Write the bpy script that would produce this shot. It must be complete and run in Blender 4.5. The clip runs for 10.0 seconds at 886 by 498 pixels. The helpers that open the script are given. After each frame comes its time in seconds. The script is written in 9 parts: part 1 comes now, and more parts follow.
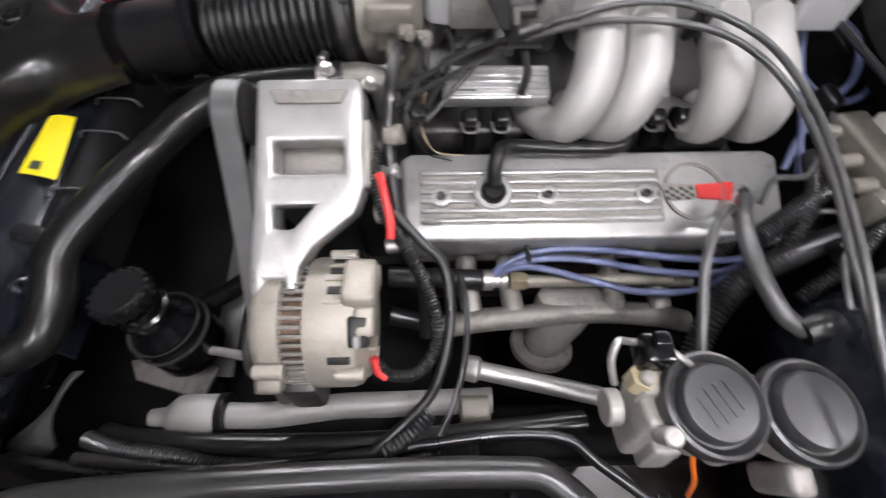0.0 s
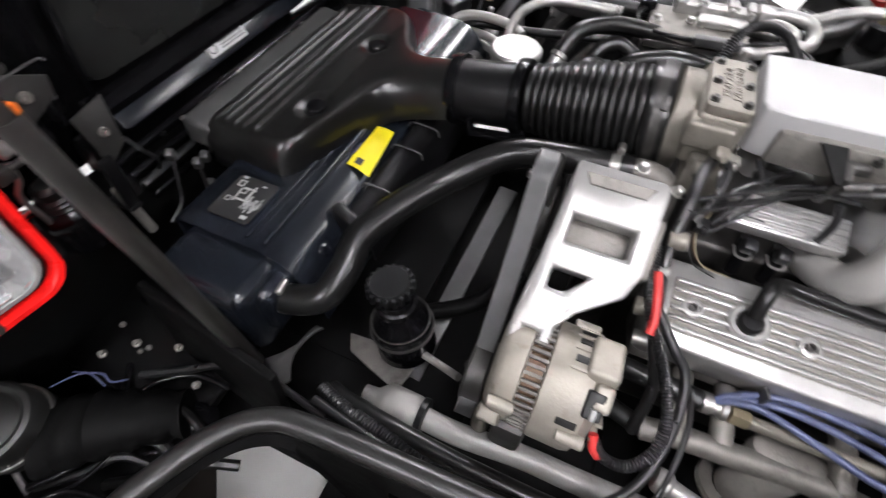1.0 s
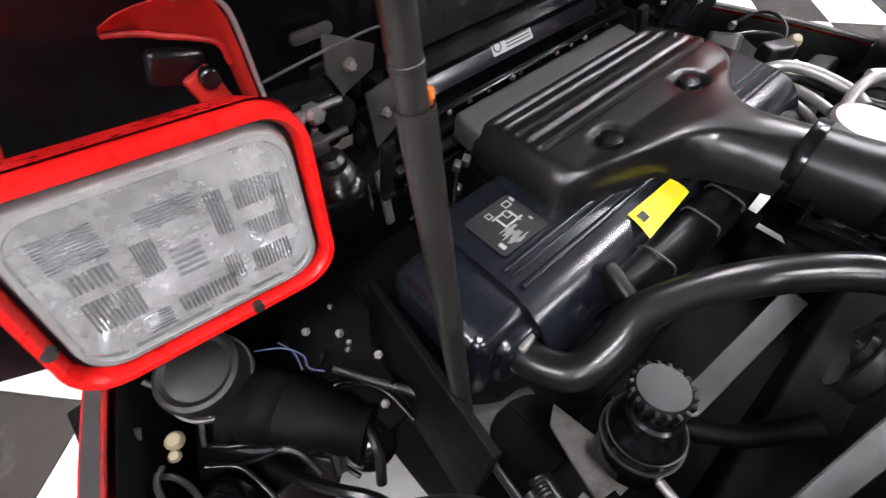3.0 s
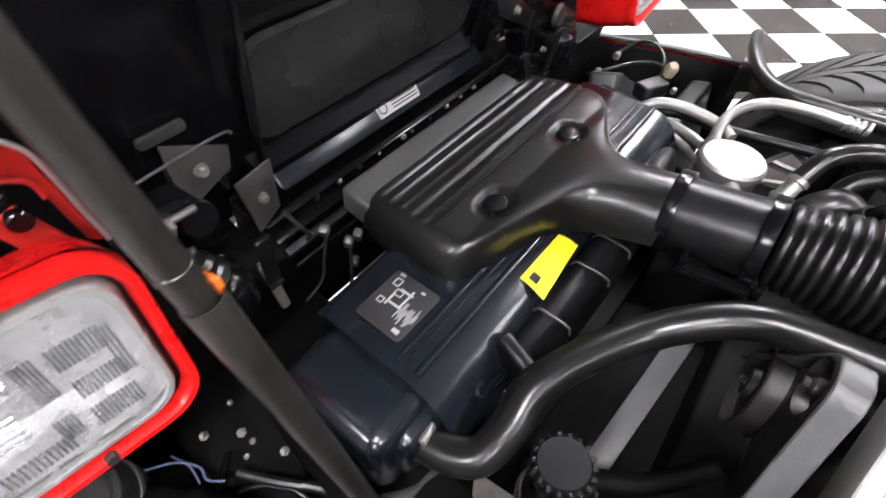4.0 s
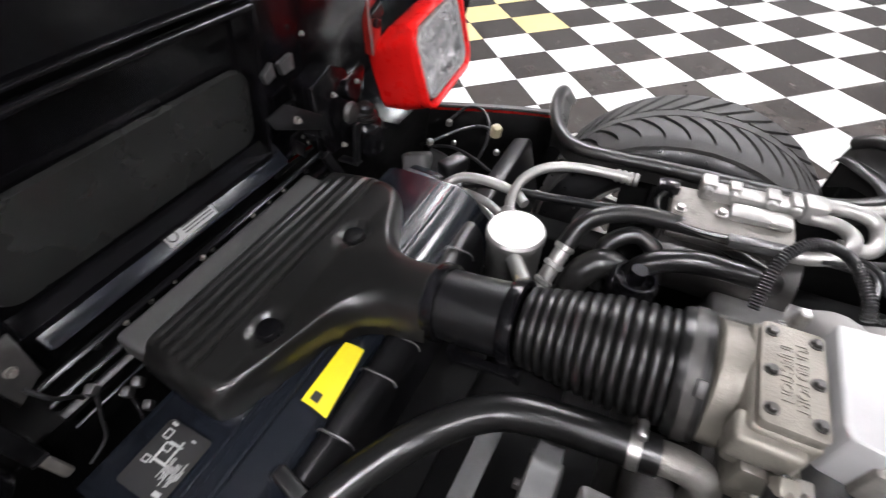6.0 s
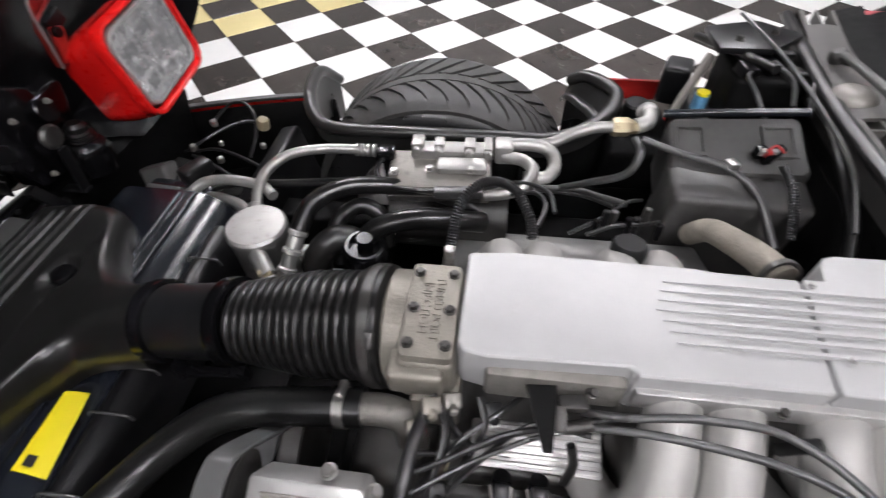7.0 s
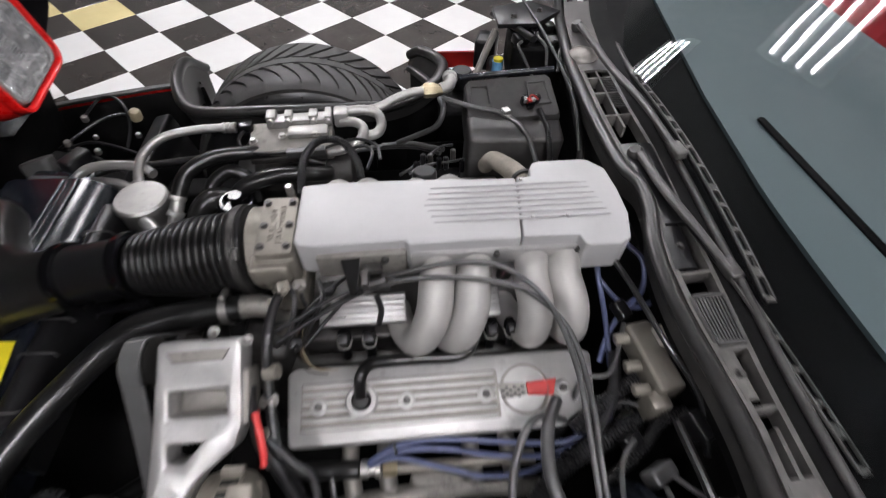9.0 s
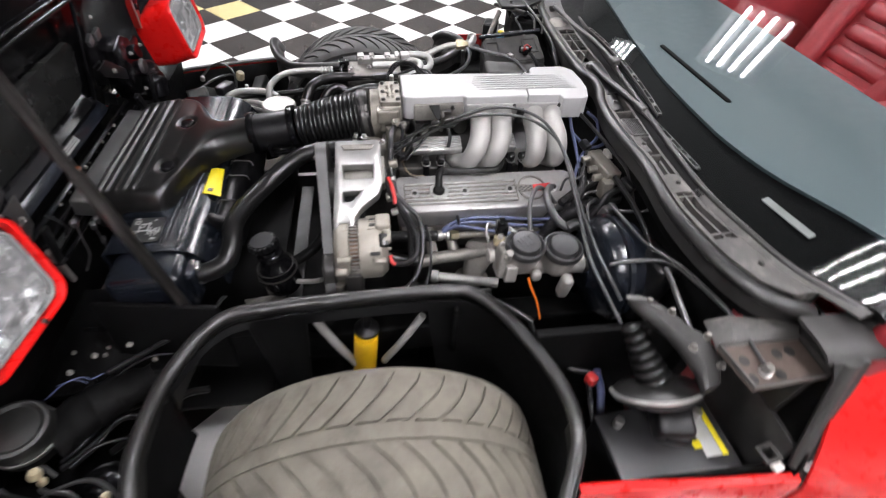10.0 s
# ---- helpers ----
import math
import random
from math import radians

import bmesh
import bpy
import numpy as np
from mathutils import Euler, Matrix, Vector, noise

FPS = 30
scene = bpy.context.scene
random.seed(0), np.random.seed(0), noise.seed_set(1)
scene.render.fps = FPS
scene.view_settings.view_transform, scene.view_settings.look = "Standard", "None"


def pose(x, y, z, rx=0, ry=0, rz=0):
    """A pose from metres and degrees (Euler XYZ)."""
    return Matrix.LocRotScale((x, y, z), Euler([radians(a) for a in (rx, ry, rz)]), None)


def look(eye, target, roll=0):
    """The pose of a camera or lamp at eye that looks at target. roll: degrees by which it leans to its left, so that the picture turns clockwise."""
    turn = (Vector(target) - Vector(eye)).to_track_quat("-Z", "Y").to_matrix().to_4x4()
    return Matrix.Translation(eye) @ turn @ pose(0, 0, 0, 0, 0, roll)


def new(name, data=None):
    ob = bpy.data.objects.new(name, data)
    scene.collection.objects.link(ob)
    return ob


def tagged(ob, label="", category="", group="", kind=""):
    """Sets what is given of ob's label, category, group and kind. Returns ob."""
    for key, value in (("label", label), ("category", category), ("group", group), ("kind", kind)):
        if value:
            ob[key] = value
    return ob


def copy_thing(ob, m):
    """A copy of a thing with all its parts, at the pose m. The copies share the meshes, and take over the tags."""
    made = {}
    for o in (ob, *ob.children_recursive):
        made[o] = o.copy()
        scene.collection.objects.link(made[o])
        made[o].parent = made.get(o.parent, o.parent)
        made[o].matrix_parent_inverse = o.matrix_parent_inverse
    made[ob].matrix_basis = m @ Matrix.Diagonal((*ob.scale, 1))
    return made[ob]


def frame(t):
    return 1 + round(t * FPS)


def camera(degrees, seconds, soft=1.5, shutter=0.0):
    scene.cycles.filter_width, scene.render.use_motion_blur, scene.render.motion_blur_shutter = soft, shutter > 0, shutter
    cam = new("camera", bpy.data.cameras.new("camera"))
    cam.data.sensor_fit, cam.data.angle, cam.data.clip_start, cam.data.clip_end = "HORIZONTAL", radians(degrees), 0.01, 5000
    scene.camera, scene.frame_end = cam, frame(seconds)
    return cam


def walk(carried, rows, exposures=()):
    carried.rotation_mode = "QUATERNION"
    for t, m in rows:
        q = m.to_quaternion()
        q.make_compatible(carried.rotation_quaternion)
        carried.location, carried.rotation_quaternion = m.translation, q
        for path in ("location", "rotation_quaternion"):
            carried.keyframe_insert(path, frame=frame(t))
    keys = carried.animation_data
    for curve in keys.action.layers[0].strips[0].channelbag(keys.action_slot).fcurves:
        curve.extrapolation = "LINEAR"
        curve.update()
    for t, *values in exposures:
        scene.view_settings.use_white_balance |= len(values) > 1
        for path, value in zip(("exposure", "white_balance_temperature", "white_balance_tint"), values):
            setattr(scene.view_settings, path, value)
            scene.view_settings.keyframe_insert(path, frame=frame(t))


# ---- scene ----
cam = camera(87.8, 10.0, soft=1.2, shutter=0.4)
PATH = [
    (0, (0.054, -0.577, 1.059), (0.103, 0.466, -0.647), 1.3),
    (0.5, (-0.026, -0.594, 1.089), (-0.245, 0.514, -0.561), 0.2),
    (1, (-0.096, -0.618, 1.111), (-0.587, 0.484, -0.484), 0.3),
    (1.5, (-0.148, -0.646, 1.118), (-0.883, 0.367, -0.442), 2.9),
    (2, (-0.233, -0.68, 1.091), (-1.132, 0.204, -0.462), 1.6),
    (2.2, (-0.265, -0.688, 1.061), (-1.232, 0.166, -0.468), 0.6),
    (3.3, (-0.321, -0.594, 1.051), (-1.202, 0.263, -0.527), -0.1),
    (3.5, (-0.324, -0.571, 1.056), (-1.174, 0.32, -0.52), 0.3),
    (4, (-0.316, -0.529, 1.092), (-1.101, 0.496, -0.435), 1.3),
    (4.5, (-0.287, -0.476, 1.122), (-1.052, 0.638, -0.353), 0.7),
    (5, (-0.255, -0.435, 1.155), (-1.031, 0.75, -0.257), 1.6),
    (5.2, (-0.251, -0.428, 1.16), (-1.044, 0.791, -0.211), 1.8),
    (6.3, (-0.085, -0.315, 1.166), (-0.662, 0.95, -0.272), -4.5),
    (6.5, (-0.037, -0.302, 1.167), (-0.496, 0.994, -0.286), -4.0),
    (7, (0.071, -0.288, 1.173), (-0.12, 1.034, -0.315), -1.6),
    (7.5, (0.159, -0.285, 1.18), (0.134, 1.023, -0.333), 0.1),
    (8, (0.221, -0.285, 1.192), (0.263, 0.998, -0.342), -0.4),
    (8.5, (0.233, -0.297, 1.211), (0.346, 0.954, -0.346), 0.7),
    (8.8, (0.228, -0.408, 1.245), (0.368, 0.898, -0.263), 1.1),
    (9, (0.207, -0.499, 1.293), (0.362, 0.759, -0.254), 2.2),
    (9.3, (0.166, -0.696, 1.326), (0.337, 0.627, -0.164), 2.8),
    (9.5, (0.143, -0.821, 1.342), (0.319, 0.514, -0.137), 3.1),
    (9.8, (0.08, -1.03, 1.356), (0.269, 0.322, -0.106), 3.4),
    (10, (-0.013, -1.142, 1.362), (0.23, 0.23, -0.072), 3.5),
]
walk(cam, [(t, look(eye, target, roll)) for t, eye, target, roll in PATH],
     exposures=((0.0, 0.3), (1.0, 0.15), (2.0, 0.0), (2.6, 0.30), (3.5, 0.65), (5.0, 0.75), (6.5, 0.06), (7.0, -0.18), (7.5, -0.32), (8.5, -0.43), (9.0, -0.45), (9.5, -0.20), (10.0, 0.12)))


# ---------------------------------------------------------------- world and light
world = bpy.data.worlds.new("garage_world")
scene.world = world
world.use_nodes = True
world.node_tree.nodes["Background"].inputs[0].default_value = (0.5, 0.55, 0.6, 1)
world.node_tree.nodes["Background"].inputs[1].default_value = 0.05
TUBE_POWER = 158.0


# ---------------------------------------------------------------- materials
def material(name, color, rough=0.5, metal=0.0, vary=0.15, scale=40.0, bump=0.05, bump_scale=300.0, dirt=None, dirt_amount=0.0, dirt_scale=9.0,
             coat=0.0, emit=None, power=0.0, rough_vary=0.12, random_tone=0.0, spec=0.5):
    """A surface with two scales of tone, uneven gloss, fine relief and patches of dirt."""
    m = bpy.data.materials.new(name)
    m.use_nodes = True
    nt = m.node_tree
    n, link = nt.nodes, nt.links.new
    bsdf = n["Principled BSDF"]
    co = n.new("ShaderNodeTexCoord").outputs["Object"]

    def noise_tex(s, detail=4.0, rgh=0.6):
        t = n.new("ShaderNodeTexNoise")
        t.inputs["Scale"].default_value, t.inputs["Detail"].default_value, t.inputs["Roughness"].default_value = s, detail, rgh
        link(co, t.inputs["Vector"])
        return t.outputs["Fac"]

    def ramp(fac, lo, hi, a, b):
        r = n.new("ShaderNodeMapRange")
        for k, v in zip(("From Min", "From Max", "To Min", "To Max"), (lo, hi, a, b)):
            r.inputs[k].default_value = v
        link(fac, r.inputs["Value"])
        return r.outputs["Result"]

    def mixed(fac, a, b, blend="MIX"):
        x = n.new("ShaderNodeMix")
        x.data_type, x.blend_type = "RGBA", blend
        for sock, val in ((x.inputs["Factor"], fac), (x.inputs["A"], a), (x.inputs["B"], b)):
            if isinstance(val, (int, float)):
                sock.default_value = val
            elif isinstance(val, tuple):
                sock.default_value = (*val, 1)
            else:
                link(val, sock)
        return x.outputs["Result"]

    fine, broad = noise_tex(scale), noise_tex(scale * 0.13, 3.0)
    lo = tuple(c * (1 - vary) for c in color)
    hi = tuple(min(1.0, c * (1 + vary)) for c in color)
    col = mixed(ramp(fine, 0.3, 0.7, 0, 1), lo, hi)
    col = mixed(ramp(broad, 0.3, 0.7, 0, 0.5), col, tuple(c * (1 - vary * 0.8) for c in color))
    if random_tone:
        info = n.new("ShaderNodeObjectInfo")
        col = mixed(ramp(info.outputs["Random"], 0, 1, 0, random_tone), col, tuple(c * 0.6 for c in color))
    rgh = ramp(fine, 0.3, 0.7, max(0.03, rough - rough_vary * 0.5), min(1.0, rough + rough_vary * 0.5))
    if dirt:
        d = ramp(noise_tex(dirt_scale, 8.0, 0.7), 0.62 - 0.25 * dirt_amount, 0.72, 0, min(1.0, 0.35 + dirt_amount))
        col = mixed(d, col, dirt)
        add = n.new("ShaderNodeMath")
        add.operation = "MULTIPLY_ADD"
        link(d, add.inputs[0])
        add.inputs[1].default_value = 0.35
        link(rgh, add.inputs[2])
        add.use_clamp = True
        rgh = add.outputs[0]
    link(col, bsdf.inputs["Base Color"])
    link(rgh, bsdf.inputs["Roughness"])
    bsdf.inputs["Metallic"].default_value = metal
    bsdf.inputs["Specular IOR Level"].default_value = spec
    bsdf.inputs["Coat Weight"].default_value = coat
    bsdf.inputs["Coat Roughness"].default_value = 0.06
    if bump:
        b = n.new("ShaderNodeBump")
        b.inputs["Strength"].default_value, b.inputs["Distance"].default_value = bump, 0.002
        link(noise_tex(bump_scale, 3.0), b.inputs["Height"])
        link(b.outputs["Normal"], bsdf.inputs["Normal"])
    if emit:
        bsdf.inputs["Emission Color"].default_value = (*emit, 1)
        bsdf.inputs["Emission Strength"].default_value = power
    return m


def glass_material(name, color, rough=0.02, ior=1.45, mix=0.1):
    """Thin clear sheet: mostly see-through, with a gloss that grows at a slant."""
    m = bpy.data.materials.new(name)
    m.use_nodes = True
    nt = m.node_tree
    n, link = nt.nodes, nt.links.new
    n.remove(n["Principled BSDF"])
    clear, gloss, fres, both = (n.new("ShaderNode" + k) for k in ("BsdfTransparent", "BsdfGlossy", "Fresnel", "MixShader"))
    clear.inputs["Color"].default_value = (*color, 1)
    gloss.inputs["Roughness"].default_value = rough
    fres.inputs["IOR"].default_value = ior
    link(fres.outputs[0], both.inputs[0])
    link(clear.outputs[0], both.inputs[1])
    link(gloss.outputs[0], both.inputs[2])
    link(both.outputs[0], n["Material Output"].inputs["Surface"])
    return m


GRIME = (0.06, 0.05, 0.04)
M = dict(
    black_plastic=material("black_plastic", (0.0055, 0.0055, 0.006), 0.34, spec=0.27, vary=0.15, scale=10, bump=0.0, rough_vary=0.0),
    lid_plastic=material("lid_plastic", (0.0075, 0.0074, 0.0072), 0.29, spec=0.45, vary=0.1, scale=8, bump=0.0, rough_vary=0.0),
    gloss_black=material("gloss_black", (0.0035, 0.0035, 0.004), 0.19, spec=0.26, vary=0.2, scale=10, bump=0.0, rough_vary=0.0),
    shroud_black=material("shroud_black", (0.006, 0.0075, 0.0105), 0.22, spec=0.45, vary=0.1, scale=8, bump=0.0, rough_vary=0.03),
    flat_black=material("flat_black", (0.0035, 0.0035, 0.0035), 0.6, spec=0.06, vary=0.3, bump=0.1),
    rubber=material("rubber", (0.007, 0.007, 0.007), 0.28, spec=0.36, vary=0.1, scale=6, bump=0.0, rough_vary=0.0),
    seal_rubber=material("seal_rubber", (0.014, 0.0137, 0.0133), 0.33, spec=0.45, vary=0.2, scale=12, bump=0.0, rough_vary=0.05),
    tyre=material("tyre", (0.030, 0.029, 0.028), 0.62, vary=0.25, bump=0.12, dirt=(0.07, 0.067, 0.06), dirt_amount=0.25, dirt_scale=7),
    tyre_dusty=material("tyre_dusty", (0.135, 0.122, 0.098), 0.85, vary=0.25, scale=25, bump=0.25, dirt=(0.040, 0.036, 0.032), dirt_amount=0.42, dirt_scale=5.5),
    silver_paint=material("silver_paint", (0.40, 0.40, 0.398), 0.48, metal=0.25, vary=0.05, scale=25, bump=0.04, dirt=(0.32, 0.31, 0.29), dirt_amount=0.10, dirt_scale=9),
    cast_alu=material("cast_alu", (0.33, 0.315, 0.295), 0.5, metal=0.5, vary=0.12, bump=0.35, bump_scale=450, dirt=(0.14, 0.125, 0.11), dirt_amount=0.25, dirt_scale=25),
    bright_alu=material("bright_alu", (0.42, 0.415, 0.405), 0.34, metal=0.6, vary=0.1, bump=0.12, bump_scale=400, dirt=(0.17, 0.155, 0.14), dirt_amount=0.22, dirt_scale=22),
    dull_alu=material("dull_alu", (0.22, 0.208, 0.19), 0.5, metal=0.5, vary=0.2, bump=0.3, bump_scale=350, dirt=(0.04, 0.034, 0.028), dirt_amount=0.35, dirt_scale=22),
    tan_alu=material("tan_alu", (0.20, 0.185, 0.158), 0.46, metal=0.4, vary=0.15, bump=0.25, dirt=(0.07, 0.06, 0.05), dirt_amount=0.3, dirt_scale=25),
    pipe_alu=material("pipe_alu", (0.36, 0.355, 0.34), 0.38, metal=0.7, vary=0.1, bump=0.08, dirt=(0.16, 0.148, 0.13), dirt_amount=0.25, dirt_scale=25),
    steel=material("steel", (0.45, 0.44, 0.42), 0.35, metal=0.9, vary=0.12, bump=0.1, dirt=(0.12, 0.09, 0.06), dirt_amount=0.25, dirt_scale=40),
    dark_steel=material("dark_steel", (0.045, 0.043, 0.041), 0.42, metal=0.5, vary=0.3, bump=0.2, dirt=(0.03, 0.024, 0.018), dirt_amount=0.3, dirt_scale=25),
    brass=material("brass", (0.42, 0.36, 0.24), 0.4, metal=0.8, vary=0.12, dirt=GRIME, dirt_amount=0.15, dirt_scale=40),
    red_paint=material("red_paint", (0.74, 0.010, 0.009), 0.3, spec=0.4, vary=0.04, bump=0.0, coat=0.25),
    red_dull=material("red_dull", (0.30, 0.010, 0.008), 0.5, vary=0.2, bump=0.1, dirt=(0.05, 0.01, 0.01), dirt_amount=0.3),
    red_sleeve=material("red_sleeve", (0.50, 0.03, 0.028), 0.4, vary=0.1),
    orange=material("orange_plastic", (0.75, 0.16, 0.02), 0.4, vary=0.1),
    yellow=material("yellow_label", (0.72, 0.60, 0.01), 0.45, vary=0.05, bump=0.03),
    shock_yellow=material("shock_yellow", (0.78, 0.45, 0.01), 0.35, vary=0.08, bump=0.05, dirt=(0.2, 0.12, 0.03), dirt_amount=0.12),
    blue_wire=material("blue_wire", (0.066, 0.080, 0.158), 0.40, vary=0.2, bump=0.05, dirt=(0.05, 0.05, 0.06), dirt_amount=0.3, dirt_scale=30),
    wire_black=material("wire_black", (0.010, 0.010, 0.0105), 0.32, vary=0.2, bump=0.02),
    wire_grey=material("wire_grey", (0.042, 0.042, 0.042), 0.36, vary=0.2, bump=0.04),
    ink=material("ink", (0.012, 0.012, 0.012), 0.5, vary=0.1, bump=0.0),
    print_white=material("print_white", (0.40, 0.40, 0.39), 0.5, vary=0.1, bump=0.0),
    label_silver=material("label_silver", (0.26, 0.26, 0.255), 0.4, metal=0.2, vary=0.1, bump=0.0),
    white_plastic=material("white_plastic", (0.62, 0.60, 0.55), 0.45, vary=0.08, dirt=(0.3, 0.27, 0.2), dirt_amount=0.2),
    cream_plastic=material("cream_plastic", (0.33, 0.28, 0.18), 0.5, vary=0.15, dirt=(0.12, 0.10, 0.07), dirt_amount=0.25, dirt_scale=30),
    copper_wire=material("copper_winding", (0.11, 0.065, 0.04), 0.5, metal=0.5, vary=0.5, scale=200),
    dash=material("dash_pad", (0.080, 0.103, 0.111), 0.6, vary=0.05, bump=0.0),
    dash_black=material("dash_black", (0.003, 0.003, 0.0032), 0.5, spec=0.04, vary=0.2, bump=0.0),
    red_leather=material("red_leather", (0.28, 0.022, 0.028), 0.5, vary=0.15, bump=0.25, bump_scale=250),
    reservoir_blue=material("blue_plastic", (0.10, 0.26, 0.42), 0.45, vary=0.15),
    tile_white=material("tile_white", (0.88, 0.88, 0.86), 0.18, vary=0.03, scale=12, bump=0.02, dirt=(0.6, 0.58, 0.55), dirt_amount=0.05, random_tone=0.10),
    # uneven tones between black tiles stand in for grey reflections on some
    tile_black=material("tile_black", (0.066, 0.058, 0.053), 0.15, vary=0.28, scale=9, bump=0.02, dirt=(0.15, 0.143, 0.135), dirt_amount=0.20, dirt_scale=6, random_tone=0.75),
    tile_yellow=material("tile_yellow", (0.78, 0.67, 0.34), 0.18, vary=0.04, scale=12, bump=0.02, random_tone=0.10),
    grout=material("grout", (0.30, 0.29, 0.28), 0.8, vary=0.15),
    wall_paint=material("wall_paint", (0.16, 0.16, 0.16), 0.7, vary=0.06, scale=6),
    ceiling_paint=material("ceiling_paint", (0.035, 0.035, 0.036), 0.8, vary=0.05, scale=6),
    lamp_white=material("lamp_enamel", (0.8, 0.8, 0.8), 0.4, vary=0.03),
    lamp_tube=material("lamp_tube", (0.9, 0.9, 0.9), 0.5, emit=(1.0, 0.975, 1.02), power=TUBE_POWER, bump=0.0),
    reflector=material("reflector", (0.84, 0.84, 0.84), 0.24, metal=0.85, vary=0.10, bump=0.2, bump_scale=40),
    wood_seal=material("heat_wrap", (0.24, 0.215, 0.18), 0.8, vary=0.25, bump=0.6, bump_scale=160, dirt=(0.08, 0.07, 0.055), dirt_amount=0.25, dirt_scale=20),
    # base lifted to grey: the panel's hazy reflection is partly in the colour
    hood_sheen=material("hood_sheen", (0.019, 0.0195, 0.0187), 0.27, spec=0.55, vary=0.18, scale=5, bump=0.0, rough_vary=0.06),
    guard_grey=material("guard_grey", (0.14, 0.13, 0.118), 0.55, vary=0.25, bump=0.15, dirt=(0.04, 0.036, 0.03), dirt_amount=0.35, dirt_scale=30),
    belt_grey=material("belt_grey", (0.060, 0.060, 0.060), 0.42, vary=0.2, scale=30, bump=0.08, dirt=(0.10, 0.10, 0.095), dirt_amount=0.15, dirt_scale=20),
    latch_brown=material("latch_brown", (0.075, 0.055, 0.045), 0.6, vary=0.3, bump=0.2, dirt=(0.16, 0.14, 0.12), dirt_amount=0.3, dirt_scale=25),
    prop_black=material("prop_black", (0.014, 0.013, 0.012), 0.36, vary=0.25, bump=0.04),
    cowl_dust=material("cowl_dust", (0.062, 0.059, 0.056), 0.5, spec=0.35, vary=0.35, bump=0.15, dirt=(0.17, 0.158, 0.145), dirt_amount=0.42, dirt_scale=16),
    lens_rim=material("lens_rim", (0.30, 0.30, 0.29), 0.25, vary=0.08, bump=0.02),
    flute_glass=material("flute_glass", (0.50, 0.51, 0.52), 0.08, metal=0.75, vary=0.35, scale=60, bump=0.0),
    can_lid=material("can_lid", (0.008, 0.008, 0.0075), 0.5, vary=0.3, bump=0.1, dirt=(0.022, 0.021, 0.019), dirt_amount=0.2, dirt_scale=16),
    cap_grey=material("cap_grey", (0.024, 0.024, 0.025), 0.38, vary=0.15, scale=14, bump=0.03),
    runner_alu=material("runner_cast", (0.37, 0.362, 0.345), 0.50, metal=0.3, vary=0.08, scale=30, bump=0.12, bump_scale=350, dirt=(0.21, 0.195, 0.17), dirt_amount=0.22, dirt_scale=14),
    # matt grey base that paints the sheen of the air cleaner's front strip
    strip_grey=material("strip_grey", (0.040, 0.040, 0.039), 0.5, vary=0.12, scale=10, bump=0.03),
    alt_alu=material("alternator_cast", (0.33, 0.305, 0.262), 0.46, metal=0.35, vary=0.12, bump=0.2, dirt=(0.12, 0.10, 0.08), dirt_amount=0.25, dirt_scale=30),
    # inner red darkened to hold the shade under the hood
    red_mid=material("red_shaded_paint", (0.27, 0.012, 0.009), 0.35, vary=0.1, bump=0.0),
    wiper=material("wiper_black", (0.045, 0.043, 0.041), 0.45, vary=0.35, bump=0.12, dirt=(0.12, 0.112, 0.105), dirt_amount=0.3, dirt_scale=30),
    cowl_grey=material("cowl_grey", (0.032, 0.031, 0.030), 0.45, spec=0.35, vary=0.25, bump=0.12, dirt=(0.07, 0.066, 0.06), dirt_amount=0.22, dirt_scale=18),
)
M["glass"] = glass_material("clear_glass", (0.80, 0.86, 0.85), 0.01, 1.38)


def lens_material(name):
    """Moulded lamp glass: half clear, half a milky gloss with fine fluting."""
    m = material(name, (0.80, 0.80, 0.80), 0.06, vary=0.38, scale=40, bump=0.10, bump_scale=55)
    n, link = m.node_tree.nodes, m.node_tree.links.new
    both, clear = n.new("ShaderNodeMixShader"), n.new("ShaderNodeBsdfTransparent")
    both.inputs[0].default_value = 0.33
    link(clear.outputs[0], both.inputs[1])
    link(n["Principled BSDF"].outputs[0], both.inputs[2])
    link(both.outputs[0], n["Material Output"].inputs["Surface"])
    return m


M["lens"] = lens_material("lamp_lens")


# ---------------------------------------------------------------- mesh helpers
ORIGIN = {}


def vec(p):
    return Vector(p)


def merge(bm, src):
    """Adds the geometry of src to bm and frees src."""
    vs = [bm.verts.new(v.co) for v in src.verts]
    src.verts.index_update()
    for f in src.faces:
        bm.faces.new([vs[v.index] for v in f.verts])
    src.free()


def frame_of(axis):
    """A turn whose z runs along axis."""
    return Vector(axis).to_track_quat("Z", "Y").to_matrix().to_4x4()


def box(bm, c, size, rot=(0, 0, 0), bevel=0.003, seg=2, mat4=None):
    t = bmesh.new()
    bmesh.ops.create_cube(t, size=1.0)
    bmesh.ops.scale(t, vec=size, verts=t.verts)
    if bevel > 0:
        bmesh.ops.bevel(t, geom=t.edges[:], offset=min(bevel, 0.45 * min(size)), segments=seg, profile=0.5, affect="EDGES", clamp_overlap=True)
    bmesh.ops.transform(t, matrix=(mat4 if mat4 else pose(*c, *rot)), verts=t.verts)
    merge(bm, t)


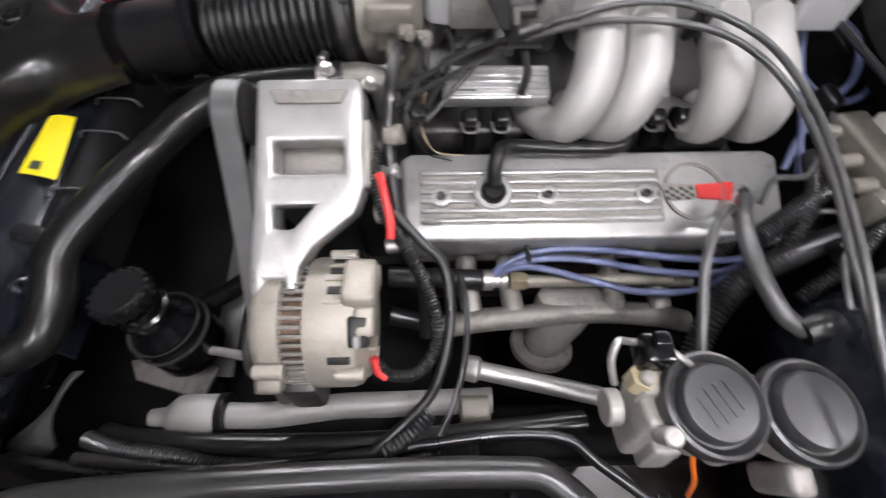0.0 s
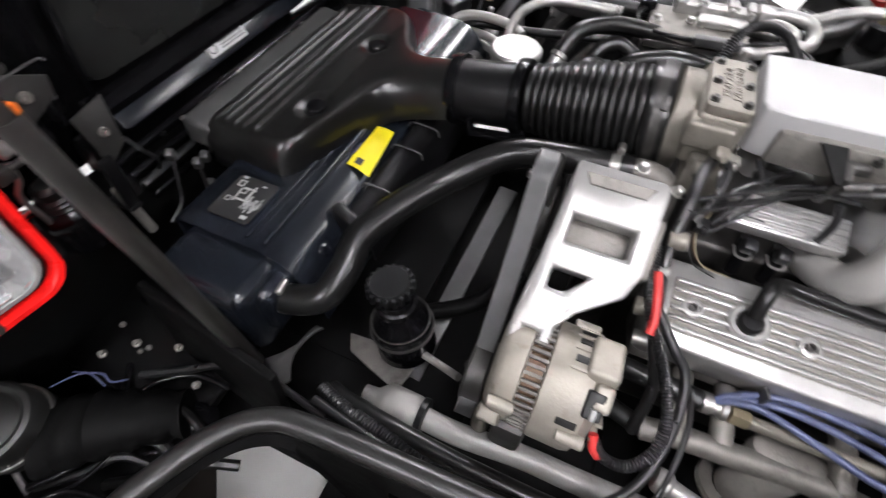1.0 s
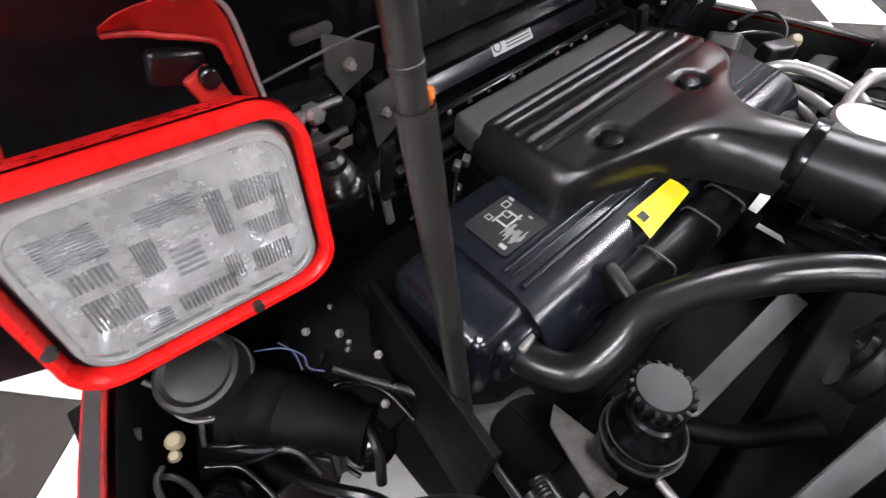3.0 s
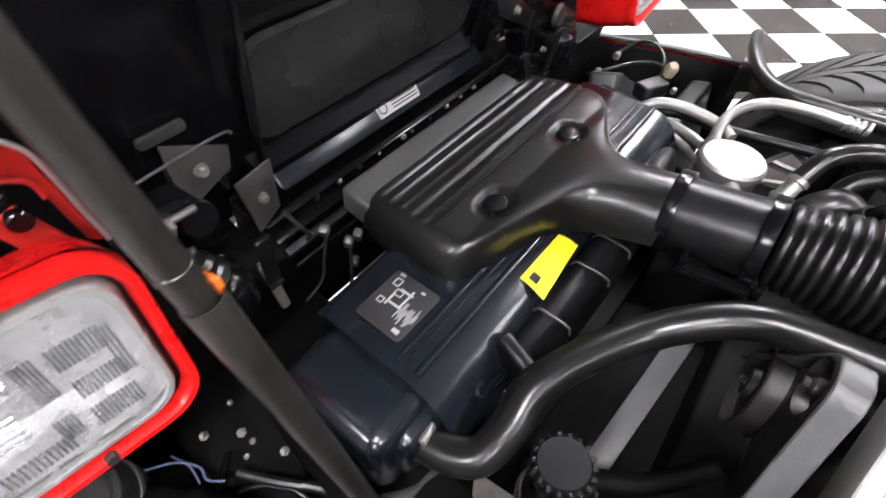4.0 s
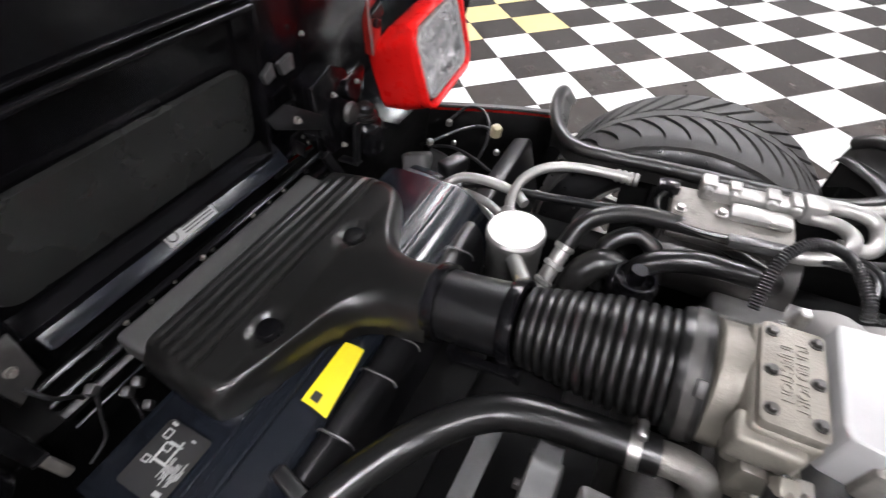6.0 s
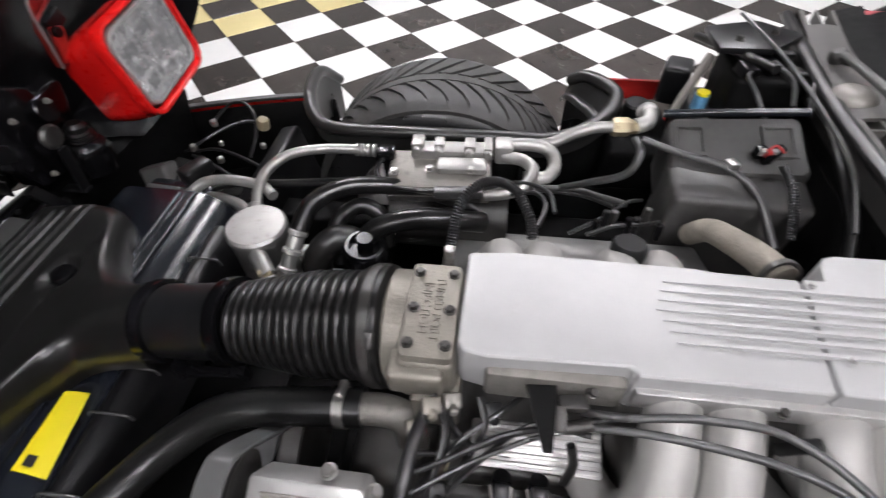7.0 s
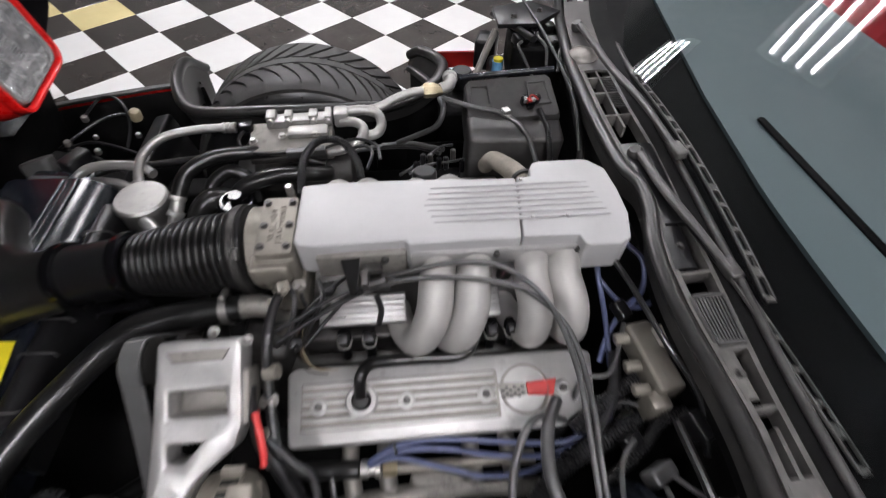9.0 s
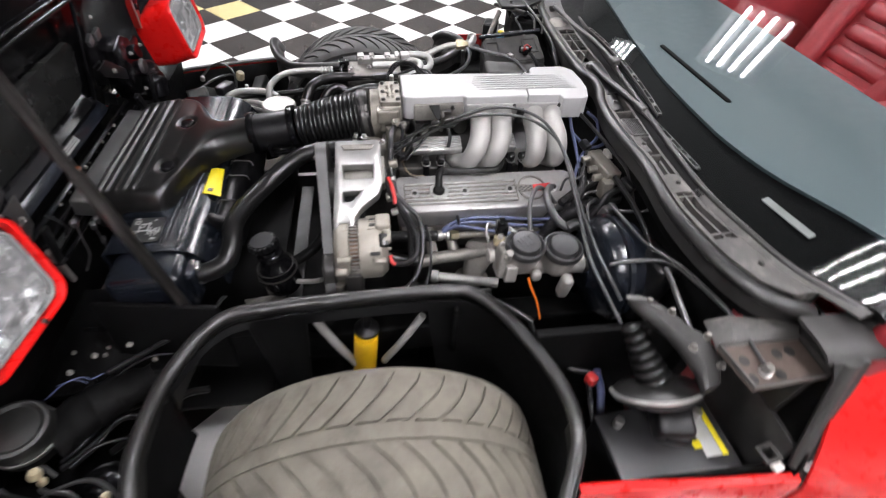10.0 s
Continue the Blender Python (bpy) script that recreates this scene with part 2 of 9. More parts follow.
def lathe(bm, base, axis, profile, n=28, closed=False):
    """Turns a profile of (radius, height) round an axis that starts at base."""
    m = Matrix.Translation(base) @ frame_of(axis)
    rings = []
    for r, h in profile:
        if r < 1e-6:
            rings.append([bm.verts.new(m @ Vector((0, 0, h)))])
        else:
            rings.append([bm.verts.new(m @ Vector((r * math.cos(2 * math.pi * k / n), r * math.sin(2 * math.pi * k / n), h))) for k in range(n)])
    pairs = list(zip(rings, rings[1:])) + ([(rings[-1], rings[0])] if closed else [])
    for a, b in pairs:
        for k in range(n):
            k2 = (k + 1) % n
            if len(a) == 1 and len(b) == 1:
                continue
            if len(a) == 1:
                bm.faces.new((a[0], b[k], b[k2]))
            elif len(b) == 1:
                bm.faces.new((a[k], b[0], a[k2]))
            else:
                bm.faces.new((a[k], b[k], b[k2], a[k2]))


def cyl(bm, p0, p1, r, r1=None, n=24, edge=0.0015):
    """A solid round bar between two points, its rims softened."""
    p0, p1 = Vector(p0), Vector(p1)
    r1 = r if r1 is None else r1
    h = (p1 - p0).length
    e = min(edge, 0.4 * h, 0.4 * min(r, r1))
    lathe(bm, p0, p1 - p0, [(0, 0), (r - e, 0), (r, e), (r1, h - e), (r1 - e, h), (0, h)], n)


def curve_points(pts, per=8):
    """A smooth line through the points."""
    p = [Vector(q) for q in pts]
    if len(p) < 3:
        return p
    q = [p[0] * 2 - p[1]] + p + [p[-1] * 2 - p[-2]]
    out = []
    for i in range(1, len(q) - 2):
        a, b, c, d = q[i - 1], q[i], q[i + 1], q[i + 2]
        for k in range(per):
            s = k / per
            out.append(0.5 * ((2 * b) + (c - a) * s + (2 * a - 5 * b + 4 * c - d) * s * s + (3 * b - 3 * c + d - a) * s ** 3))
    out.append(p[-1])
    return out


def sweep(bm, line, radius, n=12, flat=1.0, up=None, cap=True):
    """A tube along a line. radius: a number, or a function of the share of the way; flat: height over width."""
    line = [Vector(p) for p in line]
    prev = None
    rings = []
    total = len(line) - 1
    for i, p in enumerate(line):
        t = (line[min(i + 1, total)] - line[max(i - 1, 0)]).normalized()
        if prev is None:
            side = t.cross(Vector(up) if up else (Vector((0, 0, 1)) if abs(t.z) < 0.9 else Vector((1, 0, 0)))).normalized()
        else:
            side = (prev - t * prev.dot(t)).normalized()
        prev = side
        top = side.cross(t)
        r = radius(i / total) if callable(radius) else radius
        rings.append([bm.verts.new(p + side * (r * math.cos(2 * math.pi * k / n)) + top * (r * flat * math.sin(2 * math.pi * k / n))) for k in range(n)])
    for a, b in zip(rings, rings[1:]):
        for k in range(n):
            bm.faces.new((a[k], a[(k + 1) % n], b[(k + 1) % n], b[k]))
    if cap:
        bm.faces.new(rings[0][::-1])
        bm.faces.new(rings[-1])


def tube(bm, pts, radius, n=12, per=8, flat=1.0, up=None):
    sweep(bm, curve_points(pts, per), radius, n, flat, up)


TO_YZ = Matrix(((0, 0, 1, 0), (1, 0, 0, 0), (0, 1, 0, 0), (0, 0, 0, 1)))


def slab(bm, outline, depth, bevel=0.003, seg=2, mat4=None, holes=()):
    """A plate from an outline in x, y, from z = 0 down to -depth, with cut-outs, laid by mat4."""
    t = bmesh.new()
    loops = []
    for ring in (outline, *holes):
        vs = [t.verts.new((x, y, 0)) for x, y in ring]
        loops.append([t.edges.new((vs[i], vs[(i + 1) % len(vs)])) for i in range(len(vs))])
    if holes:
        bmesh.ops.triangle_fill(t, use_beauty=True, use_dissolve=False, edges=[e for l in loops for e in l])
    else:
        t.faces.new(t.verts[:])
    bmesh.ops.recalc_face_normals(t, faces=t.faces[:])
    if t.faces and sum(f.normal.z for f in t.faces) < 0:
        bmesh.ops.reverse_faces(t, faces=t.faces[:])
    rim = [e for e in t.edges if len(e.link_faces) == 1]
    got = bmesh.ops.extrude_face_region(t, geom=t.faces[:], use_keep_orig=True)
    low = [v for v in got["geom"] if isinstance(v, bmesh.types.BMVert)]
    bmesh.ops.translate(t, vec=(0, 0, -depth), verts=low)
    bmesh.ops.recalc_face_normals(t, faces=t.faces[:])
    if bevel > 0:
        edges = [e for e in t.edges if len(e.link_faces) == 2 and e.calc_face_angle(0) > 0.5]
        bmesh.ops.bevel(t, geom=edges, offset=bevel, segments=seg, profile=0.5, affect="EDGES", clamp_overlap=True)
    if mat4:
        bmesh.ops.transform(t, matrix=mat4, verts=t.verts)
    merge(bm, t)


def loft(bm, rings, cap=True, closed=True):
    """Skins rings of equally many points."""
    vs = [[bm.verts.new(p) for p in ring] for ring in rings]
    k = len(vs[0])
    for a, b in zip(vs, vs[1:]):
        for i in range(k if closed else k - 1):
            bm.faces.new((a[i], a[(i + 1) % k], b[(i + 1) % k], b[i]))
    if cap and closed:
        bm.faces.new(vs[0][::-1])
        bm.faces.new(vs[-1])


def round_rect(w, h, r, n=5, cx=0.0, cy=0.0):
    out = []
    for qx, qy, a0 in ((1, 1, 0), (-1, 1, 90), (-1, -1, 180), (1, -1, 270)):
        for k in range(n + 1):
            a = radians(a0 + 90 * k / n)
            out.append((cx + qx * (w / 2 - r) + r * math.cos(a), cy + qy * (h / 2 - r) + r * math.sin(a)))
    return out


def sheet(bm, rows):
    """A surface through rows of points."""
    vs = [[bm.verts.new(p) for p in row] for row in rows]
    for a, b in zip(vs, vs[1:]):
        for i in range(len(a) - 1):
            bm.faces.new((a[i], a[i + 1], b[i + 1], b[i]))


def shell(bm, rows, off):
    """A closed plate: a surface through rows of points and its copy moved by off."""
    off = Vector(off)
    n, k = len(rows), len(rows[0])
    a = [[bm.verts.new(p) for p in row] for row in rows]
    b = [[bm.verts.new(Vector(p) + off) for p in row] for row in rows]
    for i in range(n - 1):
        for j in range(k - 1):
            bm.faces.new((a[i][j], a[i][j + 1], a[i + 1][j + 1], a[i + 1][j]))
            bm.faces.new((b[i][j], b[i + 1][j], b[i + 1][j + 1], b[i][j + 1]))
    for i in range(n - 1):
        for j in (0, k - 1):
            bm.faces.new((a[i][j], a[i + 1][j], b[i + 1][j], b[i][j]))
    for j in range(k - 1):
        for i in (0, n - 1):
            bm.faces.new((a[i][j], b[i][j], b[i][j + 1], a[i][j + 1]))


def finish(name, bm, mat, origin, angle=38, thick=0.0):
    if thick:
        bmesh.ops.recalc_face_normals(bm, faces=bm.faces[:])
        bmesh.ops.solidify(bm, geom=bm.faces[:], thickness=thick)
    bmesh.ops.recalc_face_normals(bm, faces=bm.faces[:])
    bmesh.ops.translate(bm, vec=-Vector(origin), verts=bm.verts)
    me = bpy.data.meshes.new(name)
    bm.to_mesh(me)
    bm.free()
    me.materials.append(M[mat] if isinstance(mat, str) else mat)
    me.shade_smooth()
    me.set_sharp_from_angle(angle=radians(angle))
    return me


def thing(name, at, label, category, group="", kind=""):
    """An empty that carries the parts of a thing."""
    ob = new(name)
    ob.empty_display_size = 0.05
    ob.location = at
    ORIGIN[ob] = Vector(at)
    return tagged(ob, label, category, group, kind)


def part(name, bm, mat, parent, label="", angle=38, thick=0.0):
    """One mesh under a thing or a part; bm is in world places."""
    at = ORIGIN[parent]
    ob = new(name, finish(name, bm, mat, at, angle, thick))
    ob.parent = parent
    ORIGIN[ob] = at
    return tagged(ob, label)


def solo(name, bm, mat, label, category, group="", kind="", angle=38, thick=0.0):
    """A thing that is one mesh."""
    co = [v.co for v in bm.verts]
    at = Vector(((min(c.x for c in co) + max(c.x for c in co)) / 2, (min(c.y for c in co) + max(c.y for c in co)) / 2, min(c.z for c in co)))
    ob = new(name, finish(name, bm, mat, at, angle, thick))
    ob.location = at
    ORIGIN[ob] = at
    return tagged(ob, label, category, group, kind)


def B():
    return bmesh.new()


def bolt(parent, p, axis=(0, 0, 1), r=0.006, h=0.005, mat="steel", name="bolt"):
    """A flanged hexagon head."""
    bm = B()
    lathe(bm, p, axis, [(0, 0), (r * 1.35, 0), (r * 1.35, h * 0.25), (r * 1.05, h * 0.3)], 16)
    lathe(bm, Vector(p) + Vector(axis).normalized() * h * 0.28, axis, [(r, 0), (r, h * 0.8), (r * 0.85, h), (0, h)], 6)
    return part(name, bm, mat, parent, angle=25)


def cable(name, pts, r, mat, label, category="cable", group="", n=8, per=8):
    bm = B()
    tube(bm, pts, r, n, per)
    return solo(name, bm, mat, label, category, group)


def ribbed(bm, line, r0, r1, pitch, n=16):
    """A corrugated sleeve along a line, rings of radius r0 (valley) and r1 (crest)."""
    line = [Vector(p) for p in line]
    lens = [0]
    for a, b in zip(line, line[1:]):
        lens.append(lens[-1] + (b - a).length)
    count = max(2, int(lens[-1] / pitch))
    pts, rad = [], []
    for k in range(count * 4 + 1):
        s = lens[-1] * k / (count * 4)
        i = max(j for j in range(len(lens)) if lens[j] <= s + 1e-9)
        i = min(i, len(line) - 2)
        f = (s - lens[i]) / max(1e-9, lens[i + 1] - lens[i])
        pts.append(line[i].lerp(line[i + 1], f))
        rad.append((r0, (r0 + r1) / 2, r1, (r0 + r1) / 2)[k % 4])
    total = len(pts) - 1
    sweep(bm, pts, lambda s: rad[int(round(s * total))], n)


def hose_clamp(parent_or_none, c, axis, r, w=0.012, screw=(0, 0, 1)):
    """A worm-drive band with its screw housing."""
    axis = Vector(axis).normalized()
    c = Vector(c)
    bm = B()
    lathe(bm, c - axis * w / 2, axis, [(r, 0), (r + 0.0014, 0), (r + 0.0014, w), (r, w)], 28, closed=True)
    if parent_or_none:
        band = part("clamp", bm, "steel", parent_or_none)
    else:
        band = solo("hose_clamp", bm, "steel", "steel worm-drive clamp tightened round a rubber hose", "hose clamp")
    s = Vector(screw).normalized()
    side = axis.cross(s).normalized()
    h = B()
    cyl(h, c + s * (r + 0.006) - side * 0.012, c + s * (r + 0.006) + side * 0.012, 0.0055, n=12)
    part("screw", h, "steel", band)
    return band


def block_text(text, size, depth, m, mat, parent=None, name="lettering", align="CENTER"):
    """Raised lettering as a mesh."""
    cu = bpy.data.curves.new(name, "FONT")
    cu.body, cu.size, cu.extrude, cu.align_x, cu.align_y = text, size, depth, align, "CENTER"
    tmp = bpy.data.objects.new(name + "_source", cu)
    scene.collection.objects.link(tmp)
    me = bpy.data.meshes.new_from_object(tmp.evaluated_get(bpy.context.evaluated_depsgraph_get()))
    bpy.data.objects.remove(tmp)
    me.name = name
    me.transform(m)
    if parent:
        me.transform(Matrix.Translation(-ORIGIN[parent]))
    me.materials.clear()
    me.materials.append(M[mat])
    ob = new(name, me)
    if parent:
        ob.parent = parent
        ORIGIN[ob] = ORIGIN[parent]
    return ob


# ---------------------------------------------------------------- the garage
X0, X1, Y0, Y1, H = -4.4, 5.2, -4.0, 5.6, 3.0
bm = B()
box(bm, ((X0 + X1) / 2, (Y0 + Y1) / 2, -0.06), (X1 - X0, Y1 - Y0, 0.1), bevel=0)
floor = solo("floor", bm, "grout", "pale grout bed under a checkered tile floor", "floor", kind="structure")
for name, c, size in (("wall_north", ((X0 + X1) / 2, Y1 + 0.06, H / 2), (X1 - X0, 0.12, H)), ("wall_south", ((X0 + X1) / 2, Y0 - 0.06, H / 2), (X1 - X0, 0.12, H)),
                      ("wall_west", (X0 - 0.06, (Y0 + Y1) / 2, H / 2), (0.12, Y1 - Y0 + 0.24, H)), ("wall_east", (X1 + 0.06, (Y0 + Y1) / 2, H / 2), (0.12, Y1 - Y0 + 0.24, H))):
    bm = B()
    box(bm, c, size, bevel=0)
    solo(name, bm, "wall_paint", "plain grey painted garage wall", "wall", kind="structure")
bm = B()
box(bm, ((X0 + X1) / 2, (Y0 + Y1) / 2, H + 0.06), (X1 - X0 + 0.24, Y1 - Y0 + 0.24, 0.12), bevel=0)
solo("ceiling", bm, "ceiling_paint", "plain dark grey garage ceiling", "ceiling", kind="structure")

# ceiling fixtures with four tubes each
FIX_L, FIX_W = 0.62, 0.60
fix = thing("ceiling_light", (0, 0, H), "white four-tube fluorescent ceiling fixture switched on", "ceiling light", "ceiling lights")
bm = B()
box(bm, (0, 0, H - 0.03), (FIX_L + 0.04, FIX_W, 0.05), bevel=0.006)
part("housing", bm, "lamp_white", fix)
for k in range(4):
    y = (k - 1.5) * 0.14
    bm = B()
    cyl(bm, (-FIX_L / 2, y, H - 0.075), (FIX_L / 2, y, H - 0.075), 0.014, n=12)
    part("tube", bm, "lamp_tube", fix, "glowing white tube")
    for s in (-1, 1):
        bm = B()
        box(bm, (s * (FIX_L / 2 + 0.004), y, H - 0.066), (0.014, 0.036, 0.042), bevel=0.003)
        part("socket", bm, "lamp_white", fix)
for s in (-1, 1):
    bm = B()
    box(bm, (0, s * (FIX_W / 2 + 0.004), H - 0.055), (FIX_L + 0.06, 0.010, 0.108), bevel=0.002)
    part("skirt", bm, "lamp_white", fix)
    bm = B()
    box(bm, (s * (FIX_L / 2 + 0.028), 0, H - 0.055), (0.010, FIX_W, 0.108), bevel=0.002)
    part("skirt", bm, "lamp_white", fix)
# three are placed from windscreen reflections; the other seven are added, unseen fill
LAMPS = [(1.30, 2.27, 8.0), (-0.85, 2.27, 8.0), (3.40, 2.27, 8.0), (0.37, 3.68, 8.0), (-1.75, 3.68, 8.0), (0.43, -1.10, 8.0), (-1.70, -1.10, 8.0), (2.55, -1.10, 8.0), (-0.70, -2.90, 8.0), (1.45, -2.90, 8.0)]
for i, (x, y, r) in enumerate(LAMPS):
    m = pose(x, y, H, 0, 0, r)
    if i == 0:
        fix.matrix_basis = m
    else:
        copy_thing(fix, m)

# checkered floor tiles, laid at a slant to the car
TILE, PHI = 0.305, radians(41.0)
CU, SU = math.cos(PHI), math.sin(PHI)


def tile_at(i, j):
    return 0.383 + TILE * ((i - 5) * CU + (j - 4) * SU), 2.384 + TILE * ((i - 5) * SU - (j - 4) * CU)


def tile_bm(bm, x, y):
    h = TILE / 2 - 0.0012
    e = 0.0025
    m = pose(x, y, 0, 0, 0, 41.0)
    low = [bm.verts.new(m @ Vector((sx * h, sy * h, -0.012))) for sx, sy in ((-1, -1), (1, -1), (1, 1), (-1, 1))]
    mid = [bm.verts.new(m @ Vector((sx * h, sy * h, -0.0012))) for sx, sy in ((-1, -1), (1, -1), (1, 1), (-1, 1))]
    top = [bm.verts.new(m @ Vector((sx * (h - e), sy * (h - e), 0))) for sx, sy in ((-1, -1), (1, -1), (1, 1), (-1, 1))]
    for a, b in ((low, mid), (mid, top)):
        for k in range(4):
            bm.faces.new((a[k], a[(k + 1) % 4], b[(k + 1) % 4], b[k]))
    bm.faces.new(top)


def tile_kind(i, j):
    if (i + j) % 2 == 0:
        return "tile_black"
    return "tile_yellow" if j <= -1 and i <= 2 else "tile_white"


near, far = [], {"tile_black": B(), "tile_white": B(), "tile_yellow": B()}
for i in range(-30, 40):
    for j in range(-30, 40):
        x, y = tile_at(i + 0.5, j + 0.5)
        if not (X0 + 0.22 < x < X1 - 0.22 and Y0 + 0.22 < y < Y1 - 0.22):
            continue
        if -2.3 < x < 2.6 and 0.75 < y < 4.6:
            near.append((x, y, tile_kind(i, j)))
        else:
            tile_bm(far[tile_kind(i, j)], x, y)
near.sort(key=lambda t: abs(t[0] - 0.1) + abs(t[1] - 1.9))
TILES = near[:290]
for x, y, k in near[290:]:
    tile_bm(far[k], x, y)
for k, b in far.items():
    ob = part("far_tiles", b, k, floor, "glossy checkered floor tiles further off", angle=20)
    tagged(ob, kind="stuff")


# ---------------------------------------------------------------- wheels
AXLE_X, AXLE_Z, TYRE_R, TYRE_W, MID_Y = -0.06, 0.318, 0.334, 0.250, -0.045


def wheel(side, tyre_mat, label):
    cy = -0.842 if side < 0 else 0.705
    w = thing("road_wheel", (AXLE_X, cy, 0), label, "wheel", "front wheels")
    c = Vector((AXLE_X, cy, AXLE_Z))
    R, W = TYRE_R, TYRE_W / 2
    prof = [(0.215, -0.105), (0.222, -W + 0.008), (0.25, -W - 0.004), (0.285, -W), (R - 0.022, -W + 0.012), (R - 0.011, -W + 0.03), (R - 0.007, -0.06), (R - 0.006, 0),
            (R - 0.007, 0.06), (R - 0.011, W - 0.03), (R - 0.022, W - 0.012), (0.285, W), (0.25, W + 0.004), (0.222, W - 0.008), (0.215, 0.105)]
    bm = B()
    lathe(bm, c, (0, 1, 0), prof, 96, closed=True)
    # passenger carcass is blacker than its tread: groove shade put into the colour
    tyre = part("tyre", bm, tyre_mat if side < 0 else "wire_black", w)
    # raised tread: a plain centre rib and two rows of blocks parted by curved, tapering slits
    bm = B()

    def skin(h):
        a = abs(h)
        return R - 0.0065 - (0.0 if a < 0.06 else 0.004 * ((a - 0.06) / 0.041) if a < 0.101 else 0.004 + 0.012 * (a - 0.101) / 0.018)

    def tread_block(a0, a1, h0, h1, slant, slit):
        top, low = [], []
        for k in range(9):
            u = k / 8
            h = h0 + (h1 - h0) * u
            sh = slant * (1 - (1 - u) ** 1.7)
            g = slit * max(0.0, 1 - u / 0.86) ** 0.6
            rt, rl = skin(h) + 0.006, skin(h) - 0.002
            for a in (a0 + sh + g / 2, a1 + sh - g / 2):
                top.append(bm.verts.new(c + Vector((rt * math.cos(a), h, rt * math.sin(a)))))
                low.append(bm.verts.new(c + Vector((rl * math.cos(a), h, rl * math.sin(a)))))
        for k in range(8):
            i = 2 * k
            bm.faces.new((top[i], top[i + 1], top[i + 3], top[i + 2]))
            bm.faces.new((top[i], top[i + 2], low[i + 2], low[i]))
            bm.faces.new((top[i + 1], low[i + 1], low[i + 3], top[i + 3]))
        bm.faces.new((top[0], low[0], low[1], top[1]))
        bm.faces.new((top[16], top[17], low[17], low[16]))

    steps = 44
    d = 2 * math.pi / steps
    for k in range(steps):
        for s in (-1, 1):
            tread_block(d * (k + 0.5 * (s > 0)), d * (k + 1 + 0.5 * (s > 0)), s * 0.0175, s * 0.119, -0.22, 0.036 if side < 0 else 0.052)
        tread_block(d * k, d * (k + 1), -0.0125, 0.0125, 0.0, 0.0)
    part("tread", bm, tyre_mat, tyre)
    # rim
    bm = B()
    lathe(bm, c, (0, 1, 0), [(0.222, -0.118), (0.226, -0.112), (0.21, -0.10), (0.196, -0.06), (0.19, 0.0), (0.196, 0.07), (0.21, 0.10), (0.226, 0.112), (0.222, 0.118), (0.205, 0.10), (0.18, 0.0), (0.205, -0.10)], 64, closed=True)
    rim = part("rim", bm, "bright_alu", w, "silver alloy rim")
    bm = B()
    lathe(bm, c + Vector((0, side * 0.05, 0)), (0, side, 0), [(0, 0), (0.075, 0), (0.075, 0.02), (0.04, 0.035), (0, 0.035)], 32)
    for k in range(16):
        a = 2 * math.pi * k / 16
        p, q = c + Vector((0.06 * math.cos(a), side * 0.06, 0.06 * math.sin(a))), c + Vector((0.195 * math.cos(a), side * 0.075, 0.195 * math.sin(a)))
        sweep(bm, [p, q], 0.011, 8, 1.0)
    part("spokes", bm, "bright_alu", rim)
    return w


wheel(-1, "tyre_dusty", "dusty grey-brown wide tyre with chevron tread on an alloy rim")
wheel(1, "tyre", "black wide tyre with chevron tread on an alloy rim")


